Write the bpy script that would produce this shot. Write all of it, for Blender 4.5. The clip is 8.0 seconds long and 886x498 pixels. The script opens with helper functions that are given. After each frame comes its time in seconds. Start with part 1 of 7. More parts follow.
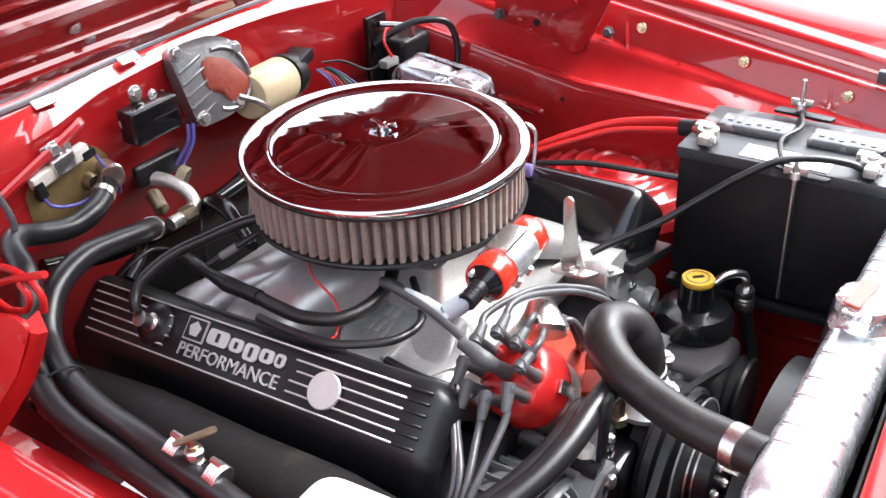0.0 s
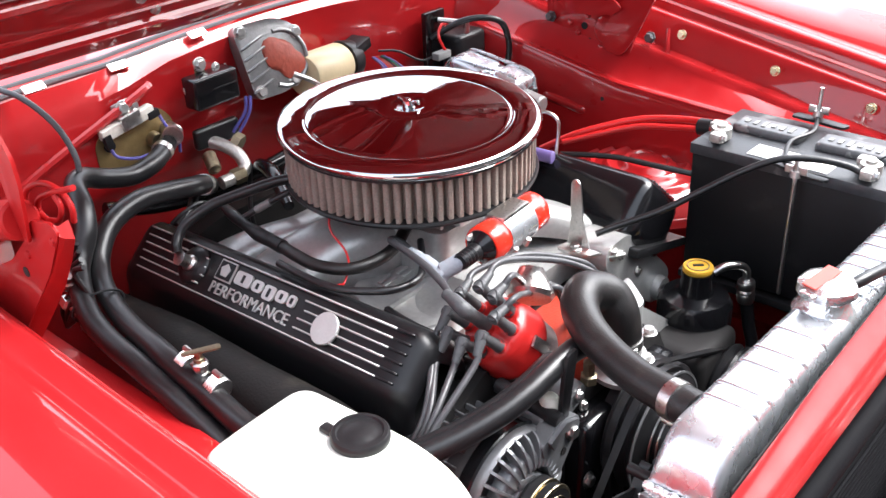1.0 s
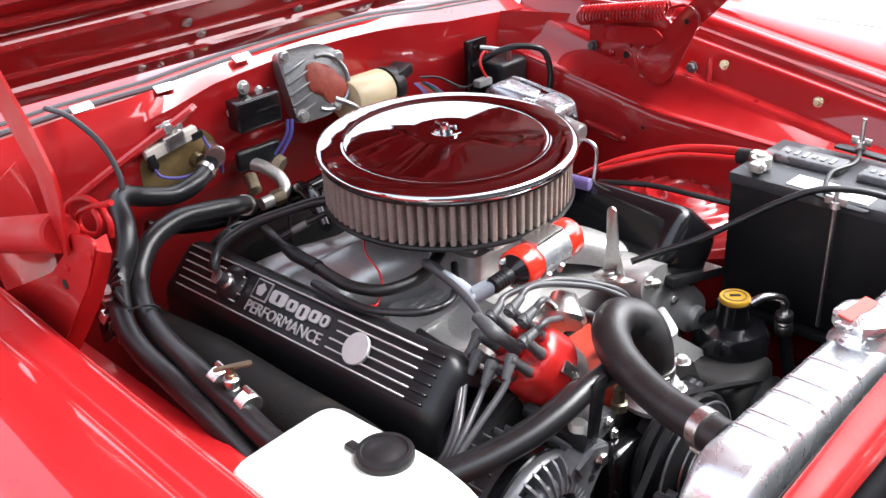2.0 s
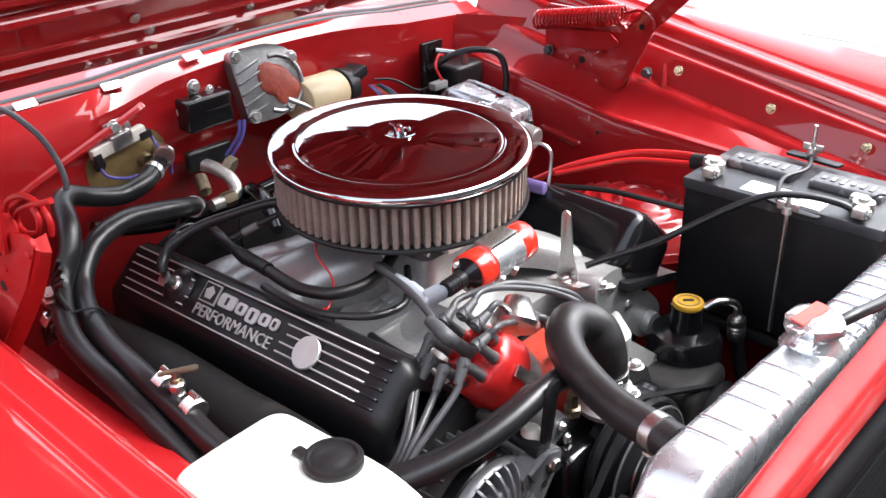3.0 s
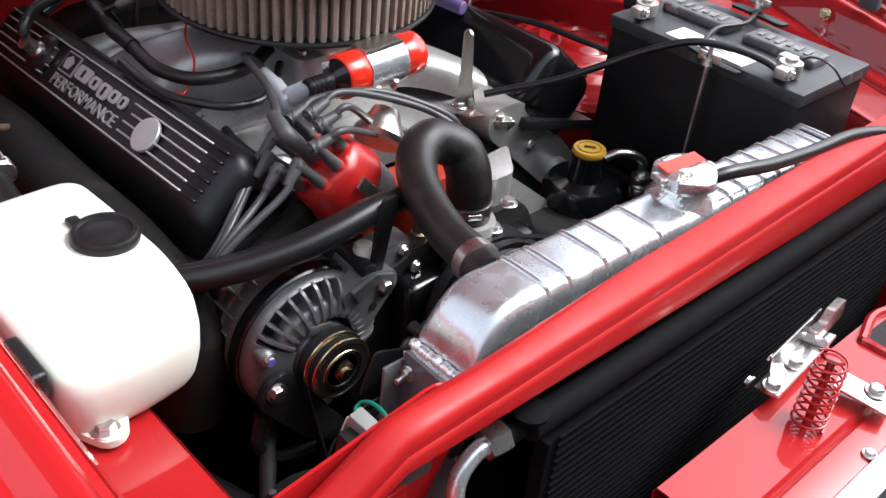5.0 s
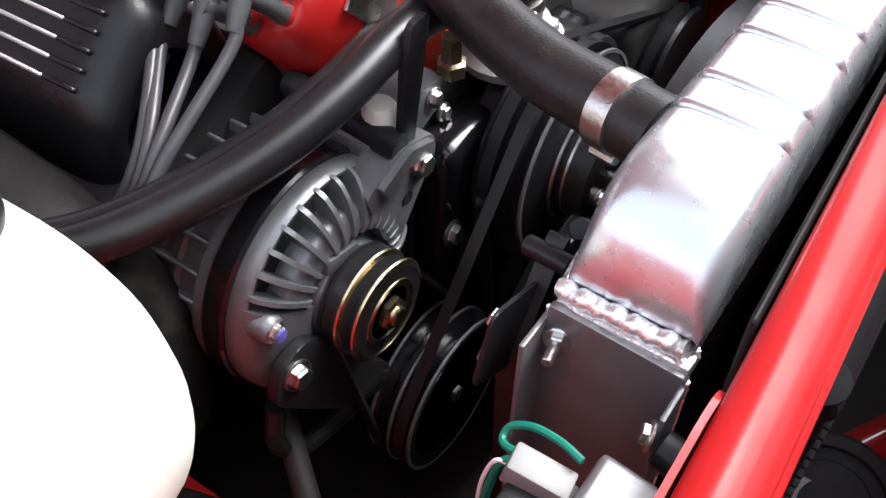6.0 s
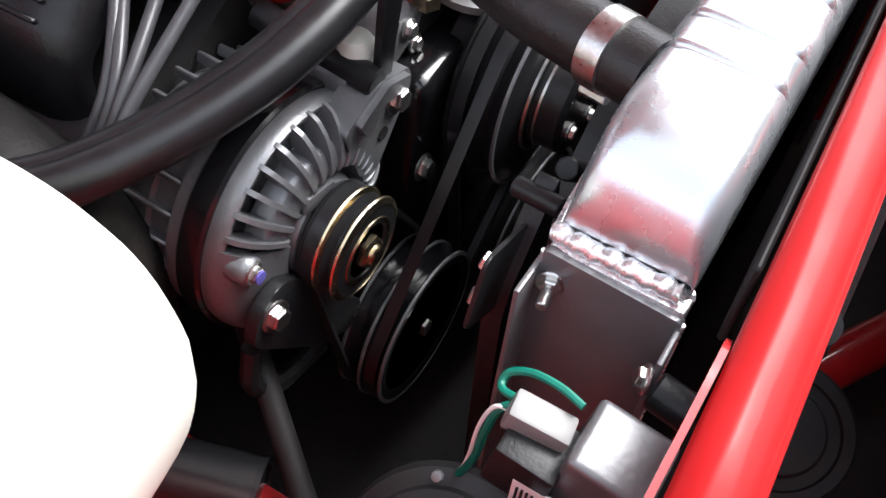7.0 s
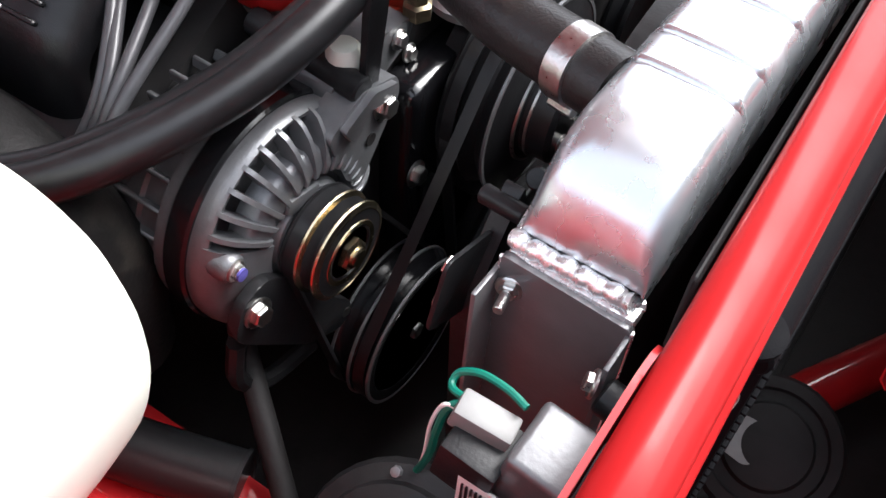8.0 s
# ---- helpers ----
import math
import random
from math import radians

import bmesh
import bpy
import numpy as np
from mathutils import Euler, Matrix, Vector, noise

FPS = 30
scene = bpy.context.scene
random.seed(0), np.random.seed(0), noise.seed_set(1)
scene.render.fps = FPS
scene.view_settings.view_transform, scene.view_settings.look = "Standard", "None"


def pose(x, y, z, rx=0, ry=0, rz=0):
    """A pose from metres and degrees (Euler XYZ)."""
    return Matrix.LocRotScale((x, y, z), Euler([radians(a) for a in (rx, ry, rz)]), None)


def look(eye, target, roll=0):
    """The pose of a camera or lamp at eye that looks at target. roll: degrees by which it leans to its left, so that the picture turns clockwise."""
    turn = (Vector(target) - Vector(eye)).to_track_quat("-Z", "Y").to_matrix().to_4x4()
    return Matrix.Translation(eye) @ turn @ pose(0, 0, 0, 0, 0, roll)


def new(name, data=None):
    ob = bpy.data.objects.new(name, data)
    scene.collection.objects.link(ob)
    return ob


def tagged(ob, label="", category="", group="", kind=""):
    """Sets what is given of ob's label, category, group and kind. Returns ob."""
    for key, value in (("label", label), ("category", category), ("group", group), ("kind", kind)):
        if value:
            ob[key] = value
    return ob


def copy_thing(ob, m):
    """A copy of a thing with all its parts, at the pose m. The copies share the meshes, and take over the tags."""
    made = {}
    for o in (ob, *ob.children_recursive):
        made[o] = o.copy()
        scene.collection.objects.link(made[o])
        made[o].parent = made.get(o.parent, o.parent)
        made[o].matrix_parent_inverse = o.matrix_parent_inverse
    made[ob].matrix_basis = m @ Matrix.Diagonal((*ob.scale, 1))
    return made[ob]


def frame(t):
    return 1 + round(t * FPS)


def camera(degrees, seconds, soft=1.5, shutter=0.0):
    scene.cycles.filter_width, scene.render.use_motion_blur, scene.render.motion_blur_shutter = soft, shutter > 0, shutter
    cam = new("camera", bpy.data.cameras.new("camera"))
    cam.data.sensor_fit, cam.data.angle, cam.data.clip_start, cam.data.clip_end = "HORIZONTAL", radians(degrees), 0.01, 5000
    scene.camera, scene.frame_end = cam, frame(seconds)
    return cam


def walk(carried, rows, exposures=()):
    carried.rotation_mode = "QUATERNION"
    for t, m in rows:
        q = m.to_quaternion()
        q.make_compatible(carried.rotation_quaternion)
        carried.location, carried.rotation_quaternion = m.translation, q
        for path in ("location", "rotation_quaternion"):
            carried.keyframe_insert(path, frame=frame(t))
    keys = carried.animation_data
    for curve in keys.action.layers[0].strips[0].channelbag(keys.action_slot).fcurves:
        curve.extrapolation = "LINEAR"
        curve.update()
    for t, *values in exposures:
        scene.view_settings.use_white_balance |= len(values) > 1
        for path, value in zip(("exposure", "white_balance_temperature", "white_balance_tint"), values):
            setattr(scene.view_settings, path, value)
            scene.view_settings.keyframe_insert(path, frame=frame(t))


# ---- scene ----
cam = camera(48.4, 8.0)
PATH = [
    (0, (0.7114, -0.9065, 1.4996), (-0.0797, 0.2238, 0.6892), -3.46),
    (0.5, (0.8333, -0.8971, 1.4855), (-0.0243, 0.1923, 0.6868), -6.86),
    (1, (0.8991, -0.9363, 1.4935), (-0.0414, 0.0996, 0.7174), -2.71),
    (1.5, (0.9273, -0.9234, 1.4917), (-0.0573, 0.0972, 0.7508), -2.18),
    (1.7, (0.9242, -0.9314, 1.4892), (-0.0842, 0.0729, 0.7581), -3.07),
    (2.8, (0.9118, -0.9259, 1.4853), (-0.0802, 0.0998, 0.7615), -1.40),
    (3, (0.9135, -0.9185, 1.4759), (-0.0499, 0.1350, 0.7533), -1.31),
    (3.5, (0.9133, -0.9200, 1.4767), (-0.0213, 0.1507, 0.7418), -0.30),
    (4, (0.9324, -0.9293, 1.4834), (0.0095, 0.1459, 0.7403), -0.56),
    (4.5, (0.9929, -0.9103, 1.4626), (0.0612, 0.1413, 0.6970), 1.28),
    (4.7, (1.0272, -0.8683, 1.4326), (0.1005, 0.1430, 0.6089), 2.77),
    (4.8, (1.0360, -0.8327, 1.4230), (0.1168, 0.1540, 0.5619), 4.64),
    (4.9, (1.0375, -0.7895, 1.3970), (0.1133, 0.1834, 0.5256), 5.93),
    (5, (1.0197, -0.7439, 1.3805), (0.1110, 0.2083, 0.4708), 6.10),
    (5.2, (0.9472, -0.6698, 1.3143), (0.0626, 0.2520, 0.3510), 1.61),
    (6.3, (0.6392, -0.5637, 1.1848), (0.1387, 0.3186, -0.0525), 4.38),
    (6.5, (0.6389, -0.5643, 1.1862), (0.1693, 0.3109, -0.0682), 5.49),
    (7, (0.6389, -0.5694, 1.1879), (0.2023, 0.3026, -0.0805), 6.11),
    (7.5, (0.6426, -0.5678, 1.1944), (0.1845, 0.2995, -0.0697), 5.71),
    (8, (0.6779, -0.5593, 1.2018), (0.1788, 0.2866, -0.0612), 4.83),
]
EXPOSURES = [(0.0, 1.80, 6200, 10), (1.2, 1.62, 6200, 10), (3.0, 1.40, 6200, 10), (4.0, 1.28, 6200, 10), (4.5, 1.08, 6200, 10), (5.0, 0.72, 6200, 10), (5.4, 0.82, 6200, 10), (6.3, 1.32, 6200, 10), (8.0, 1.22, 6200, 10)]
walk(cam, [(t, look(eye, target, roll)) for t, eye, target, roll in PATH], EXPOSURES)

# ---- light ----
world = bpy.data.worlds.new("world")
scene.world = world
world.use_nodes = True
nt = world.node_tree
sky = nt.nodes.new("ShaderNodeTexSky")
sky.sky_type, sky.sun_disc = "NISHITA", False
sky.sun_elevation, sky.sun_rotation = radians(53), radians(32)
sky.air_density, sky.dust_density, sky.ozone_density = 1.0, 5.0, 1.0
pale = nt.nodes.new("ShaderNodeHueSaturation")
pale.inputs["Saturation"].default_value = 0.3
nt.links.new(sky.outputs[0], pale.inputs["Color"])
nt.links.new(pale.outputs[0], nt.nodes["Background"].inputs[0])
nt.nodes["Background"].inputs[1].default_value = 0.31
sun_data = bpy.data.lights.new("sun", "SUN")
sun_data.energy, sun_data.angle, sun_data.color = 0.50, radians(14), (1.0, 0.97, 0.94)
sun = new("sun", sun_data)
sun.matrix_world = look((0, 0, 0), (-0.30, -0.52, -0.80))


# ---- materials ----
def mat(name, color, rough=0.5, metal=0.0, var=0.15, scale=30.0, bump=0.0, bump_scale=200.0, coat=0.0, rough_var=0.1,
        worn=None, worn_at=0.62, worn_scale=9.0, islands=False, spec=0.5):
    """A node material: base colour that varies at two scales, uneven gloss, fine relief, and worn patches of a second colour."""
    m = bpy.data.materials.new(name)
    m.use_nodes = True
    n, l = m.node_tree.nodes, m.node_tree.links
    b = n["Principled BSDF"]
    tc = n.new("ShaderNodeTexCoord")
    n1, n2 = n.new("ShaderNodeTexNoise"), n.new("ShaderNodeTexNoise")
    n1.inputs["Scale"].default_value, n2.inputs["Scale"].default_value = scale * 0.22, scale * 2.5
    n1.inputs["Detail"].default_value, n2.inputs["Detail"].default_value = 4, 5
    for k in (n1, n2):
        l.new(tc.outputs["Object"], k.inputs["Vector"])
    add = n.new("ShaderNodeMath")
    add.operation = "ADD"
    l.new(n1.outputs[0], add.inputs[0])
    l.new(n2.outputs[0], add.inputs[1])
    rng = n.new("ShaderNodeMapRange")
    rng.inputs["From Min"].default_value, rng.inputs["From Max"].default_value = 0.6, 1.4
    rng.inputs["To Min"].default_value, rng.inputs["To Max"].default_value = 1 - var, 1 + var
    l.new(add.outputs[0], rng.inputs["Value"])
    mix = n.new("ShaderNodeVectorMath")
    mix.operation = "SCALE"
    mix.inputs[0].default_value = color
    l.new(rng.outputs[0], mix.inputs["Scale"])
    out = mix.outputs[0]
    if worn:
        n3 = n.new("ShaderNodeTexNoise")
        n3.inputs["Scale"].default_value, n3.inputs["Detail"].default_value = worn_scale, 8
        l.new(tc.outputs["Object"], n3.inputs["Vector"])
        r3 = n.new("ShaderNodeMapRange")
        r3.inputs["From Min"].default_value, r3.inputs["From Max"].default_value = worn_at, worn_at + 0.06
        l.new(n3.outputs[0], r3.inputs["Value"])
        mx = n.new("ShaderNodeMix")
        mx.data_type = "RGBA"
        l.new(r3.outputs[0], mx.inputs[0])
        l.new(out, mx.inputs[6])
        mx.inputs[7].default_value = (*worn, 1)
        out = mx.outputs[2]
    l.new(out, b.inputs["Base Color"])
    rr = n.new("ShaderNodeMapRange")
    rr.inputs["From Min"].default_value, rr.inputs["From Max"].default_value = 0.3, 0.7
    rr.inputs["To Min"].default_value, rr.inputs["To Max"].default_value = max(0.01, rough * (1 - rough_var)), min(1, rough * (1 + rough_var))
    l.new(n2.outputs[0], rr.inputs["Value"])
    l.new(rr.outputs[0], b.inputs["Roughness"])
    b.inputs["Metallic"].default_value = metal
    b.inputs["Coat Weight"].default_value = coat
    b.inputs["Coat Roughness"].default_value = 0.03
    b.inputs["Specular IOR Level"].default_value = spec
    if bump:
        n4 = n.new("ShaderNodeTexNoise")
        n4.inputs["Scale"].default_value, n4.inputs["Detail"].default_value = bump_scale, 3
        l.new(tc.outputs["Object"], n4.inputs["Vector"])
        bp = n.new("ShaderNodeBump")
        bp.inputs["Strength"].default_value, bp.inputs["Distance"].default_value = bump, 0.002
        l.new(n4.outputs[0], bp.inputs["Height"])
        l.new(bp.outputs[0], b.inputs["Normal"])
    return m


RED = mat("red_paint", (0.37, 0.011, 0.013), 0.34, coat=1.0, var=0.06, scale=6, bump=0.10, bump_scale=9, rough_var=0.2, spec=0.15)
RED_DULL = mat("red_paint_inner", (0.34, 0.010, 0.012), 0.38, coat=1.0, var=0.12, scale=10, bump=0.22, bump_scale=11, rough_var=0.3, spec=0.15)
RED_BAR = mat("red_bar_paint", (0.37, 0.010, 0.011), 0.48, coat=0.10, var=0.08, scale=8, bump=0.12, bump_scale=14, rough_var=0.25, spec=0.15)
ORANGE = mat("engine_orange", (0.34, 0.030, 0.012), 0.45, var=0.25, scale=40, bump=0.25, bump_scale=300, worn=(0.06, 0.03, 0.02), worn_at=0.64, worn_scale=30)
CHROME = mat("chrome", (0.64, 0.64, 0.66), 0.035, 1.0, var=0.02, scale=20, rough_var=0.4)
LID = mat("spun_chrome", (0.46, 0.465, 0.48), 0.04, 1.0, var=0.02, scale=20, rough_var=0.4)


def spun(m, centre, scale, depth):
    """Faint spokes of uneven polish round a centre, as on a spun and buffed disc."""
    n, l = m.node_tree.nodes, m.node_tree.links
    tc, sub_, mul, nrm, noise, bump = (n.new("ShaderNode" + k) for k in ("TexCoord", "VectorMath", "VectorMath", "VectorMath", "TexNoise", "Bump"))
    sub_.operation, mul.operation, nrm.operation = "SUBTRACT", "MULTIPLY", "NORMALIZE"
    sub_.inputs[1].default_value, mul.inputs[1].default_value = centre, (1, 1, 0)
    noise.inputs["Scale"].default_value, noise.inputs["Detail"].default_value = scale, 0.6
    bump.inputs["Strength"].default_value, bump.inputs["Distance"].default_value = 1.0, depth
    l.new(tc.outputs["Object"], sub_.inputs[0])
    l.new(sub_.outputs[0], mul.inputs[0])
    l.new(mul.outputs[0], nrm.inputs[0])
    l.new(nrm.outputs[0], noise.inputs["Vector"])
    size, height = n.new("ShaderNodeVectorMath"), n.new("ShaderNodeMath")
    size.operation, height.operation = "LENGTH", "MULTIPLY"
    l.new(mul.outputs[0], size.inputs[0])
    l.new(size.outputs["Value"], height.inputs[0])
    l.new(noise.outputs[0], height.inputs[1])
    l.new(height.outputs[0], bump.inputs["Height"])
    l.new(bump.outputs[0], n["Principled BSDF"].inputs["Normal"])


spun(LID, (0, 0, 0), 5.0, 0.0055)
BUMPER = mat("bumper_rubber", (0.07, 0.085, 0.10), 0.45, var=0.2, scale=60)
STEEL = mat("zinc_steel", (0.62, 0.61, 0.59), 0.3, 1.0, var=0.2, scale=120, bump=0.1, bump_scale=500)
BRASS = mat("brass", (0.32, 0.27, 0.18), 0.45, 1.0, var=0.3, scale=120, bump=0.1, worn=(0.25, 0.2, 0.14), worn_at=0.55, worn_scale=60)
PULLEY = mat("yellow_zinc", (0.66, 0.56, 0.38), 0.25, 1.0, var=0.15, scale=90)
ALU = mat("cast_aluminium", (0.46, 0.46, 0.45), 0.34, 0.55, var=0.16, scale=60, bump=0.15, bump_scale=500)
ALU_GREY = mat("bead_blasted_aluminium", (0.165, 0.168, 0.176), 0.40, 0.55, var=0.14, scale=60, bump=0.12, bump_scale=500)
TANK = mat("polished_aluminium", (0.63, 0.66, 0.69), 0.27, 0.82, var=0.06, scale=14, bump=0.04, bump_scale=24, rough_var=0.35)
WELD = mat("weld_aluminium", (0.80, 0.80, 0.80), 0.28, 0.7, var=0.15, scale=90, bump=0.6, bump_scale=120)
DARK_ALU = mat("dull_aluminium", (0.17, 0.172, 0.178), 0.36, 0.5, var=0.2, scale=16, bump=0.1, bump_scale=300, worn=(0.32, 0.32, 0.31), worn_at=0.66, worn_scale=18)
BLACK = mat("satin_black", (0.013, 0.013, 0.014), 0.36, var=0.3, scale=50, bump=0.1, bump_scale=500, spec=0.3)
WRINKLE = mat("wrinkle_black", (0.006, 0.006, 0.007), 0.36, var=0.25, scale=70, bump=0.12, bump_scale=900, spec=0.4)
GLOSS_BLACK = mat("gloss_black", (0.006, 0.006, 0.007), 0.16, var=0.2, scale=40, bump=0.05, bump_scale=150)
SATIN_GREY = mat("satin_grey_casting", (0.27, 0.27, 0.27), 0.34, 0.8, var=0.2, scale=50, bump=0.25, bump_scale=300)
RUBBER = mat("rubber", (0.010, 0.010, 0.011), 0.34, var=0.35, scale=60, bump=0.03, bump_scale=200, rough_var=0.08)
HOSE_TAN = mat("used_rubber", (0.010, 0.009, 0.009), 0.42, var=0.3, scale=40, bump=0.2, bump_scale=500, worn=(0.017, 0.015, 0.014), worn_at=0.62, worn_scale=30)
MANIFOLD = mat("dark_cast_iron", (0.009, 0.0085, 0.0085), 0.55, spec=0.18, var=0.3, scale=30, bump=0.25, bump_scale=250, worn=(0.020, 0.018, 0.016), worn_at=0.62, worn_scale=14)
WIRE_GREY = mat("grey_wire", (0.052, 0.052, 0.056), 0.36, var=0.2, scale=60, bump=0.05)
BOOT = mat("boot_rubber", (0.055, 0.057, 0.06), 0.5, var=0.3, scale=80, bump=0.2, bump_scale=400)
BOOT_PALE = mat("pale_boot", (0.34, 0.37, 0.41), 0.5, var=0.15, scale=80, bump=0.1)
CAP_RED = mat("red_cap", (0.36, 0.011, 0.010), 0.32, var=0.12, scale=40, bump=0.05)
COIL_RED = mat("coil_red", (0.62, 0.022, 0.008), 0.25, var=0.08, scale=60, coat=0.6)
PLEAT = mat("filter_gauze", (0.27, 0.22, 0.19), 0.9, var=0.3, scale=160, bump=0.6, bump_scale=1500, spec=0.15)
WHITE_PLASTIC = mat("white_plastic", (0.66, 0.68, 0.61), 0.42, var=0.05, scale=12, bump=0.05, bump_scale=120)
WHITE = mat("white_ink", (0.80, 0.80, 0.78), 0.5, var=0.06, scale=60)
RAW_LETTER = mat("machined_letter", (0.56, 0.56, 0.55), 0.45, 0.6, var=0.1, scale=200)
TAN = mat("tan_plate", (0.30, 0.21, 0.09), 0.42, 0.6, var=0.2, scale=40, bump=0.1)
CREAM = mat("cream_can", (0.60, 0.49, 0.30), 0.38, var=0.12, scale=30, bump=0.04)
CERAMIC = mat("ceramic", (0.66, 0.63, 0.56), 0.6, var=0.15, scale=80, bump=0.2)
RTV = mat("sealant", (0.33, 0.06, 0.035), 0.5, var=0.3, scale=60, bump=0.5, bump_scale=90)
YELLOW = mat("yellow_cap", (0.50, 0.28, 0.02), 0.4, var=0.06, scale=60)
BATTERY = mat("battery_case", (0.006, 0.006, 0.007), 0.5, var=0.3, scale=60, bump=0.1, bump_scale=600, worn=(0.012, 0.012, 0.012), worn_at=0.62, worn_scale=14, spec=0.3)
BATTERY_TOP = mat("battery_top", (0.034, 0.036, 0.040), 0.42, var=0.35, scale=50, bump=0.15, bump_scale=300, worn=(0.12, 0.12, 0.12), worn_at=0.6, worn_scale=22)
VENT_GREY = mat("vent_cover", (0.085, 0.088, 0.093), 0.4, var=0.3, scale=60, worn=(0.22, 0.22, 0.22), worn_at=0.58, worn_scale=40)
LEAD = mat("lead", (0.52, 0.51, 0.48), 0.45, 0.9, var=0.3, scale=100, bump=0.5, bump_scale=200)
RED_WIRE = mat("red_cable", (0.50, 0.012, 0.012), 0.35, var=0.12, scale=60)
BLUE_WIRE = mat("blue_wire", (0.10, 0.09, 0.35), 0.45, var=0.1)
PURPLE = mat("purple_tube", (0.13, 0.09, 0.25), 0.45, var=0.1)
GREEN_WIRE = mat("green_wire", (0.0, 0.15, 0.10), 0.4, var=0.1)
GREY_PLASTIC = mat("grey_plastic", (0.19, 0.19, 0.185), 0.45, var=0.1, scale=60)
SEAL = mat("weatherstrip", (0.035, 0.035, 0.04), 0.5, var=0.25, scale=60, bump=0.2)
FILM = mat("clear_wrap", (0.72, 0.72, 0.72), 0.12, 0.75, var=0.1, scale=60, bump=1.0, bump_scale=110)
STICKER = mat("red_sticker", (0.70, 0.06, 0.04), 0.35, var=0.06, scale=60)
SKY_BLOCK_GREY = mat("sky_block_grey", (0.09, 0.085, 0.08), 0.85, var=0.12, scale=3, bump=0.3, bump_scale=60)
CONCRETE = mat("pale_slab", (0.33, 0.32, 0.30), 0.7, var=0.08, scale=4, bump=0.2, bump_scale=200)
JOINT = mat("slab_joint", (0.10, 0.09, 0.08), 0.9, var=0.2, scale=8)
FINS = mat("condenser_black", (0.005, 0.005, 0.006), 0.7, spec=0.06, var=0.3, scale=80, bump=0.2, bump_scale=900)
# Near-black of underbody parts, also of pieces that paint shade in gaps and holes.
GRIME_AND_SHADE = mat("underbody_and_shade_black", (0.018, 0.017, 0.017), 0.6, spec=0.2, var=0.4, scale=20, bump=0.3, bump_scale=80)
COPPER = mat("copper_windings", (0.022, 0.016, 0.014), 0.4, 0.1, var=0.4, scale=400)


# ---- mesh helpers ----
def thing(name, at, label, category, group="", kind="", move=(0, 0, 0), turn=(0, 0, 0)):
    """An Empty at a thing's base. Its parts are drawn round that base; move and turn then set the whole thing in its place."""
    ob = new(name)
    ob.matrix_basis = pose(*(a + b for a, b in zip(at, move)), *turn)
    ob.empty_display_size = 0.02
    ob["base"] = list(at)
    return tagged(ob, label, category, group, kind)


def finish(bm, name, material, smooth=40):
    me = bpy.data.meshes.new(name)
    bmesh.ops.recalc_face_normals(bm, faces=bm.faces)
    for f in bm.faces:
        f.smooth = True
    for e in bm.edges:
        if len(e.link_faces) == 2 and e.calc_face_angle(3.2) > radians(smooth):
            e.smooth = False
    bm.to_mesh(me)
    bm.free()
    me.materials.append(material)
    return me


def part(name, bm, material, parent, label="", smooth=40):
    """Links a bmesh, built in world metres, as one mesh object under a thing or a part."""
    base = Vector(parent["base"])
    bm.transform(Matrix.Translation(-base))
    ob = new(name, finish(bm, name, material, smooth))
    ob.parent = parent
    ob["base"] = list(base)
    return tagged(ob, label)


def piece(name, me, m, parent, label=""):
    """An object of its own on shared mesh data, at the world pose m, under a thing."""
    ob = new(name, me)
    ob.parent = parent
    ob.matrix_basis = Matrix.Translation(-Vector(parent["base"])) @ m
    ob["base"] = list(parent["base"])
    return tagged(ob, label)


def box(cx, cy, cz, sx, sy, sz, bevel=0.003, seg=2, m=None):
    bm = bmesh.new()
    bmesh.ops.create_cube(bm, size=1, matrix=Matrix.Diagonal((sx, sy, sz, 1)))
    if bevel:
        bmesh.ops.bevel(bm, geom=list(bm.edges), offset=min(bevel, 0.45 * min(sx, sy, sz)), segments=seg, profile=0.6, affect="EDGES")
    bm.transform(Matrix.Translation((cx, cy, cz)) @ (m or Matrix()))
    return bm


def lathe(profile, m=None, seg=32, wave=None):
    """Turns (radius, height) pairs about z. wave(angle, i) may change the radius."""
    bm = bmesh.new()
    rings = []
    for i, (r, z) in enumerate(profile):
        if r < 1e-6:
            rings.append([bm.verts.new((0, 0, z))])
        else:
            ring = []
            for k in range(seg):
                a = 2 * math.pi * k / seg
                q = r * (wave(a, i) if wave else 1)
                ring.append(bm.verts.new((q * math.cos(a), q * math.sin(a), z)))
            rings.append(ring)
    for a, b in zip(rings, rings[1:]):
        for k in range(seg):
            j = (k + 1) % seg
            if len(a) == 1 and len(b) > 1:
                bm.faces.new((a[0], b[j], b[k]))
            elif len(b) == 1 and len(a) > 1:
                bm.faces.new((a[k], a[j], b[0]))
            elif len(a) > 1:
                bm.faces.new((a[k], a[j], b[j], b[k]))
    for ring in (rings[0], rings[-1]):
        if len(ring) > 1:
            bm.faces.new(ring)
    if m:
        bm.transform(m)
    return bm


def along(a, b):
    """A pose at a whose z runs to b."""
    d = Vector(b) - Vector(a)
    return Matrix.Translation(a) @ d.to_track_quat("Z", "Y").to_matrix().to_4x4()


def rod(a, b, r, seg=16, bevel=0.15):
    h = (Vector(b) - Vector(a)).length
    c = min(r, h) * bevel
    return lathe([(0, 0), (r - c, 0), (r, c), (r, h - c), (r - c, h), (0, h)], along(a, b), seg)


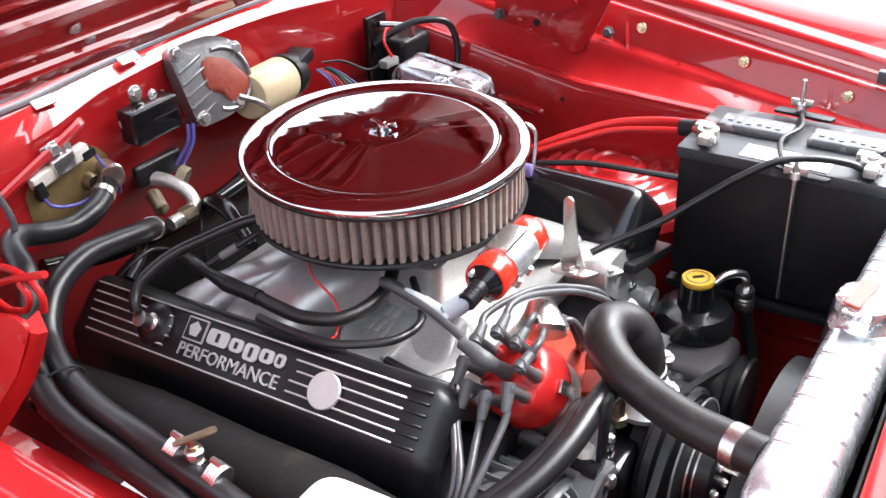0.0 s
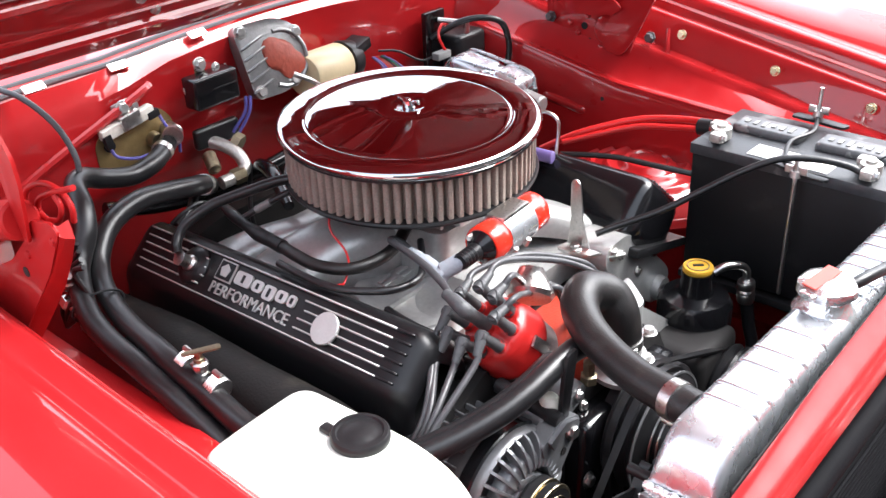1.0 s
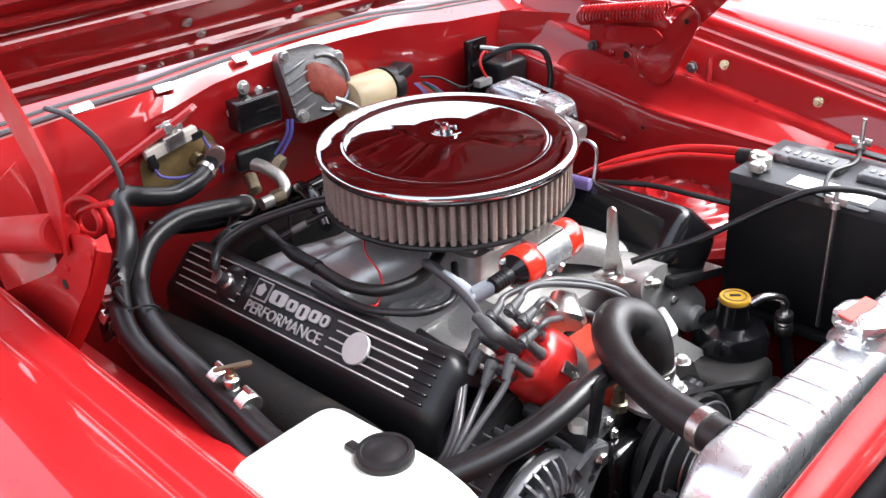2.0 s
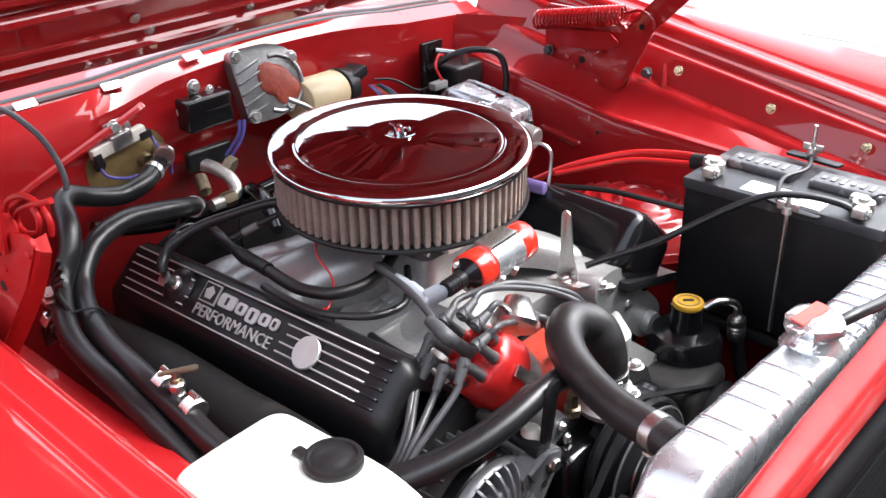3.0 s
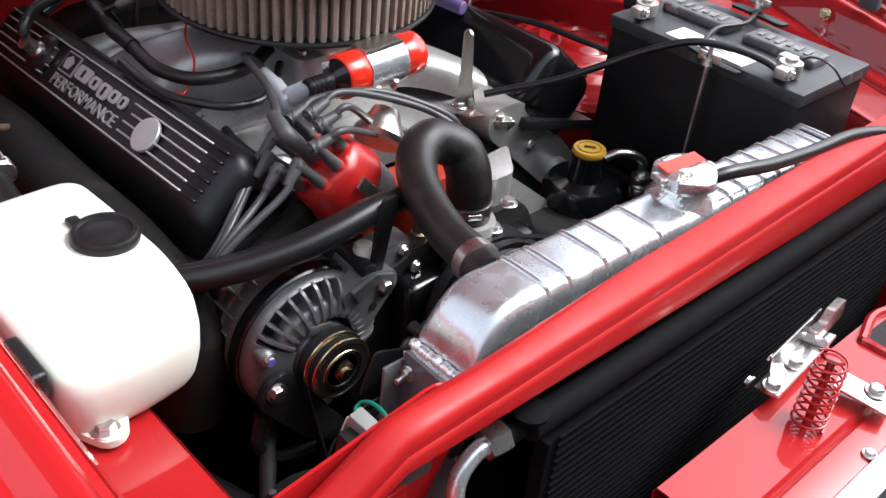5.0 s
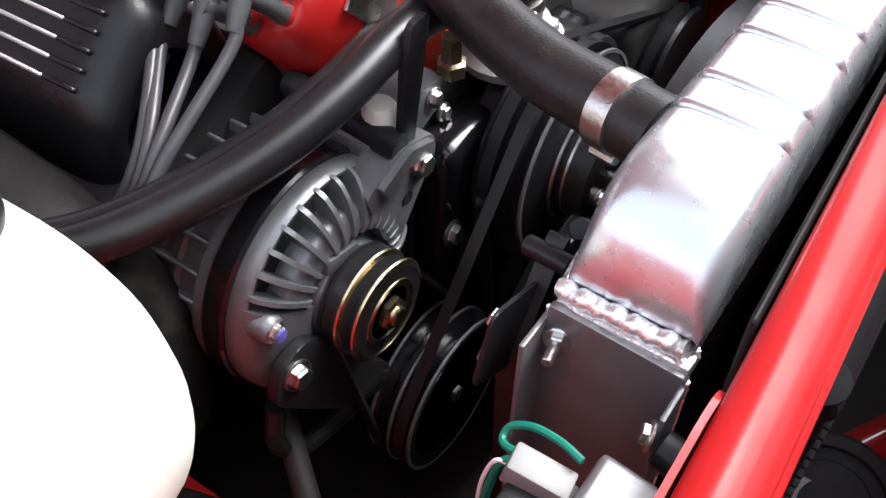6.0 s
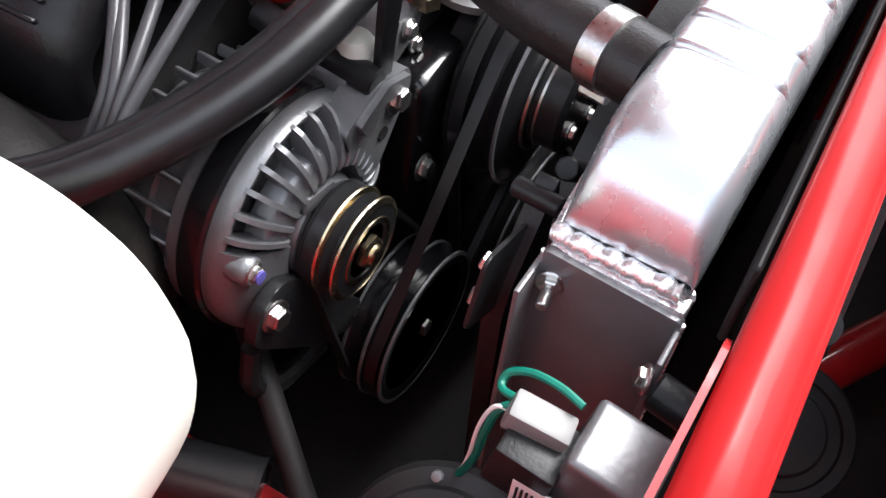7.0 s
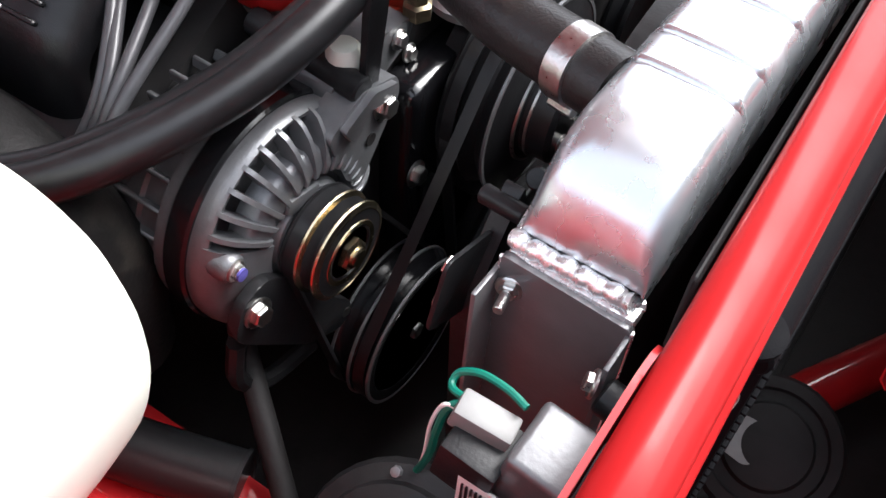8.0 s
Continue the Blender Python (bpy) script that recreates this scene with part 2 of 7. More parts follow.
def spline(points, steps=8):
    """Points on a smooth curve through the given ones."""
    p = [Vector(q) for q in points]
    p = [2 * p[0] - p[1]] + p + [2 * p[-1] - p[-2]]
    out = []
    for i in range(1, len(p) - 2):
        a, b, c, d = p[i - 1:i + 3]
        for k in range(steps):
            t = k / steps
            out.append(0.5 * (2 * b + (c - a) * t + (2 * a - 5 * b + 4 * c - d) * t * t + (3 * b - a - 3 * c + d) * t ** 3))
    return out + [p[-2]]


def tube(points, r, seg=12, steps=8, smooth=True, ridge=0.0):
    """A round tube through points; r may be a list of radii spread evenly along it. ridge: fine rings, as a part of the radius."""
    path = spline(points, steps) if smooth else [Vector(q) for q in points]
    bm = bmesh.new()
    rings, side = [], None
    n = len(path)
    for i, q in enumerate(path):
        d = (path[min(i + 1, n - 1)] - path[max(i - 1, 0)]).normalized()
        if side is None:
            side = d.orthogonal().normalized()
        side = (side - d * side.dot(d)).normalized()
        up = d.cross(side)
        rad = r if isinstance(r, (int, float)) else float(np.interp(i / (n - 1), np.linspace(0, 1, len(r)), r))
        rad *= 1 + ridge * (i % 2)
        rings.append([bm.verts.new(q + rad * (math.cos(2 * math.pi * k / seg) * side + math.sin(2 * math.pi * k / seg) * up)) for k in range(seg)])
    for a, b in zip(rings, rings[1:]):
        for k in range(seg):
            bm.faces.new((a[k], a[(k + 1) % seg], b[(k + 1) % seg], b[k]))
    bm.faces.new(rings[0]), bm.faces.new(rings[-1])
    return bm


def sweep(sections):
    """A skin over rows of points of equal length, open at both ends."""
    bm = bmesh.new()
    rows = [[bm.verts.new(q) for q in s] for s in sections]
    for a, b in zip(rows, rows[1:]):
        for k in range(len(a) - 1):
            bm.faces.new((a[k], a[k + 1], b[k + 1], b[k]))
    return bm


def sheet(sections, thick):
    """A skin with thickness."""
    bm = sweep(sections)
    bmesh.ops.recalc_face_normals(bm, faces=bm.faces)
    bmesh.ops.solidify(bm, geom=list(bm.faces), thickness=thick)
    return bm


def prism(outline, a, b, bevel=0.0, axis="x", seg=2):
    """A flat outline drawn out from a to b along an axis; its pairs are the two other axes in order."""
    bm = bmesh.new()
    put = {"x": lambda u, v, w: (w, u, v), "y": lambda u, v, w: (u, w, v), "z": lambda u, v, w: (u, v, w)}[axis]
    lo = [bm.verts.new(put(u, v, a)) for u, v in outline]
    hi = [bm.verts.new(put(u, v, b)) for u, v in outline]
    n = len(outline)
    bm.faces.new(lo), bm.faces.new(hi)
    for k in range(n):
        bm.faces.new((lo[k], lo[(k + 1) % n], hi[(k + 1) % n], hi[k]))
    if bevel:
        bmesh.ops.bevel(bm, geom=list(bm.edges), offset=bevel, segments=seg, profile=0.6, affect="EDGES", clamp_overlap=True)
    return bm


def rounded(pts, r, n=5):
    """An outline with its corners rounded."""
    out = []
    k = len(pts)
    for i in range(k):
        a, b, c = Vector(pts[i - 1]), Vector(pts[i]), Vector(pts[(i + 1) % k])
        u, v = (a - b), (c - b)
        q = min(r, 0.45 * u.length, 0.45 * v.length)
        s, e = b + u.normalized() * q, b + v.normalized() * q
        for j in range(n + 1):
            t = j / n
            out.append(tuple((1 - t) ** 2 * s + 2 * t * (1 - t) * b + t * t * e))
    return out


def join(*parts):
    bm = bmesh.new()
    for p in parts:
        me = bpy.data.meshes.new("tmp")
        p.to_mesh(me)
        p.free()
        bm.from_mesh(me)
        bpy.data.meshes.remove(me)
    return bm


def hexbolt(r=0.008, h=0.006, washer=True, material=None):
    b = [lathe([(0, 0), (r, 0), (r, h * 0.8), (r * 0.85, h), (0, h)], Matrix.Translation((0, 0, 0.0015)), 6)]
    if washer:
        b.append(lathe([(0, 0), (r * 1.45, 0), (r * 1.45, 0.0012), (r * 1.3, 0.002), (0, 0.002)], None, 16))
    return finish(join(*b), "bolt", material or STEEL, 30)


BOLT = hexbolt()
BOLT_SMALL = hexbolt(0.0055, 0.004)
BOLT_BIG = hexbolt(0.0105, 0.009)
BOLT_YELLOW = hexbolt(0.0066, 0.006, True, PULLEY)


def bolt(parent, at, way, me=None, label="", name="bolt"):
    return piece(name, me or BOLT, along(at, Vector(at) + Vector(way)), parent, label)


def lettering(text, size, m, material, parent, name, depth=0.0012):
    cu = bpy.data.curves.new(name, "FONT")
    cu.body, cu.size, cu.extrude, cu.align_x, cu.resolution_u = text, size, depth, "LEFT", 2
    tmp = bpy.data.objects.new("tmp", cu)
    scene.collection.objects.link(tmp)
    bpy.context.view_layer.update()
    me = bpy.data.meshes.new_from_object(tmp.evaluated_get(bpy.context.evaluated_depsgraph_get()))
    bpy.data.objects.remove(tmp)
    me.materials.clear()
    me.materials.append(material)
    return piece(name, me, m, parent)


# ---- ground ----
ground = new("ground", finish(box(0, 0, -0.06, 400, 400, 0.1, 0), "ground", JOINT))
tagged(ground, "dark joint bed under a pale paved yard", "ground", "", "structure")
ground["base"] = [0, 0, 0]
SLAB = finish(box(0, 0, 0, 1.180, 1.180, 0.04, 0.008, 1), "slab", CONCRETE)
for i in range(-8, 9):
    for j in range(-5, 12):
        piece("slab", SLAB, pose(1.2 * i + 0.35, 1.2 * j + 0.2, 0.012 + 0.002 * ((i * 7 + j * 3) % 3), 0, 0, 0), ground)

# Out of view: added to cut low sky light on firewall and hood.
wall = new("front_sky_block", finish(box(3.4, 0, 1.9, 0.2, 12, 3.8, 0.01, 1), "front_sky_block", SKY_BLOCK_GREY))
tagged(wall, "unseen grey wall added to block the sky ahead of the car", "wall", "", "structure")


# ---- car body ----
MID = 0.045          # the car's centre line


def zf(x):
    return 1.022 - 0.178 * x


def zo(x):
    return 1.024 - 0.095 * x


def zn(x):
    return 0.965 - 0.056 * x


def flank(x, s):
    f, o = (zf(x), zo(x)) if s > 0 else (zn(x), zn(x) + 0.006 + 0.02 * x)
    return [(0.84, 0.30), (0.885, 0.55), (0.885, o - 0.13), (0.868, o - 0.05), (0.845, o - 0.015), (0.82, o), (0.77, 0.5 * (o + f) + 0.003),
            (0.742, f + 0.004), (0.736, f - 0.002), (0.731, f - 0.0052), (0.725, f - 0.0048), (0.721, f - 0.0036), (0.719, f - 0.0030), (0.702, f + 0.0010), (0.699, f + 0.0009), (0.694, f - 0.0008), (0.689, f - 0.005), (0.686, f - 0.010), (0.684, f - 0.020), (0.676, f - 0.024)]


def apron(x):
    f = zf(x)
    e = f - 0.152 + 0.13 * max(0.0, min(x, 0.25))
    return [(0.676, f - 0.022), (0.674, f - 0.0330), (0.671, f - 0.0365), (0.660, f - 0.0370), (0.6565, f - 0.0395), (0.654, f - 0.045), (0.649, f - 0.054), (0.640, f - 0.084), (0.637, f - 0.0905), (0.621, f - 0.0922), (0.616, f - 0.0912), (0.611, f - 0.095), (0.608, f - 0.102), (0.602, 0.5 * (f - 0.110 + e + 0.028)),
            (0.576, e + 0.004), (0.569, e + 0.0005), (0.564, e + 0.0022), (0.559, e + 0.0030), (0.555, e + 0.0015), (0.552, e - 0.003), (0.549, e - 0.011), (0.536, e - 0.09), (0.53, 0.40), (0.50, 0.30)]


def apron_plain(x):
    f, led = zn(x), 0.813 - 0.004 * x
    return [(0.674, f - 0.030), (0.668, f - 0.04), (0.665, f - 0.06), (0.662, led + 0.03), (0.660, led + 0.012), (0.655, led), (0.615, led - 0.001), (0.582, led - 0.003), (0.577, led - 0.010), (0.572, led - 0.05), (0.575, 0.40), (0.57, 0.30)]


XS = [-0.50 + 0.05 * k for k in range(31)]
XA = [-0.40 + 0.05 * k for k in range(27)]
car = thing("car", (0, MID, 0), "bright red classic car with its hood open, parked on pale paving", "car")
for s in (1, -1):
    part("fender", sheet([[(x, MID + s * (y - MID), z) for y, z in flank(x, s)] for x in XS], 0.0015), RED, car, "glossy bright red fender with a rolled lip")
    part("inner_fender", sheet([[(x, MID + s * (y - MID), z) for y, z in (apron(x) if s > 0 else apron_plain(x))] for x in XA], 0.0015), RED_DULL, car, "red painted inner fender panel with folded ledge")
    if s < 0:
        continue
    prof = [(0.180, 0.45), (0.178, 0.680)]
    for k in range(5):
        r, z = 0.160 - 0.030 * k, 0.722 + (0.0, 0.018, 0.030, 0.038, 0.042)[k]
        prof += [(r + 0.012, z - 0.006), (r + 0.006, z - 0.0015), (r + 0.003, z + 0.0035), (r, z + 0.0050), (r - 0.003, z + 0.0035), (r - 0.006, z + 0.0005)]
    tower = lathe(prof + [(0.02, 0.766), (0, 0.767)], Matrix.Translation((0.095, 0.500, 0)), 64)
    part("shock_tower", tower, RED_DULL, car, "domed red shock tower with pressed rings")
for a_, b_ in (((0.003, 0.647, 0.952), (0.042, 0.607, 0.884)), ((0.040, 0.647, 0.958), (0.063, 0.607, 0.890))):
    m_ = [0.5 * (p + q) for p, q in zip(a_, b_)]
    part("seam_bead", tube([a_, m_, b_], [0.003, 0.0055, 0.004], 8), RED_DULL, car)
part("ledge_bead", tube([(x, 0.5545, zf(x) - 0.1515 + 0.13 * max(0.0, min(x, 0.25))) for x in [-0.36 + 0.05 * k for k in range(20)]], 0.0036, 8, 3), RED, car)
# pressed bead on the ledge face
part("bead", tube([(-0.158, 0.545, 0.825), (-0.150, 0.541, 0.823), (-0.11, 0.541, 0.818), (-0.072, 0.541, 0.811), (-0.065, 0.545, 0.810)], [0.004, 0.009, 0.010, 0.009, 0.004], 10), RED_DULL, car)
# firewall, with its top flange and the cowl behind it
FW = -0.375


def fw_section(y):
    top = 1.012 - 0.10 * max(0, y - 0.22) ** 1.5 - 0.05 * max(0, -y - 0.36) + 0.012 * max(0, 1 - ((y - 0.1) / 0.3) ** 2)
    lip = min(0.026, 0.14 * max(0, y + 0.31))
    g = 0.016 * min(1, max(0, (-0.18 - y) / 0.10))
    back = -0.03 * math.exp(-((y - 0.10) / 0.22) ** 2)
    return [(FW - 0.14, y, 0.30), (FW - 0.10, y, 0.60), (FW - 0.055 + back * 0.5, y, 0.76), (FW - 0.012 + back, y, 0.855), (FW + back, y, 0.875), (FW + back, y, 0.96), (FW - 0.003 + back * 0.7, y, top + lip - 0.012), (FW - 0.010 + back * 0.4 - 0.6 * lip, y, top + lip), (FW - 0.036 + g, y, top + 0.031),
            (FW - 0.047, y, top + 0.022), (FW - 0.058, y, top + 0.022), (FW - 0.063, y, top + 0.028), (FW - 0.17, y, top + 0.024), (FW - 0.20, y, top - 0.02)]


part("firewall", sheet([fw_section(-0.58 + 0.02 * k) for k in range(61)], 0.0015), RED, car, "red firewall with a bright flanged cowl lip")
part("bead", tube([(FW + 0.004, -0.47, 0.90), (FW + 0.006, -0.33, 0.955), (FW + 0.004, -0.20, 1.0), (FW - 0.002, -0.17, 1.008)], 0.007, 8), RED, car)
part("weatherstrip", tube([(FW - 0.052, -0.56 + 0.06 * k, fw_section(-0.56 + 0.06 * k)[9][2] + 0.006) for k in range(20)], 0.005, 8, 3), SEAL, car, "grey-black rubber hood seal along the cowl")
part("weatherstrip", tube([(FW - 0.085, -0.56 + 0.06 * k, fw_section(-0.56 + 0.06 * k)[12][2] + 0.004) for k in range(20)], 0.005, 8, 3), SEAL, car)
part("cowl_panel", sheet([[(FW - 0.165, y, 1.030), (FW - 0.24, y, 1.040), (FW - 0.34, y, 1.075), (FW - 0.42, y, 1.125)] for y in [-0.64 + 0.1 * k for k in range(14)]], 0.0015), RED, car)
# corner panel between firewall and far inner fender
for s in (1, -1):
    part("cowl_side", sheet([[(FW + 0.16 * u, MID + s * (0.50 + 0.125 * math.sin(u * 1.57) - 0.02), z) for z in (0.35, 0.80, 0.89)] + [(FW + 0.165 * u, MID + s * (0.52 + 0.12 * math.sin(u * 1.57) - 0.02), 1.01 - 0.02 * u)] for u in [k / 10 for k in range(11)]], 0.0015), RED, car)
# core support bar along the top of the radiator


def bar(y):
    """The bar's section: a rounded rear edge, a broad sloping top, a crease and a short front flange."""
    x, z = 0.6475 - 0.028 * (y + 0.35), 0.8895 - 0.010 * (y + 0.35) - 0.5 * max(0, -y - 0.40)
    k = 0.05 * (y + 0.35)
    c = 0.008 * min(1, max(0, (-0.10 - y) / 0.2))
    return [(x + 0.006, y, z - 0.065), (x + 0.0015, y, z - 0.016 - c), (x, y, z - 0.005 - c), (x + 0.0005 + 0.2 * c, y, z - 0.002 - 0.8 * c), (x + 0.002 + c, y, z - 0.45 * c), (x + 0.005 + c, y, z + 0.0004 - 0.47 * c), (x + 0.024, y, z - 0.0085), (x + 0.0275, y, z - 0.0105), (x + 0.0295, y, z - 0.0135), (x + 0.0300, y, z - 0.018),
            (x + 0.0305, y, z - 0.024), (x + 0.0325, y, z - 0.0255), (x + 0.0335, y, z - 0.028), (x + 0.0330, y, z - 0.040 - k), (x + 0.029, y, z - 0.044 - k)]


part("core_support", sheet([bar(-0.58 + 0.03 * k) for k in range(41)], 0.0016), RED_BAR, car, "bright red radiator support bar with stepped flange")
part("support_panel", box(0.655, -0.475, 0.60, 0.004, 0.20, 0.40, 0.001), RED_DULL, car)
part("support_panel", box(0.655, 0.56, 0.62, 0.004, 0.20, 0.44, 0.001), RED, car)
part("support_gusset", prism(rounded([(-0.318, 0.80), (-0.320, 0.868), (-0.345, 0.880), (-0.50, 0.855), (-0.50, 0.68), (-0.362, 0.72)], 0.012), 0.6435, 0.6465, 0.0008), RED, car)
# Added black strip: stands for the dark gap between tank and bar.
part("gap_shade", box(0.6330, 0.04, 0.846, 0.004, 0.66, 0.056, 0.0015, 1, pose(0, 0, 0, 0, 0, 1.6)), GRIME_AND_SHADE, car, "black strip added as the shade in the gap behind the support bar")
# front header panel with the latch platform


def header(y):
    return [(0.752, y, 0.695), (0.746, y, 0.702), (0.7445, y, 0.714), (0.748, y, 0.720), (0.815, y, 0.720), (0.819, y, 0.716), (0.8215, y, 0.712), (0.826, y, 0.717), (0.853, y, 0.716), (0.857, y, 0.714), (0.859, y, 0.708), (0.862, y, 0.66), (0.93, y, 0.63), (0.95, y, 0.40)]


part("header_panel", sheet([header(-0.15 + 0.05 * k) for k in range(19)], 0.0016), RED, car, "glossy red front header panel below the hood latch")
part("front_trim", sheet([[(0.858, y, 0.7175), (0.866, y, 0.7170), (0.900, y, 0.700), (0.925, y, 0.672), (0.935, y, 0.64)] for y in [-0.15 + 0.05 * k for k in range(19)]], 0.0015), CHROME, car, "bright trim along the front edge")
bolt(car, (0.852, 0.052, 0.7165), (0, 0, 1), BOLT_SMALL)
part("slot_rim", tube([(0.763, 0.205, 0.721), (0.803, 0.215, 0.721), (0.810, 0.285, 0.721), (0.778, 0.325, 0.721), (0.750, 0.265, 0.721), (0.763, 0.205, 0.721)], 0.006, 8), RED, car)
# No cut-out here: a dark plate carries the shade of the opening.
part("slot_opening_shade", prism(rounded([(0.760, 0.207), (0.803, 0.220), (0.808, 0.295), (0.763, 0.310)], 0.02), 0.7205, 0.7225, 0, "z"), GRIME_AND_SHADE, car)
part("bay_floor", box(0.15, MID, 0.26, 1.15, 1.15, 0.02, 0.002), GRIME_AND_SHADE, car, "grimy black underside of the engine bay")
part("splash_pan", box(0.86, MID, 0.27, 0.30, 1.30, 0.02, 0.002), GRIME_AND_SHADE, car, "black splash pan behind the grille")
part("splash_shield", box(0.80, -0.56, 0.55, 0.34, 0.01, 0.54, 0.002), GRIME_AND_SHADE, car)
part("front_brace", rod((0.707, 0.03, 0.33), (0.895, 0.359, 0.33), 0.026, 14), RED_DULL, car, "dark red diagonal brace behind the grille")
part("grille_back", box(0.98, MID, 0.42, 0.02, 1.35, 0.40, 0.004), GRIME_AND_SHADE, car)
for s in (1, -1):
    part("frame_rail", box(0.15, MID + s * 0.46, 0.44, 1.1, 0.10, 0.20, 0.01), RED_DULL, car, "dark red frame rail low in the bay")
    part("wheel", lathe([(0, -0.1), (0.28, -0.1), (0.32, -0.07), (0.32, 0.07), (0.28, 0.1), (0, 0.1)], pose(0.12, MID + s * 0.72, 0.33, 90, 0, 0), 36), RUBBER, car)
for k, x in enumerate((0.071, 0.252, 0.420, 0.60)):
    b = bolt(car, (x, 0.641 - 0.003 * k, zf(x) - 0.056), (0, -1, 0.22), BOLT_YELLOW)
part("hood_bumper", box(0.470, 0.656, zf(0.475) - 0.014, 0.028, 0.016, 0.022, 0.004), BUMPER, car, "blue-grey rubber hood bumper block")
for q in ((-0.184, 0.598, 0.958), (0.016, 0.626, 0.943)):
    part("dark_bolt", lathe([(0, 0), (0.011, 0), (0.011, 0.003), (0.0085, 0.004), (0.0085, 0.010), (0.007, 0.012), (0, 0.012)], along(q, (q[0], q[1] - 1, q[2] + 0.2)), 6), BOOT, car, "dull dark bolt head")
# Dark discs laid on the panel as the shade inside drain holes.
HOLE_SHADE = finish(lathe([(0, 0), (0.004, 0), (0.004, 0.0015), (0, 0.0015)], None, 12), "drain_hole_shade", GRIME_AND_SHADE)
for x, dz in ((-0.17, -0.02), (-0.10, -0.02), (-0.03, -0.012), (0.10, -0.02), (-0.06, -0.05)):
    piece("drain_hole_shade", HOLE_SHADE, along((x, 0.5445, zf(x) - 0.175 + dz), (x, -1, zf(x))), car)

# ---- open hood above the bay ----
hood = thing("hood", (-0.30, MID, 1.11), "raised bright red hood with pressed inner frame", "hood")
HM = Matrix.Translation((-0.30, MID, 1.118)) @ Euler((0, radians(-52), 0)).to_matrix().to_4x4()


def hood_part(name, bm, material, label=""):
    bm.transform(HM)
    return part(name, bm, material, hood, label)


def rear(y):
    """How far the hood's rear edge stands clear of the cowl, across the car."""
    return -0.02 + 0.012 * max(0.0, abs(y) - 0.5)


hood_part("skin", sheet([[(rear(y) + (1.30 - rear(y)) * k / 14, y, 0.045 - 0.045 * (abs(y) / 0.7) ** 3 - 0.02 * (k / 14) ** 4) for y in [-0.70 + 0.05 * j for j in range(29)]] for k in range(15)], 0.0015), RED)
hood_part("inner_frame", box(0.05, -0.28, 0.005, 0.14, 0.76, 0.022, 0.01, 3), RED)
hood_part("inner_frame", box(0.05, 0.38, 0.005, 0.14, 0.56, 0.022, 0.01, 3), RED)
hood_part("inner_frame", box(1.22, 0, 0.005, 0.12, 1.30, 0.022, 0.01, 3), RED)
for s in (-1, 1):
    hood_part("inner_frame", box(0.66, s * 0.60, 0.005, 1.02, 0.12, 0.022, 0.01, 3), RED)
hood_part("brace", tube([(0.11, -0.56, -0.004), (0.115, -0.2, -0.004), (0.112, 0.09, -0.004)], 0.010, 8), RED)
hood_part("brace", tube([(0.02, -0.62, -0.006), (0.02, -0.2, -0.006), (0.022, 0.09, -0.006)], 0.008, 8), RED)
for xx, rr in ((0.052, 0.005), (0.150, 0.007), (0.19, 0.010)):
    hood_part("pressed_ridge", tube([(xx + 0.05, -0.60, 0.004), (xx + 0.012, -0.56, -0.003), (xx, -0.50, -0.005), (xx, 0.07 + 3.5 * max(0, xx - 0.052), -0.005), (xx + 0.012, 0.09 + 3.5 * max(0, xx - 0.052), -0.003)], rr, 8), RED)
for y in (-0.25, -0.08):
    bolt(hood, HM @ Vector((0.045, y, -0.008)), HM.to_3x3() @ Vector((0, 0, -1)), BOLT_SMALL)
    bolt(hood, HM @ Vector((0.075, y - 0.03, -0.008)), HM.to_3x3() @ Vector((0, 0, -1)), BOLT_SMALL)


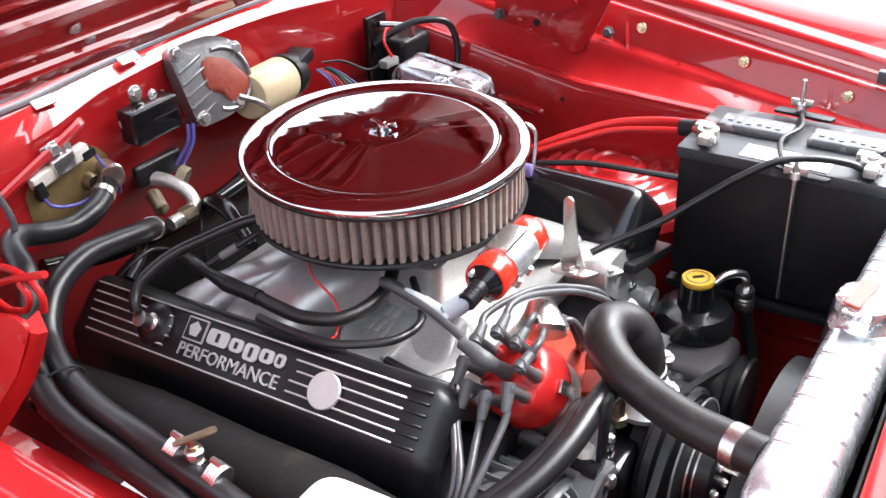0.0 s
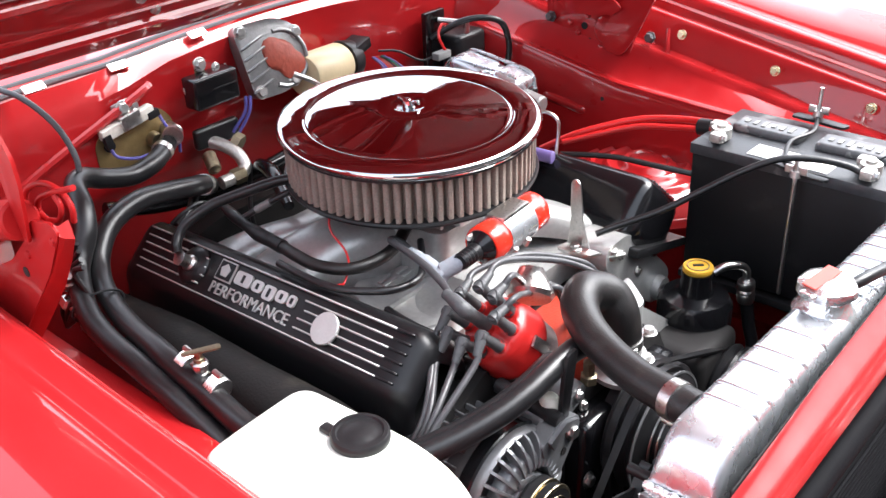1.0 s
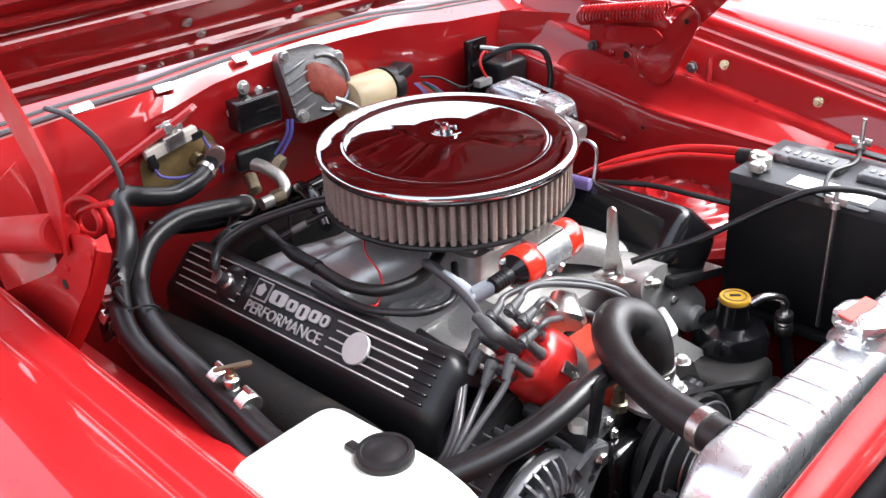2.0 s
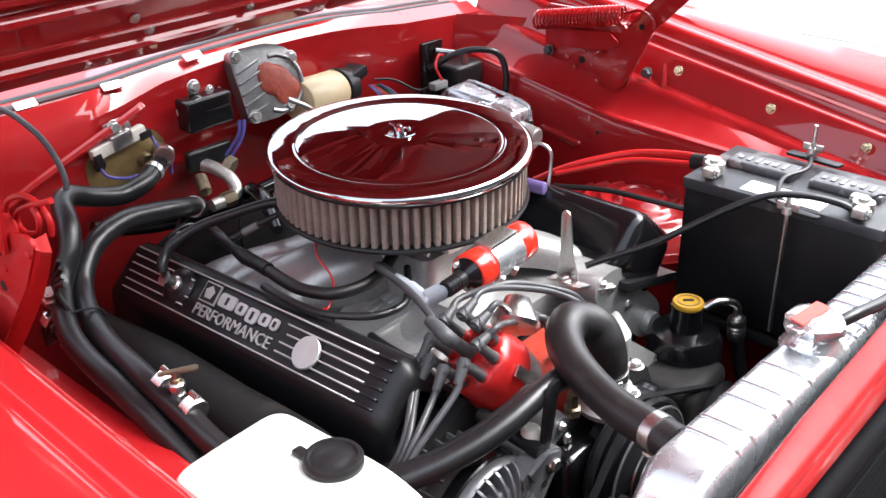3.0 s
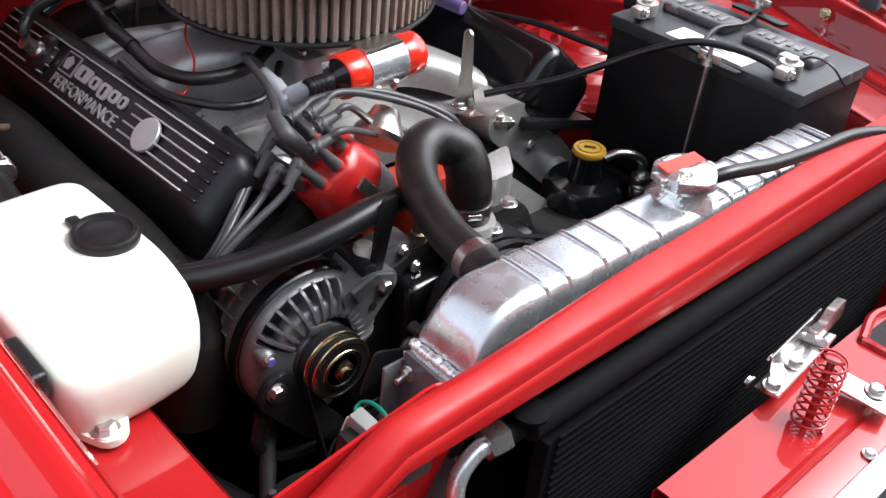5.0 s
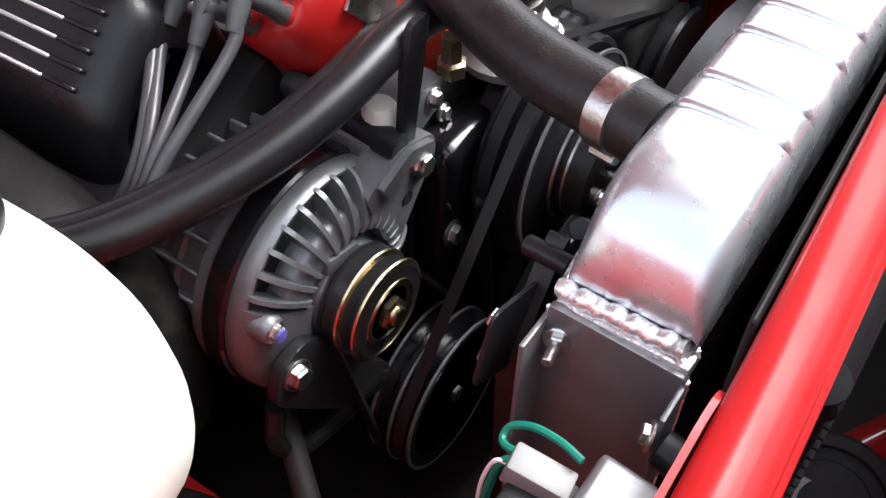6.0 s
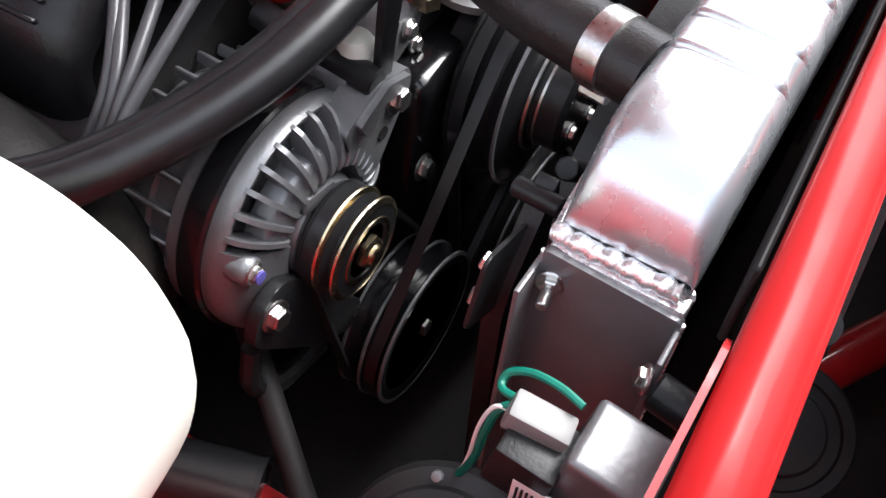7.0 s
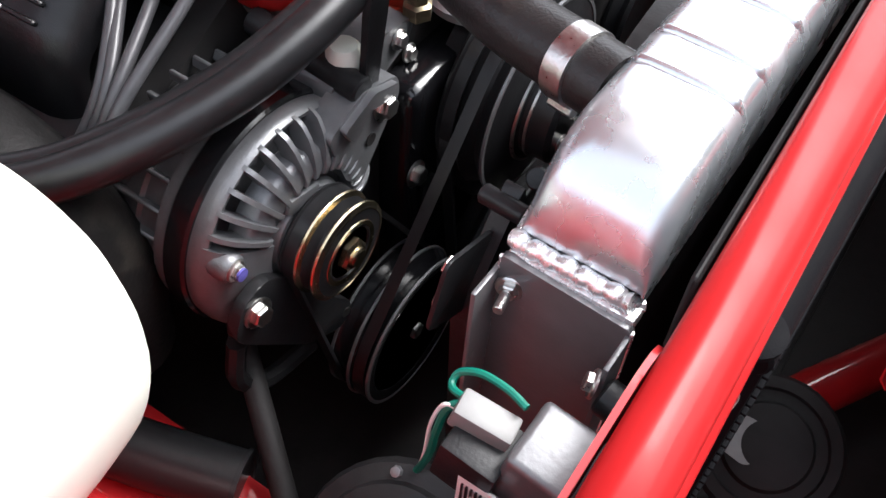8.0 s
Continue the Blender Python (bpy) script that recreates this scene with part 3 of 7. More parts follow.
def hinge(y, s):
    """A hood hinge on the inner fender: side plate with its arm, spring, hooks and pivots as sub-parts."""
    h = part("hood_hinge", prism(rounded([(-0.200, 1.045), (-0.197, 0.935), (-0.178, 0.908), (-0.06, 0.899), (-0.016, 0.899), (-0.004, 0.945), (0.0, 1.0), (-0.04, 1.045)], 0.010), y - 0.003, y + 0.003, 0.001, "y"), RED, car, "red hood hinge plate with coil spring")
    q = y - s * 0.014
    part("arm", prism(rounded([(-0.070, 0.945), (-0.058, 0.915), (-0.022, 0.910), (0.008, 0.955), (0.042, 1.029), (0.088, 1.075), (0.155, 1.145), (0.100, 1.145), (0.020, 1.065), (-0.035, 1.000)], 0.012), q - 0.0025, q + 0.0025, 0.001, "y"), RED, h)
    part("link", prism(rounded([(-0.16, 0.995), (-0.13, 0.975), (-0.04, 0.985), (-0.02, 1.000), (-0.04, 1.015), (-0.13, 1.010)], 0.008), q - s * 0.008 - 0.002, q - s * 0.008 + 0.002, 0.0008, "y"), RED, h)
    part("cam_disc", lathe([(0, 0), (0.026, 0), (0.027, 0.002), (0.024, 0.005), (0.010, 0.006), (0, 0.006)], along((-0.062, y - s * 0.003, 0.950), (-0.062, y - s, 0.950)), 28), RED, h)
    # Uncut plate: dark discs on it give the shade of its holes.
    for x, z, r in ((-0.150, 0.985, 0.006), (-0.112, 0.950, 0.007), (-0.150, 0.930, 0.005), (-0.100, 0.925, 0.004), (-0.09, 0.985, 0.006), (0.020, 1.035, 0.005)):
        part("hole_shade", lathe([(0, 0), (r, 0), (r, 0.0008), (0, 0.0008)], along((x, (y if x < 0.0 else q) - s * 0.0032, z), (x, y - s, z)), 12), GRIME_AND_SHADE, h)
    turns = [(-0.20 + 0.19 * k / 260, q - s * 0.014 + 0.017 * math.cos(k * 2 * math.pi / 10), 1.018 + 0.036 * k / 260 + 0.017 * math.sin(k * 2 * math.pi / 10)) for k in range(261)]
    part("spring", tube(turns, 0.0026, 6, 1, False), RED, h, "red painted coil spring")
    part("spring_hook", tube([(-0.01, q - s * 0.014, 1.057), (0.02, q - s * 0.014, 1.066), (0.045, q - s * 0.012, 1.055), (0.05, q - s * 0.01, 1.035)], 0.003, 8), RED, h)
    for x, z, r in ((-0.145, 0.950, 0.007), (-0.125, 0.935, 0.006), (-0.105, 0.970, 0.006), (-0.075, 0.912, 0.009), (-0.03, 0.925, 0.007)):
        part("rivet", lathe([(0, 0), (r, 0), (r * 0.9, 0.003), (r * 0.5, 0.005), (0, 0.005)], along((x, y - s * 0.003, z), (x, y - s, z)), 12), RED, h)
    return h


hinge(0.606, 1)

# the other hinge, seen end-on beside the firewall
YH = -0.562
hz = part("hood_hinge", prism(rounded([(-0.240, 0.860), (-0.240, 0.905), (-0.206, 0.920), (-0.124, 0.961), (-0.054, 0.997), (-0.007, 1.037), (0.016, 1.066), (0.034, 1.069), (0.055, 1.074), (0.067, 1.065), (0.028, 1.008), (-0.073, 0.898), (-0.160, 0.820)], 0.007), YH - 0.002, YH + 0.002, 0.0008, "y"), RED_BAR, car, "rounded red hood hinge bracket")
part("flange", sheet([[(x, YH, z), (x + 0.002, YH + 0.004, z - 0.003), (x - d, YH + 0.017, z - 2.2 * d)] for x, z, d in [(-0.16, 0.820, 0.010), (-0.073, 0.898, 0.011), (-0.020, 0.956, 0.012), (0.028, 1.008, 0.010), (0.052, 1.040, 0.008), (0.066, 1.062, 0.005), (0.058, 1.073, 0.001)]], 0.002), RED_BAR, hz)
part("arm", prism(rounded([(-0.140, 1.270), (-0.100, 1.285), (-0.001, 1.172), (0.024, 1.134), (0.026, 1.108), (0.014, 1.040), (0.002, 1.044), (-0.006, 1.085), (-0.015, 1.124), (-0.047, 1.160)], 0.005), YH - 0.009, YH - 0.005, 0.001, "y"), RED_BAR, hz)
part("tube", rod((-0.34, YH - 0.004, 0.950), (0.000, YH - 0.004, 1.062), 0.021, 24), RED_BAR, hz)
part("hook", tube([(x, YH + 0.024, z) for x, z in ((-0.034, 1.040), (-0.043, 1.056), (-0.034, 1.074), (-0.011, 1.087), (0.017, 1.095), (0.042, 1.092), (0.055, 1.080), (0.052, 1.064))], 0.0032, 10, 6), RED_BAR, hz)
part("hook", tube([(x, YH + 0.020, z) for x, z in ((0.010, 1.052), (-0.008, 1.058), (-0.004, 1.073), (0.023, 1.088), (0.051, 1.099), (0.076, 1.109))], 0.0032, 10, 6), RED_BAR, hz)
part("hook", tube([(x, YH + 0.016, z) for x, z in ((0.016, 1.058), (0.040, 1.066), (0.050, 1.082), (0.042, 1.093))], 0.0030, 10, 6), RED_BAR, hz)
for x, z in ((0.053, 1.053), (-0.010, 1.018)):
    part("rivet", lathe([(0, 0), (0.005, 0), (0.004, 0.002), (0, 0.003)], along((x, YH - 0.002, z), (x, YH - 1, z)), 12), RED_BAR, hz)
# Dark disc for the shaded hole, not cut through.
part("hole_shade", lathe([(0, 0), (0.006, 0), (0.006, 0.0008), (0, 0.0008)], along((-0.026, YH - 0.002, 0.992), (-0.026, YH - 1, 0.992)), 12), GRIME_AND_SHADE, hz)

# ---- radiator and what stands in front of it ----
radiator = thing("radiator", (0.583, 0.04, 0.36), "polished aluminium radiator with ribbed top tank", "radiator", move=(0.005, 0.005, -0.002))
TX0, TX1, TY0, TY1 = 0.548, 0.617, -0.280, 0.362


def tank_top(y):
    return 0.884 - 0.022 * (y + 0.2) / 0.55


rows_t = []
ys = [TY0 + 0.0005 + 0.0535 * (1 - math.cos(k * math.pi / 20)) for k in range(11)]
ys += [TY0 + 0.07 + (TY1 - TY0 - 0.13) * k / 30 for k in range(31)]
ys += [TY1 - 0.002 - 0.052 * (1 - math.sin(k * math.pi / 20)) for k in range(11)]
for y in ys:
    e = min(y - TY0, TY1 - y)
    drop = 0.068 * (1 - math.sqrt(max(0, 1 - (1 - min(1, e / 0.054)) ** 2)))
    top, low = tank_top(y) - drop, 0.817 - 0.014 * (y + 0.2) / 0.55
    top = max(top, low + 0.004)
    r = min(0.016, 0.45 * (top - low))
    pts = [(TX0, low)]
    for k in range(7):
        a = math.pi * (1 - k / 12)
        pts.append((TX0 + r + r * math.cos(a), top - r + r * math.sin(a)))
    for k in range(7):
        a = math.pi / 2 * (1 - k / 6)
        pts.append((TX1 - r + r * math.cos(a), top - r + r * math.sin(a)))
    pts.append((TX1, low))
    rows_t.append([(x, y, z) for x, z in pts])
bm = sweep(rows_t)
bmesh.ops.holes_fill(bm, edges=[e for e in bm.edges if e.is_boundary], sides=0)
part("top_tank", bm, TANK, radiator, "polished folded aluminium top tank", 60)
RIB = finish(tube([(-0.0312, 0, -0.026), (-0.0306, 0, -0.012), (-0.026, 0, -0.003), (-0.02, 0, 0), (0.02, 0, 0), (0.026, 0, -0.003), (0.0306, 0, -0.012), (0.0312, 0, -0.026)], 0.0038, 10, 3), "rib", TANK, 60)
for y in (-0.192, -0.162, -0.112, -0.078, -0.028, 0.098, 0.128, 0.166, 0.196, 0.234, 0.264, 0.302, 0.332):
    piece("rib", RIB, pose((TX0 + TX1) / 2, y, tank_top(y) - 0.0012, 0, 0, 0), radiator)
weld = [(TX0 - 0.002, TY1 - 0.05 - 0.006 * k, 0.816 - 0.014 * (TY1 - 0.25 - 0.006 * k) / 0.55) for k in range(94)] + [(TX0 - 0.001, TY0 + 0.005, 0.818)]
weld += [(TX0 + 0.006 * k, TY0 - 0.003, 0.818) for k in range(1, 11)] + [(TX1, TY0 + 0.004, 0.818)]
weld = [(x, y, z + 0.0006 * math.sin(2.2 * k)) for k, (x, y, z) in enumerate(weld)]
part("weld_bead", tube(weld, [0.0036, 0.0043] * 30, 8, 2), WELD, radiator, "lumpy bright weld bead")
part("weld_bead", tube([(TX0 - 0.002 + 0.0045 * k, TY0 - 0.003, 0.8235 + 0.0008 * math.sin(2.1 * k)) for k in range(16)], [0.0048, 0.0060] * 8, 10, 2), WELD, radiator)
part("end_flange", box(0.583, TY0 - 0.003, 0.815, 0.072, 0.014, 0.010, 0.003), WELD, radiator)
for x_, z_ in ((0.5463, 0.818), (0.6197, 0.8145)):
    part("plate_edge", rod((x_, TY0 - 0.0115, z_), (x_, TY0 - 0.0115, 0.50), 0.0016, 8), WELD, radiator)
part("side_plate", prism(rounded([(0.546, 0.820), (0.620, 0.8165), (0.620, 0.36), (0.546, 0.36)], 0.004), TY0 - 0.013, TY0 - 0.008, 0.0008, "y"), DARK_ALU, radiator, "dull grey aluminium side plate")
part("side_flange", box(0.545, TY0 - 0.020, 0.585, 0.003, 0.030, 0.45, 0.001), DARK_ALU, radiator)
part("side_flange", box(0.619, TY0 - 0.024, 0.590, 0.003, 0.024, 0.445, 0.001), DARK_ALU, radiator)
part("side_plate", box(0.583, TY1 + 0.01, 0.585, 0.074, 0.006, 0.45, 0.002), DARK_ALU, radiator)
part("core", box(0.583, 0.04, 0.585, 0.056, 0.62, 0.45, 0.002), FINS, radiator, "black finned core")
bolt(radiator, (0.554, TY0 - 0.013, 0.799), (0.25, -1, 0.1), BOLT_SMALL, "bright nut and stud")
part("stud", rod((0.554, TY0 - 0.012, 0.799), (0.557, TY0 - 0.030, 0.800), 0.003, 10), STEEL, radiator)
bolt(radiator, (0.6165, TY0 - 0.036, 0.797), (-1, -0.3, 0.2), BOLT_SMALL)
part("mount_stub", rod((0.621, TY0 - 0.036, 0.793), (0.642, TY0 - 0.038, 0.791), 0.010, 14), BLACK, radiator)
cx, cy, cz = 0.579, 0.050, 0.872
part("filler_neck", lathe([(0.036, -0.004), (0.032, 0.004), (0.027, 0.010), (0.024, 0.018), (0.027, 0.020), (0.027, 0.026), (0, 0.026)], Matrix.Translation((cx, cy, cz)), 28), FILM, radiator)
part("cap", lathe([(0.030, 0.018), (0.033, 0.022), (0.032, 0.032), (0.026, 0.036), (0.012, 0.038), (0, 0.037)], Matrix.Translation((cx, cy, cz)), 22, lambda a, i: 1 + 0.05 * math.sin(5 * a + i) + 0.03 * math.sin(11 * a)), FILM, radiator, "radiator cap still wrapped in clear film")
part("cap_ear", box(cx, cy, cz + 0.028, 0.078, 0.020, 0.007, 0.004, 2, pose(0, 0, 0, 0, 0, 75)), FILM, radiator)
part("sticker", box(cx - 0.006, cy - 0.004, cz + 0.0385, 0.018, 0.052, 0.002, 0.0008, 1, pose(0, 0, 0, 4, 3, -10)), STICKER, radiator, "red warning sticker with illegible print")
part("inlet", rod((0.556, -0.189, 0.857), (0.538, -0.186, 0.856), 0.019, 24), TANK, radiator)

overflow = thing("overflow_hose", (0.60, 0.08, 0.875), "black rubber overflow hose from the filler neck", "hose")
part("hose", tube([(0.600, 0.070, 0.893), (0.612, 0.10, 0.898), (0.622, 0.16, 0.892), (0.628, 0.24, 0.886), (0.634, 0.33, 0.882), (0.648, 0.42, 0.86), (0.66, 0.50, 0.80)], 0.0075, 12), RUBBER, overflow)

condenser = thing("condenser", (0.675, 0.12, 0.45), "black finned condenser mounted before the radiator", "condenser")
part("core", box(0.678, 0.12, 0.60, 0.016, 0.72, 0.36, 0.002), FINS, condenser)
part("header_tube", rod((0.674, -0.262, 0.806), (0.674, 0.50, 0.806), 0.014, 16), FINS, condenser)
FIN = finish(box(0, 0, 0, 0.004, 0.70, 0.0024, 0.0006, 1), "fin", FINS)
for k in range(34):
    piece("fin", FIN, pose(0.688, 0.12, 0.785 - 0.010 * k), condenser)
part("end_cap", lathe([(0, 0), (0.016, 0), (0.0165, 0.004), (0.012, 0.006), (0, 0.005)], along((0.672, -0.256, 0.817), (0.672, -0.256, 0.9)), 20), FINS, condenser)
ac = thing("refrigerant_line", (0.672, -0.29, 0.7), "bright aluminium refrigerant line with hex fitting", "pipe")
part("pipe", tube([(0.668, -0.290, 0.803), (0.665, -0.310, 0.800), (0.668, -0.330, 0.785), (0.676, -0.338, 0.755), (0.680, -0.335, 0.71), (0.68, -0.325, 0.66)], 0.008, 14), TANK, ac)
part("fitting", lathe([(0, 0), (0.0135, 0), (0.0145, 0.003), (0.0145, 0.018), (0.0135, 0.021), (0, 0.021)], along((0.665, -0.300, 0.802), (0.669, -0.27, 0.804)), 6), STEEL, ac)
part("stub", rod((0.668, -0.282, 0.803), (0.671, -0.262, 0.805), 0.010), FINS, ac)

# hood latch and its spring on the header panel
latch = thing("hood_latch", (0.742, 0.075, 0.72), "zinc hood latch with bolts on the header panel", "latch")
LM = pose(0.741, 0.108, 0.728, 0, -10, 5)


def latch_part(name, bm, material, label=""):
    bm.transform(LM)
    return part(name, bm, material, latch, label)


latch_part("plate", box(0, -0.012, 0.006, 0.026, 0.14, 0.004, 0.001), STEEL)
latch_part("pivot", rod((-0.014, 0.028, 0.012), (0.016, 0.028, 0.012), 0.005, 12), STEEL)
latch_part("side", box(-0.012, 0.01, 0.016, 0.003, 0.12, 0.022, 0.001), STEEL)
latch_part("hook", prism(rounded([(0.02, 0.01), (0.09, 0.012), (0.10, 0.03), (0.07, 0.03), (0.05, 0.022), (0.02, 0.026)], 0.004), -0.006, 0.004, 0.0008), STEEL)
for y in (-0.072, -0.022):
    bolt(latch, LM @ Vector((0.002, y, 0.009)), (0, 0, 1), BOLT)
    bolt(latch, LM @ Vector((-0.016, y - 0.012, 0.012)), (-1, 0, 0.2), BOLT_SMALL)
pop = thing("hood_spring", (0.79, 0.075, 0.72), "red painted conical hood spring on a post", "spring")
part("coil", tube([(0.793 - 0.00005 * k + (0.0165 - 0.00001 * k) * math.cos(k * 2 * math.pi / 16), 0.032 + 0.00018 * k + (0.0165 - 0.00001 * k) * math.sin(k * 2 * math.pi / 16), 0.7235 + 0.00049 * k) for k in range(137)], 0.0015, 6, 1, False), RED, pop)
part("post", rod((0.793, 0.032, 0.72), (0.786, 0.056, 0.788), 0.0045), RED, pop)
part("cap", lathe([(0, 0), (0.012, 0), (0.0115, 0.003), (0.006, 0.005), (0, 0.005)], along((0.786, 0.056, 0.788), (0.780, 0.08, 0.86)), 6), RED, pop)
part("striker", box(0.812, 0.110, 0.733, 0.060, 0.032, 0.004, 0.0015, 2, pose(0, 0, 0, 0, 6, 12)), STEEL, pop, "zinc striker plate")
part("striker_leg", box(0.786, 0.108, 0.727, 0.004, 0.030, 0.016, 0.001, 1, pose(0, 0, 0, 0, 0, 12)), STEEL, pop)
bolt(pop, (0.818, 0.118, 0.735), (0, 0, 1), BOLT)

# fan relay with its connector and wires beside the radiator
relay = thing("fan_relay", (0.60, -0.36, 0.76), "bright metal fan relay with a grey plug", "relay", move=(0.003, 0.004, 0.006))
part("can", box(0.624, -0.362, 0.783, 0.040, 0.038, 0.040, 0.004, 3, pose(0, 0, 0, 0, 8, 0)), DARK_ALU, relay, "dull tin relay can")
part("base", box(0.590, -0.372, 0.776, 0.030, 0.030, 0.034, 0.002, 2, pose(0, 0, 0, 0, 8, 0)), BLACK, relay)
part("plug", box(0.588, -0.366, 0.796, 0.030, 0.015, 0.015, 0.002, 2, pose(0, 0, 0, 0, 12, 8)), GREY_PLASTIC, relay, "grey plastic plug")
part("label", box(0.600, -0.3865, 0.765, 0.022, 0.0012, 0.026, 0), WHITE, relay, "white label with illegible bars")
for k in range(7):
    part("bar", box(0.592 + 0.0025 * k, -0.3875, 0.765, 0.0012, 0.0012, 0.016, 0), BLACK, relay)
for k in range(3):
    part("terminal", box(0.604, -0.392 + 0.012 * k, 0.772 - 0.008 * k, 0.012, 0.003, 0.002, 0), STEEL, relay)
part("wire", tube([(0.576, -0.362, 0.798), (0.567, -0.360, 0.795), (0.564, -0.356, 0.795), (0.566, -0.352, 0.799), (0.576, -0.350, 0.804), (0.590, -0.351, 0.806), (0.602, -0.354, 0.806)], 0.0020, 8), GREEN_WIRE, relay)
part("wire", tube([(0.576, -0.364, 0.797), (0.569, -0.367, 0.790), (0.565, -0.369, 0.765), (0.562, -0.371, 0.735), (0.545, -0.370, 0.672), (0.53, -0.37, 0.60)], 0.0022, 8), GREEN_WIRE, relay)
part("wire", tube([(0.578, -0.368, 0.789), (0.572, -0.367, 0.794), (0.566, -0.368, 0.790), (0.562, -0.370, 0.770), (0.560, -0.370, 0.738), (0.556, -0.370, 0.715), (0.54, -0.37, 0.66)], 0.0011, 8), WHITE, relay)
horn = thing("horn", (0.545, -0.40, 0.68), "black round ribbed horn", "horn")
part("shell", lathe([(0, 0), (0.055, 0), (0.058, 0.004), (0.055, 0.010), (0.046, 0.012), (0.044, 0.016), (0.034, 0.018), (0.032, 0.022), (0.018, 0.024), (0, 0.025)], along((0.574, -0.405, 0.686), (0.569, -0.47, 0.786)), 32), BLACK, horn)
part("centre_cap", lathe([(0, 0), (0.013, 0), (0.011, 0.005), (0, 0.006)], along((0.5716, -0.4175, 0.7095), (0.5666, -0.4825, 0.8095)), 20), GLOSS_BLACK, horn)
part("bracket", prism(rounded([(0.565, 0.59), (0.600, 0.59), (0.592, 0.691), (0.572, 0.691)], 0.004), -0.402, -0.398, 0.001, "y"), BLACK, horn)
for a in range(6):
    b = lathe([(0, 0), (0.0035, 0), (0.003, 0.003), (0, 0.0035)], pose(0.050 * math.cos(a * 1.047), 0.050 * math.sin(a * 1.047), 0.011), 8)
    b.transform(along((0.574, -0.405, 0.686), (0.569, -0.47, 0.786)))
    part("rivet", b, DARK_ALU, horn)

horn2 = thing("horn", (0.724, -0.05, 0.31), "round black horn in front of the condenser", "horn")
HM2 = along((0.724, -0.055, 0.430), (0.717, -0.18, 0.67))
part("shell", lathe([(0, 0), (0.062, 0), (0.066, 0.004), (0.062, 0.012), (0.052, 0.014), (0.050, 0.010), (0.040, 0.012), (0.037, 0.020), (0.020, 0.024), (0, 0.025)], HM2, 36), GRIME_AND_SHADE, horn2)
part("bracket", rod((0.724, -0.050, 0.435), (0.724, -0.04, 0.31), 0.012, 12), BLACK, horn2)
gp = prism(rounded([(-0.052, -0.022), (-0.006, -0.026), (0.004, -0.006), (-0.014, 0.014), (-0.050, 0.010)], 0.008), 0.021, 0.0235, 0, "z")
gp.transform(HM2)
part("grey_plate", gp, GREY_PLASTIC, horn2, "grey plate on the horn")
# slim black fan frame behind the radiator
fan = thing("electric_fan", (0.53, 0.04, 0.40), "black electric fan in a ring frame behind the radiator", "fan")
part("ring", lathe([(0.205, 0), (0.215, 0), (0.215, 0.030), (0.205, 0.030), (0.205, 0)], along((0.512, 0.0, 0.58), (0.545, 0.0, 0.58)), 48), BLACK, fan)
for k in range(4):
    a = radians(45 + 90 * k)
    part("arm", rod((0.53, 0.21 * math.cos(a), 0.58 + 0.21 * math.sin(a)), (0.53, 0.30 * math.cos(a), 0.58 + 0.30 * math.sin(a)), 0.007), BLACK, fan)
part("bracket", prism(rounded([(-0.302, 0.808), (-0.318, 0.765), (-0.272, 0.738), (-0.255, 0.79)], 0.006), 0.528, 0.5305, 0.0008), BLACK, fan, "black drilled fan bracket")
part("spacer", rod((0.515, -0.245, 0.80), (0.545, -0.250, 0.805), 0.006), BLACK, fan)
part("guard", prism(rounded([(-0.235, 0.82), (-0.285, 0.75), (-0.27, 0.52), (-0.245, 0.52), (-0.235, 0.74)], 0.02), 0.524, 0.536, 0.002), BLACK, fan)
bolt(fan, (0.528, -0.292, 0.792), (-1, 0, 0.2), BOLT_SMALL)
bolt(fan, (0.528, -0.300, 0.772), (-1, -0.2, 0.2), BOLT_SMALL)
BLADE = finish(box(0, 0.11, 0, 0.004, 0.17, 0.05, 0.001, 1, pose(0, 0, 0, 0, 20, 0)), "blade", BLACK)
for k in range(8):
    piece("blade", BLADE, pose(0.528, 0, 0.58, 45 * k, 0, 0), fan)

# ---- engine ----
engine = thing("engine", (0, 0, 0.40), "large V8 engine, orange block with aluminium intake", "engine")
part("block", prism(rounded([(-0.20, 0.40), (0.20, 0.40), (0.22, 0.58), (0.29, 0.70), (0.22, 0.76), (0.10, 0.72), (-0.10, 0.72), (-0.22, 0.76), (-0.29, 0.70), (-0.22, 0.58)], 0.02), -0.30, 0.245, 0.006), GRIME_AND_SHADE, engine, "grimy dark engine block")
# Dark filler added where the lower firewall would lie in deep shade.
part("rear_gap_block", prism(rounded([(-0.26, 0.45), (0.26, 0.45), (0.25, 0.70), (0.15, 0.795), (-0.15, 0.795), (-0.27, 0.74)], 0.03), -0.368, -0.298, 0.008), GRIME_AND_SHADE, engine, "dark block added to darken the shaded gap behind the engine")
part("front_case", prism(rounded([(-0.12, 0.42), (0.12, 0.42), (0.13, 0.66), (0.09, 0.735), (-0.20, 0.735), (-0.20, 0.60)], 0.02), 0.240, 0.356, 0.006), GRIME_AND_SHADE, engine)
part("front_deck", prism(rounded([(0.215, -0.12), (0.350, -0.145), (0.350, 0.02), (0.32, 0.05), (0.215, 0.06)], 0.012), 0.68, 0.748, 0.004, "z"), ORANGE, engine, "orange painted front deck")
for s in (-1, 1):
    part("cylinder_head", prism(rounded([(s * 0.19, 0.79), (s * 0.335, 0.715), (s * 0.30, 0.62), (s * 0.15, 0.70)], 0.008), -0.285, 0.285 if s < 0 else 0.19, 0.004), GRIME_AND_SHADE if s < 0 else BLACK, engine, "painted cylinder head")
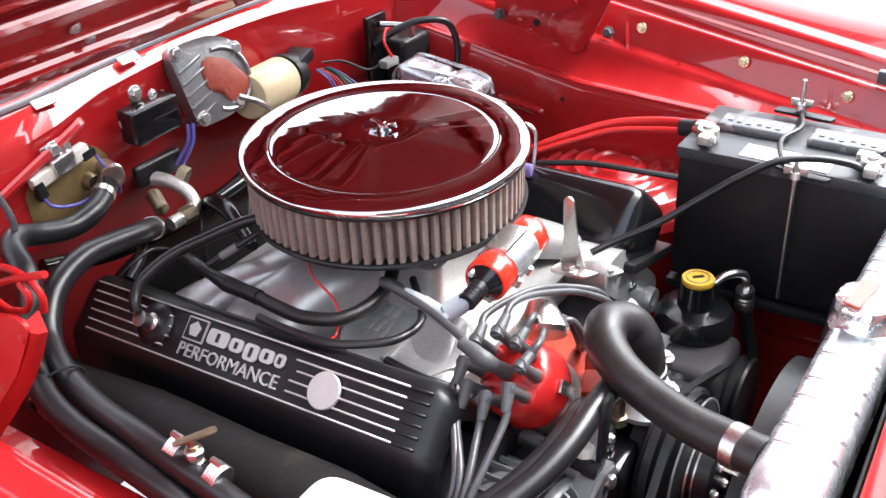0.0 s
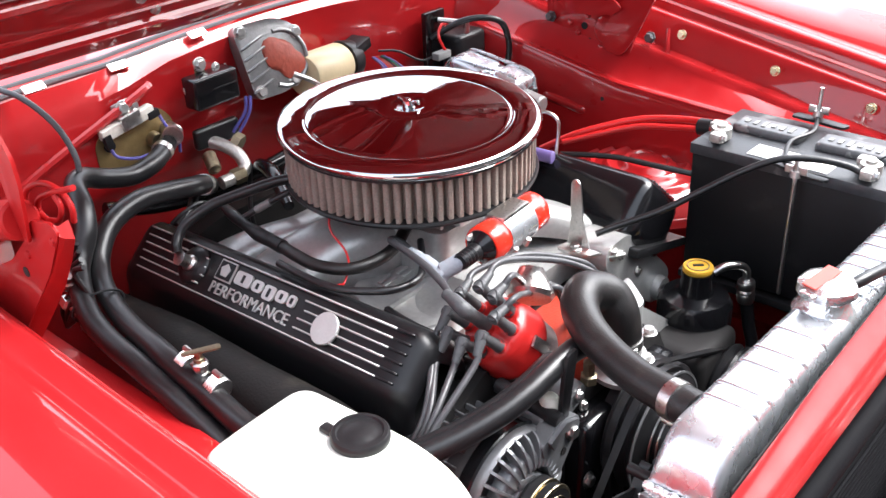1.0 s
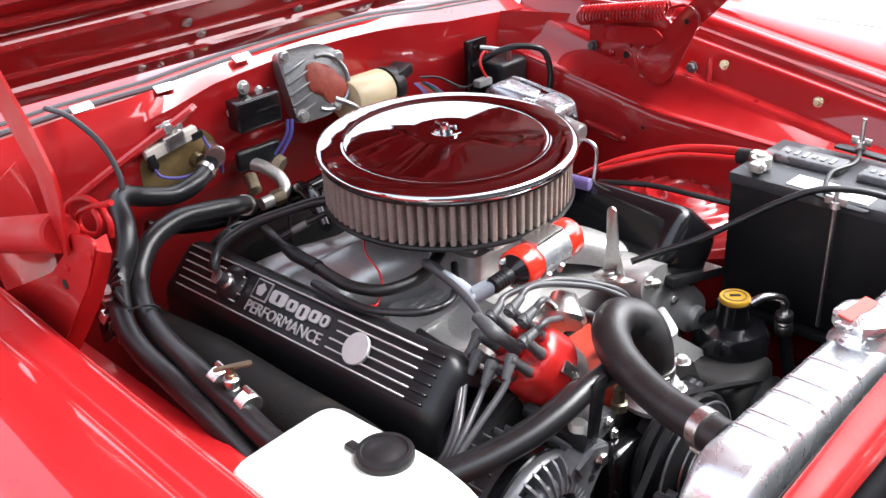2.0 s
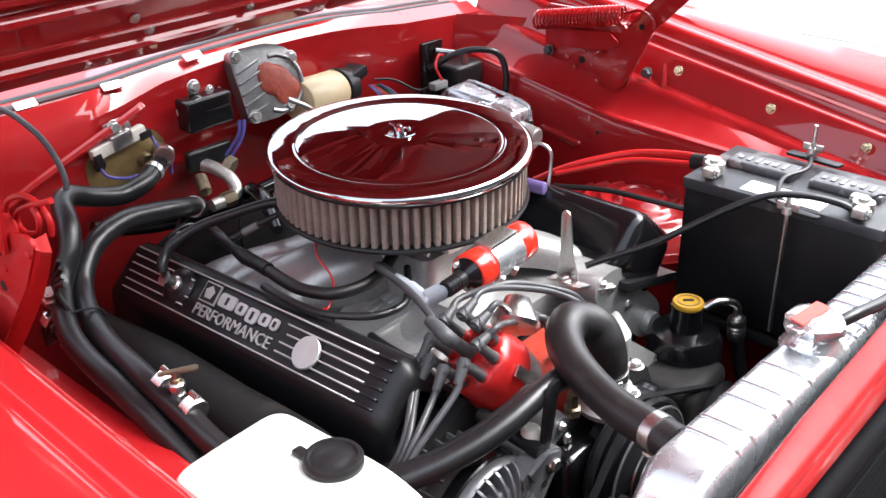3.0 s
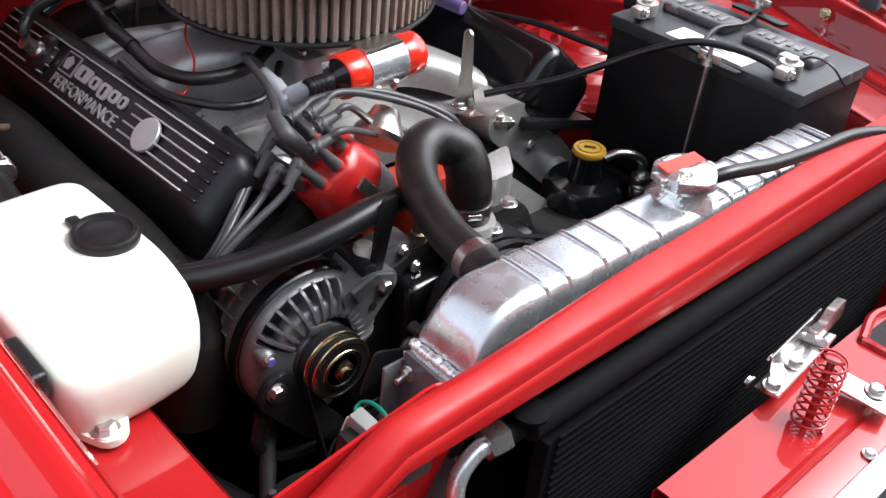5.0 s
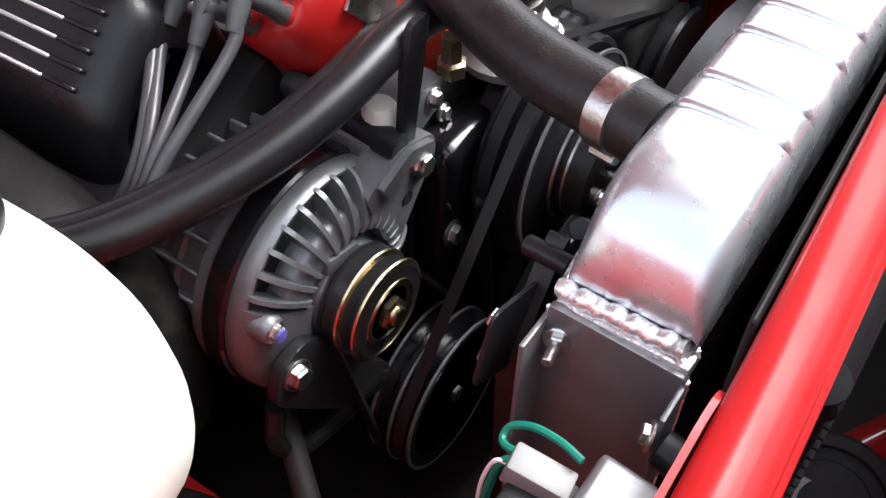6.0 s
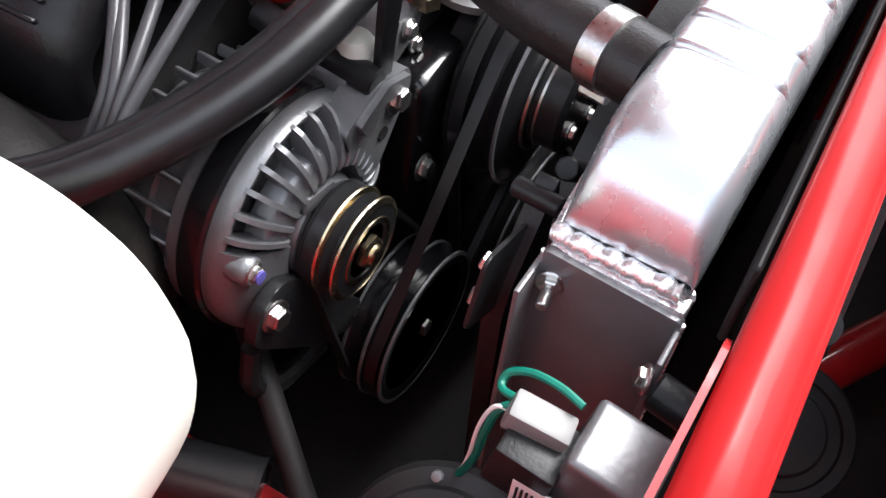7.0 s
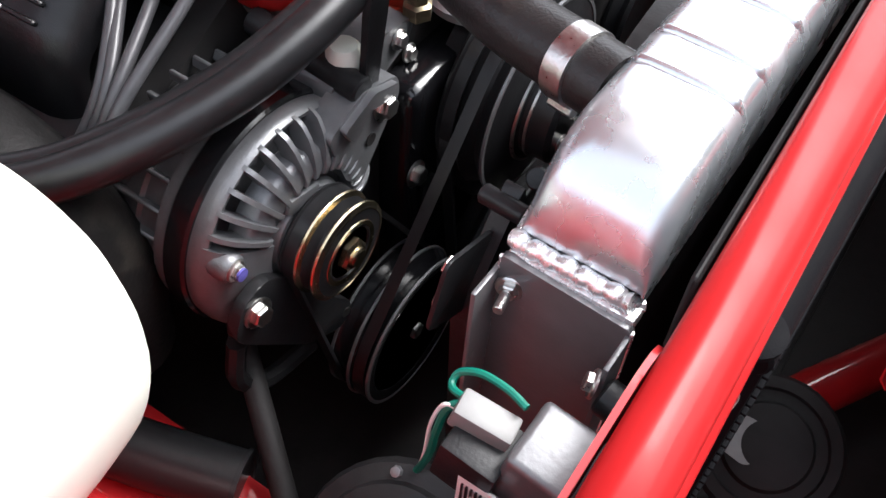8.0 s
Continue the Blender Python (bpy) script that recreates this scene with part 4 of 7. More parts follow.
part("timing_cover", box(0.372, -0.02, 0.57, 0.04, 0.22, 0.28, 0.015, 3), GLOSS_BLACK, engine, "black timing cover")
part("water_pump", prism(rounded([(-0.10, 0.63), (-0.08, 0.70), (-0.04, 0.735), (0.04, 0.735), (0.075, 0.69), (0.085, 0.60), (-0.09, 0.58)], 0.03), 0.375, 0.425, 0.008), BLACK, engine, "black water pump housing")
part("pump_casting", prism(rounded([(-0.212, 0.735), (-0.165, 0.735), (-0.120, 0.752), (-0.115, 0.770), (-0.150, 0.775), (-0.205, 0.770)], 0.008), 0.345, 0.378, 0.004), ALU_GREY, engine, "grey cast pump housing with bolts")
for q in ((0.379, -0.135, 0.762), (0.362, -0.098, 0.716)):
    bolt(engine, q, (1, 0, 0.1), BOLT_SMALL)
part("exhaust_manifold", tube([(-0.26, -0.375, 0.745), (-0.10, -0.372, 0.748), (0.05, -0.372, 0.750), (0.18, -0.372, 0.748), (0.27, -0.368, 0.73), (0.30, -0.36, 0.68), (0.30, -0.36, 0.6)], [0.040, 0.048, 0.046, 0.050, 0.046, 0.042, 0.040], 20), MANIFOLD, engine, "dark grey exhaust manifold")
for x in (-0.20, -0.06, 0.08, 0.22):
    part("exhaust_runner", tube([(x, -0.30, 0.69), (x + 0.005, -0.34, 0.70), (x + 0.01, -0.372, 0.735)], 0.030, 14), MANIFOLD, engine)
part("head_end", prism(rounded([(0.125, 0.800), (0.185, 0.803), (0.235, 0.760), (0.300, 0.700), (0.320, 0.675), (0.305, 0.640), (0.265, 0.640), (0.205, 0.695), (0.125, 0.765)], 0.020), 0.19, 0.250, 0.009), ALU, engine, "bare cast aluminium head end")
part("head_eye", lathe([(0.009, 0), (0.020, 0), (0.021, 0.004), (0.019, 0.014), (0.009, 0.014), (0.009, 0)], along((0.248, 0.280, 0.665), (1, 0.280, 0.665)), 20), ALU, engine)
for q in ((0.251, 0.165, 0.775), (0.251, 0.215, 0.725)):
    bolt(engine, q, (1, 0, 0.1), BOLT_SMALL)
part("pump_bracket", prism(rounded([(0.062, 0.772), (0.100, 0.748), (0.200, 0.668), (0.168, 0.636), (0.135, 0.642), (0.092, 0.706)], 0.006), 0.318, 0.330, 0.003), ALU, engine, "cast triangular pump bracket")
bolt(engine, (0.331, 0.175, 0.672), (1, 0, 0.1))
part("deck_lug", box(0.335, -0.075, 0.765, 0.035, 0.045, 0.04, 0.006, 2, pose(0, 0, 0, 0, 0, 20)), ORANGE, engine)
part("deck_lug", box(0.315, -0.030, 0.768, 0.025, 0.03, 0.05, 0.006, 2), ORANGE, engine)
part("white_plug", lathe([(0, 0), (0.012, 0), (0.012, 0.014), (0.009, 0.018), (0, 0.018)], Matrix.Translation((0.372, -0.185, 0.770)), 14), WHITE_PLASTIC, engine, "white plastic plug")
part("brace_bar", rod((0.30, -0.19, 0.775), (0.395, -0.195, 0.768), 0.010), BLACK, engine)
part("brace_bar", rod((0.26, -0.235, 0.745), (0.36, -0.225, 0.735), 0.009), BLACK, engine)
part("lifting_strap", prism(rounded([(-0.192, 0.755), (-0.178, 0.755), (-0.165, 0.82), (-0.160, 0.85), (-0.178, 0.85), (-0.186, 0.82)], 0.004), 0.388, 0.393, 0.001), BLACK, engine, "black steel strap")
for q in ((0.396, -0.133, 0.637), (0.427, 0.055, 0.66), (0.427, -0.02, 0.715)):
    bolt(engine, q, (1, 0, 0.1))
part("brass_sender", lathe([(0, 0), (0.011, 0), (0.011, 0.010), (0.008, 0.012), (0.008, 0.030), (0, 0.030)], Matrix.Translation((0.378, -0.112, 0.768)), 6), BRASS, engine)

intake = thing("intake_manifold", (0.03, 0, 0.72), "cast aluminium four-barrel intake manifold", "intake manifold")
part("valley", prism(rounded([(-0.19, 0.775), (0.19, 0.775), (0.17, 0.735), (-0.17, 0.735)], 0.006), -0.24, 0.190, 0.004), ALU, intake)
part("plenum", prism(rounded([(-0.09, -0.085), (0.12, -0.085), (0.12, 0.085), (-0.09, 0.085)], 0.02), 0.77, 0.872, 0.008, "z"), ALU, intake)
def runner(s, x0, x1, y0, y1, z0, z1, w, tall):
    """One cast runner: a rounded duct that swings from its port on the head up into the plenum."""
    rows_r = []
    for k in range(13):
        t = k / 12
        u = t * t * (3 - 2 * t)
        x, y, z = x0 + (x1 - x0) * u, s * (y0 + (y1 - y0) * t), z0 + (z1 - z0) * math.sin(t * 1.57)
        row = []
        for j in range(15):
            a = math.pi * j / 14
            c, q = math.cos(a), math.sin(a)
            row.append((x - w * math.copysign(abs(c) ** 0.6, c), y + s * 0.25 * w * c, z + tall * (abs(q) ** 0.55 - 1)))
        rows_r.append(row)
    return sheet(rows_r, 0.004)


for x0, x1, y0, z0, z1, w, tall, lb in ((-0.185, -0.020, 0.218, 0.800, 0.866, 0.047, 0.055, "broad satin cast runner"), (0.150, 0.075, 0.222, 0.796, 0.846, 0.050, 0.045, "broad satin cast runner"), (0.020, 0.030, 0.222, 0.788, 0.838, 0.036, 0.045, ""), (-0.090, -0.050, 0.222, 0.788, 0.842, 0.034, 0.045, "")):
    part("runner", runner(1, x0, x1, y0, 0.075, z0, z1, w, tall), ALU, intake, lb, 50)
part("runner", runner(-1, -0.062, -0.012, 0.222, 0.080, 0.826, 0.872, 0.062, 0.075), ALU, intake, "broad square-shouldered cast runner", 50)
part("runner", runner(-1, -0.195, -0.120, 0.218, 0.080, 0.800, 0.835, 0.042, 0.050), ALU, intake, "", 50)
part("runner", runner(-1, 0.185, 0.120, 0.222, 0.070, 0.780, 0.806, 0.034, 0.035), ALU, intake, "", 50)
part("deck_plate", prism(rounded([(0.030, -0.070), (0.150, -0.060), (0.190, -0.140), (0.160, -0.195), (0.050, -0.195), (0.020, -0.150)], 0.012), 0.770, 0.797, 0.005, "z"), ALU, intake, "flat cast deck beside the plenum")
part("deck_rib", box(0.105, -0.125, 0.799, 0.006, 0.110, 0.010, 0.002, 2, pose(0, 0, 0, 0, 0, 0)), ALU, intake)
for s in (-1, 1):
    part("flange_rail", prism(rounded([(s * 0.195, 0.770), (s * 0.235, 0.752), (s * 0.238, 0.768), (s * 0.200, 0.797)], 0.004), -0.25, 0.22, 0.002), ALU, intake)
part("water_crossover", prism(rounded([(0.30, 0.035), (0.345, 0.035), (0.345, 0.075), (0.29, 0.12)], 0.012), 0.725, 0.775, 0.006, "z"), ALU, intake)
part("casting_boss", box(0.060, -0.110, 0.799, 0.028, 0.070, 0.008, 0.002, 2, pose(0, 0, 0, 0, 0, 6)), ALU, intake, "raised casting plate with illegible marks")
for k in range(4):
    part("cast_bar", box(0.054 + 0.011 * (k % 2) + 0.003 * (k // 2), -0.128 + 0.034 * (k // 2), 0.804, 0.006, 0.026, 0.003, 0.0008, 1, pose(0, 0, 0, 0, 0, 6)), RAW_LETTER, intake)
for x in (-0.19, -0.06, 0.05, 0.17):
    bolt(intake, (x, -0.185, 0.795), (0, -0.3, 1), BOLT_SMALL)

carb = thing("carburettor", (0.015, 0, 0.87), "grey aluminium four-barrel carburettor", "carburettor")
part("body", box(0.015, 0, 0.890, 0.17, 0.12, 0.04, 0.008), ALU, carb)
part("bowl", box(0.115, 0, 0.893, 0.035, 0.11, 0.038, 0.008), ALU, carb)
part("bowl", box(-0.085, 0, 0.893, 0.035, 0.11, 0.038, 0.008), ALU, carb)
part("air_horn", rod((0.015, 0, 0.90), (0.015, 0, 0.93), 0.065, 28), ALU, carb)
part("linkage", rod((0.02, -0.075, 0.885), (0.12, -0.078, 0.882), 0.003), STEEL, carb)
part("lever", box(0.02, -0.068, 0.885, 0.03, 0.004, 0.035, 0.001), STEEL, carb)

# ---- valve covers ----
COVER = [(-0.325, 0.735), (-0.322, 0.79), (-0.314, 0.803), (-0.306, 0.809), (-0.272, 0.8415), (-0.262, 0.848), (-0.250, 0.847), (-0.225, 0.828), (-0.200, 0.800), (-0.192, 0.770)]


def cover_rows(s, x0, x1, swell=0.0):
    mid = Vector((-0.262, 0.775))
    rows_c = []
    n = 30
    for k in range(n + 1):
        u = k / n
        x = x0 + (x1 - x0) * (0.5 - 0.5 * math.cos(math.pi * u))
        e = min(x - x0, x1 - x)
        q = 1 - 0.32 * (1 - math.sqrt(max(0.0, 1 - (1 - min(1, e / 0.032)) ** 2)))
        rows_c.append([(x, s * (-(mid.x + (y - mid.x) * q)) * -1, mid.y - 0.04 + (z - mid.y + 0.04) * q) for y, z in rounded(COVER + [(-0.25, 0.70)], 0.008, 3)[2:-4]])
    return rows_c


def cover_skin(s, x0, x1):
    bm = sweep(cover_rows(s, x0, x1))
    bmesh.ops.holes_fill(bm, edges=[e for e in bm.edges if e.is_boundary], sides=0)
    return bm


FACE_U = Vector((1, 0, 0))
FACE_V = Vector((0, 0.724, 0.690)).normalized()
FACE_N = Vector((0, -0.690, 0.724)).normalized()
FACE_0 = Vector((0, -0.289, 0.8255))


def face_pose(u, v, h=0.0, turn=0.0):
    """A pose on the sloping face of the cover: u along the engine, v up the slope, h proud of it."""
    m = Matrix((FACE_U, FACE_V, FACE_N)).transposed().to_4x4()
    return Matrix.Translation(FACE_0 + u * FACE_U + v * FACE_V + h * FACE_N) @ m @ pose(0, 0, 0, 0, 0, turn)


cover = thing("valve_cover", (-0.02, -0.26, 0.735), "black wrinkle-finish valve cover with bright ribs and cast lettering", "valve cover", "valve covers", move=(0.002, 0.007, -0.002), turn=(0, -2.3, 0))
part("shell", cover_skin(1, -0.318, 0.262), WRINKLE, cover, "black wrinkle-finish shell")
part("flange", prism(rounded([(-0.338, 0.722), (-0.332, 0.738), (-0.188, 0.778), (-0.184, 0.764)], 0.003), -0.322, 0.266, 0.001), BLACK, cover)
def fin(name, u0, u1, v):
    b = box((u0 + u1) / 2, 0, 0, u1 - u0, 0.0024, 0.006, 0.0008, 1)
    b.transform(face_pose(0, v, 0.0022))
    part(name, b, RAW_LETTER, cover)


for k in range(6):
    v = 0.0305 - 0.0122 * k
    lead = -0.285 + 0.002 * k
    if k in (0, 5):
        fin("rib", lead, 0.212, v)
    else:
        fin("rib", lead, -0.135 - 0.004 * abs(k - 2.5), v)
        fin("rib", 0.060 + 0.006 * (k == 2), 0.212, v)
    b = box(0.222, 0, 0, 0.034, 0.0034, 0.005, 0.001, 1)
    b.transform(face_pose(0, v, 0.0008))
    part("rib_end", b, WRINKLE, cover)
disc = lathe([(0, 0.001), (0.0205, 0.001), (0.0215, 0.0055), (0.0205, 0.0068), (0, 0.0068)], face_pose(0.111, -0.004, 0.0), 36)
part("round_plate", disc, RAW_LETTER, cover, "plain pale round plate")
# maker's mark as plain shapes
frame_bm = prism([(-0.0165, -0.0145), (0.0165, -0.0145), (0.0165, 0.0145), (-0.0165, 0.0145)], 0.0005, 0.003, 0, "z")
frame_bm.transform(face_pose(-0.098, 0.0125))
part("mark_plate", frame_bm, RAW_LETTER, cover)
inner_bm = prism([(-0.0145, -0.0125), (0.0145, -0.0125), (0.0145, 0.0125), (-0.0145, 0.0125)], 0.001, 0.0038, 0, "z")
inner_bm.transform(face_pose(-0.098, 0.0125))
part("mark_ground", inner_bm, WRINKLE, cover)
star_bm = prism([(0.010 * math.cos(radians(90 + 72 * k)), 0.010 * math.sin(radians(90 + 72 * k))) for k in range(5)], 0.001, 0.0048, 0, "z")
star_bm.transform(face_pose(-0.098, 0.0125))
part("mark", star_bm, RAW_LETTER, cover)
for u, w, hgt, dv in ((-0.060, 0.033, 0.019, 0), (-0.030, 0.020, 0.016, -0.001), (-0.006, 0.021, 0.020, -0.003), (0.018, 0.020, 0.016, -0.001), (0.038, 0.014, 0.016, -0.001)):
    o = prism(rounded([(-w / 2, -hgt / 2), (w / 2, -hgt / 2), (w / 2, hgt / 2), (-w / 2, hgt / 2)], 0.006), 0.0005, 0.0032, 0, "z")
    o.transform(face_pose(u, 0.0115 + dv))
    part("mark_bar", o, RAW_LETTER, cover)
    i2 = prism([(-0.0022, -hgt / 2 + 0.004), (0.0022, -hgt / 2 + 0.004), (0.0022, hgt / 2 - 0.004), (-0.0022, hgt / 2 - 0.004)], 0.001, 0.0042, 0, "z")
    i2.transform(face_pose(u, 0.0115 + dv))
    part("mark_ground", i2, WRINKLE, cover)
lettering("PERFORMANCE", 0.0232, face_pose(-0.116, -0.0215, 0.001), RAW_LETTER, cover, "lettering")

cover2 = thing("valve_cover", (-0.02, 0.26, 0.735), "plain black valve cover with a satin sheen", "valve cover", "valve covers")
bm = box(0, 0, 0, 0.575, 0.132, 0.110, 0.034, 5)
bm.transform(pose(-0.030, 0.258, 0.790, -40, 0, 0))
part("shell", bm, GLOSS_BLACK, cover2, "black painted shell")
part("flange", prism(rounded([(0.338, 0.722), (0.332, 0.738), (0.188, 0.778), (0.184, 0.764)], 0.003), -0.322, 0.266, 0.001), BLACK, cover2)
for k in range(8):
    part("cooling_fin", box(0.232, 0.325 - 0.009 * k, 0.800 + 0.0076 * k, 0.026, 0.003, 0.006, 0.001, 1), GLOSS_BLACK, cover2)
part("purple_sleeve", rod((-0.02, 0.205, 0.872), (0.085, 0.225, 0.866), 0.010), PURPLE, cover2, "purple rubber sleeve")

# breather valve and its hose
pcv = thing("breather_valve", (-0.172, -0.285, 0.826), "metal breather valve in a black grommet", "breather", move=(0.006, 0.006, -0.009))
part("grommet", lathe([(0, 0), (0.028, 0), (0.028, 0.003), (0.024, 0.007), (0.016, 0.009), (0, 0.009)], face_pose(-0.172, 0.004), 28), RUBBER, pcv)
part("valve", lathe([(0, 0.006), (0.012, 0.006), (0.012, 0.013), (0.009, 0.016), (0.009, 0.030), (0.0105, 0.032), (0, 0.033)], face_pose(-0.172, 0.004), 18), STEEL, pcv)
bh = thing("breather_hose", (-0.19, -0.27, 0.84), "black rubber breather hose up to the air cleaner", "hose")
part("hose", tube([(-0.174, -0.298, 0.847), (-0.178, -0.295, 0.856), (-0.183, -0.284, 0.866), (-0.181, -0.268, 0.879), (-0.169, -0.231, 0.894), (-0.143, -0.195, 0.906), (-0.115, -0.154, 0.916), (-0.09, -0.13, 0.918)], 0.0076, 12), RUBBER, bh)

# ---- air cleaner ----
AC_M = Matrix.Translation((0, 0, 0.980)) @ Euler((radians(1.3), radians(2.1), 0)).to_matrix().to_4x4() @ Matrix.Diagonal((1.03, 1.03, 1, 1))
cleaner = thing("air_cleaner", (0, 0, 0.91), "round chrome air cleaner with a pleated gauze element", "air cleaner", move=(-0.005, 0.002, 0.005))


def ac_part(name, bm, material, label="", smooth=40):
    bm.transform(AC_M)
    return part(name, bm, material, cleaner, label, smooth)


ac_part("lid", lathe([(0.170, -0.007), (0.1785, -0.007), (0.1805, -0.0045), (0.1812, -0.001), (0.1800, 0.0034), (0.1772, 0.0060), (0.173, 0.0074), (0.158, 0.0080), (0.1465, 0.0084), (0.1440, 0.0080), (0.1428, 0.0060), (0.1412, 0.0056), (0.1396, 0.0064), (0.1365, 0.0074),
                     (0.132, 0.0080), (0.11, 0.0104), (0.08, 0.0137), (0.05, 0.0174), (0.027, 0.0203), (0.0235, 0.0195), (0.018, 0.0184), (0, 0.0180)], None, 128), LID, "mirror-chrome lid", 60)
N = 80


def pleat(a, i):
    f = (a * N / (2 * math.pi) + 0.01) % 1
    return 1 + ((0.0 if f < 0.44 else -0.012 if f < 0.58 else -0.075) if i in (1, 2) else -0.02)


ac_part("element", lathe([(0.165, -0.0085), (0.1735, -0.0085), (0.1735, -0.072), (0.165, -0.072)], None, N * 6, pleat), PLEAT, "pleated pink-beige gauze element", 75)
ac_part("end_ring", lathe([(0.160, -0.0065), (0.1765, -0.0065), (0.1770, -0.0105), (0.160, -0.0105)], None, 96), BLACK)
ac_part("end_ring", lathe([(0.160, -0.0700), (0.1765, -0.0700), (0.1780, -0.0725), (0.1770, -0.0760), (0.172, -0.0785), (0.155, -0.0795), (0.150, -0.077), (0.160, -0.072)], None, 96), BLACK)
ac_part("base", lathe([(0.155, -0.077), (0.150, -0.080), (0.10, -0.082), (0.07, -0.084), (0, -0.084)], None, 64), GLOSS_BLACK)
ac_part("stud", rod((0, 0, 0.01), (0, 0, 0.0278), 0.0032), CHROME)
ac_part("wing_nut", join(lathe([(0, 0), (0.009, 0), (0.0075, 0.009), (0, 0.010)], Matrix.Translation((0, 0, 0.0176)), 16),
                         box(0.012, 0, 0.0246, 0.014, 0.005, 0.007, 0.0018, 2, pose(0, 0, 0, 0, -20, 0)), box(-0.012, 0, 0.0246, 0.014, 0.005, 0.007, 0.0018, 2, pose(0, 0, 0, 0, 20, 0))), CHROME)
ac_part("hose_stub", rod((-0.07, -0.155, -0.062), (-0.055, -0.12, -0.065), 0.011), BLACK)

# ---- distributor, wires, coil ----
DA = Vector((-0.16, -0.66, 0.735)).normalized()
D0 = Vector((0.288, -0.143, 0.803))
DM = Matrix.Translation(D0) @ DA.to_track_quat("Z", "Y").to_matrix().to_4x4() @ Matrix.Scale(0.92, 4)
dist = thing("distributor", tuple(D0), "distributor with a bright red cap and dark boots", "distributor")


def d_part(name, bm, material, label=""):
    bm.transform(DM)
    return part(name, bm, material, dist, label)


d_part("housing", lathe([(0, -0.09), (0.020, -0.09), (0.022, -0.05), (0.048, -0.035), (0.050, -0.002), (0.046, 0), (0, 0)], None, 32), ALU)
d_part("cap", lathe([(0.050, 0.0), (0.0525, 0.002), (0.0525, 0.012), (0.050, 0.018), (0.0495, 0.040), (0.046, 0.050), (0.040, 0.055), (0.0, 0.058)], None, 40, lambda a, i: 1 - 0.03 * (i in (4, 5)) * (0.5 + 0.5 * math.cos(8 * a))), CAP_RED, "glossy red cap")
for a in (20, 200):
    b = box(0.053, 0, 0.012, 0.004, 0.016, 0.036, 0.001)
    b.transform(pose(0, 0, 0, 0, 0, a))
    d_part("clip", b, STEEL)
part("vacuum_can", lathe([(0, 0), (0.016, 0), (0.020, 0.010), (0.030, 0.028), (0.032, 0.034), (0.028, 0.040), (0, 0.042)], along((0.254, -0.060, 0.858), (0.276, -0.096, 0.823)), 28), STEEL, dist, "bright vacuum advance can")
TIPS = []
for k in range(8):
    a = radians(22.5 + 45 * k)
    c, s_ = 0.034 * math.cos(a), 0.034 * math.sin(a)
    d_part("terminal_tower", lathe([(0, 0.048), (0.0095, 0.048), (0.008, 0.066), (0, 0.066)], Matrix.Translation((c, s_, 0)), 14), CAP_RED)
    TIPS.append((DM @ Vector((c, s_, 0.058)), DM @ Vector((c * 1.14, s_ * 1.14, 0.100))))
d_part("terminal_tower", lathe([(0, 0.05), (0.010, 0.05), (0.0085, 0.070), (0, 0.070)], None, 14), CAP_RED)
ENDS = []
order = sorted(range(8), key=lambda k: TIPS[k][0].y)
NEAR = order[:4]
for k, (p0, p1) in enumerate(TIPS):
    out = (p1 - (D0 + 0.104 * DA)).normalized()
    d = (Vector((0.12, -0.70, -0.62)) if k in NEAR else Vector((-0.10, 0.85, 0.22))) + 0.15 * out
    d.normalize()
    part("boot", tube([p0, p0.lerp(p1, 0.3), p0.lerp(p1, 0.75), p1, p1 + 0.005 * DA], [0.0082, 0.0066, 0.0064, 0.0082, 0.0070], 12, 5), BOOT, dist, "dark grey rubber boot")
    part("boot", tube([p1 - 0.006 * d, p1 + 0.006 * d, p1 + 0.018 * d, p1 + 0.024 * d], [0.0076, 0.0068, 0.0056, 0.0050], 12, 4), BOOT, dist)
    ENDS.append((p1 + 0.022 * d, d))

k_near = sorted(NEAR, key=lambda k: ENDS[k][0].x)
k_far = sorted((k for k in range(8) if k not in NEAR), key=lambda k: ENDS[k][0].x)
for i, k in enumerate(k_near):
    e, d = ENDS[k]
    w = thing("spark_plug_wire", tuple(e), "grey silicone spark plug wire running down beside the valve cover", "wire", "spark plug wires")
    o = i - 1.5
    part("lead", tube([e - 0.008 * d, e + 0.014 * d, (0.300 + 0.0085 * o, -0.312 - 0.004 * o, 0.795), (0.286 + 0.008 * o, -0.342, 0.735), (0.265 + 0.01 * o, -0.355, 0.66), (0.22 - 0.04 * o, -0.345, 0.62)], 0.0042, 10), WIRE_GREY, w)
for i, k in enumerate(k_far):
    e, d = ENDS[k]
    w = thing("spark_plug_wire", tuple(e), "grey silicone spark plug wire arching over the front of the intake", "wire", "spark plug wires")
    o = 0.009 * i
    if i > 1:
        part("lead", tube([e - 0.008 * d, e + 0.016 * d, (0.246 + o, -0.082, 0.868 - o), (0.262 + o, -0.050, 0.838), (0.268 + o, -0.025, 0.790), (0.262, 0.02, 0.74)], 0.0042, 10), WIRE_GREY, w)
        continue
    part("lead", tube([e - 0.008 * d, e + 0.020 * d, (0.256 + o, -0.090 + 0.4 * o, 0.892 - 0.4 * o), (0.276 + o, -0.035 + o, 0.872 - o), (0.300 + o, 0.005, 0.848 - o), (0.300 + o, 0.030, 0.805), (0.285 + o, 0.050, 0.76), (0.265 + 0.5 * o, 0.09, 0.70)], 0.0042, 10), WIRE_GREY, w)

coil = thing("ignition_coil", (0.19, -0.015, 0.85), "red ignition coil held by a silver clamp band", "ignition coil")
C0, C1 = Vector((0.192, -0.084, 0.880)), Vector((0.183, 0.046, 0.881))
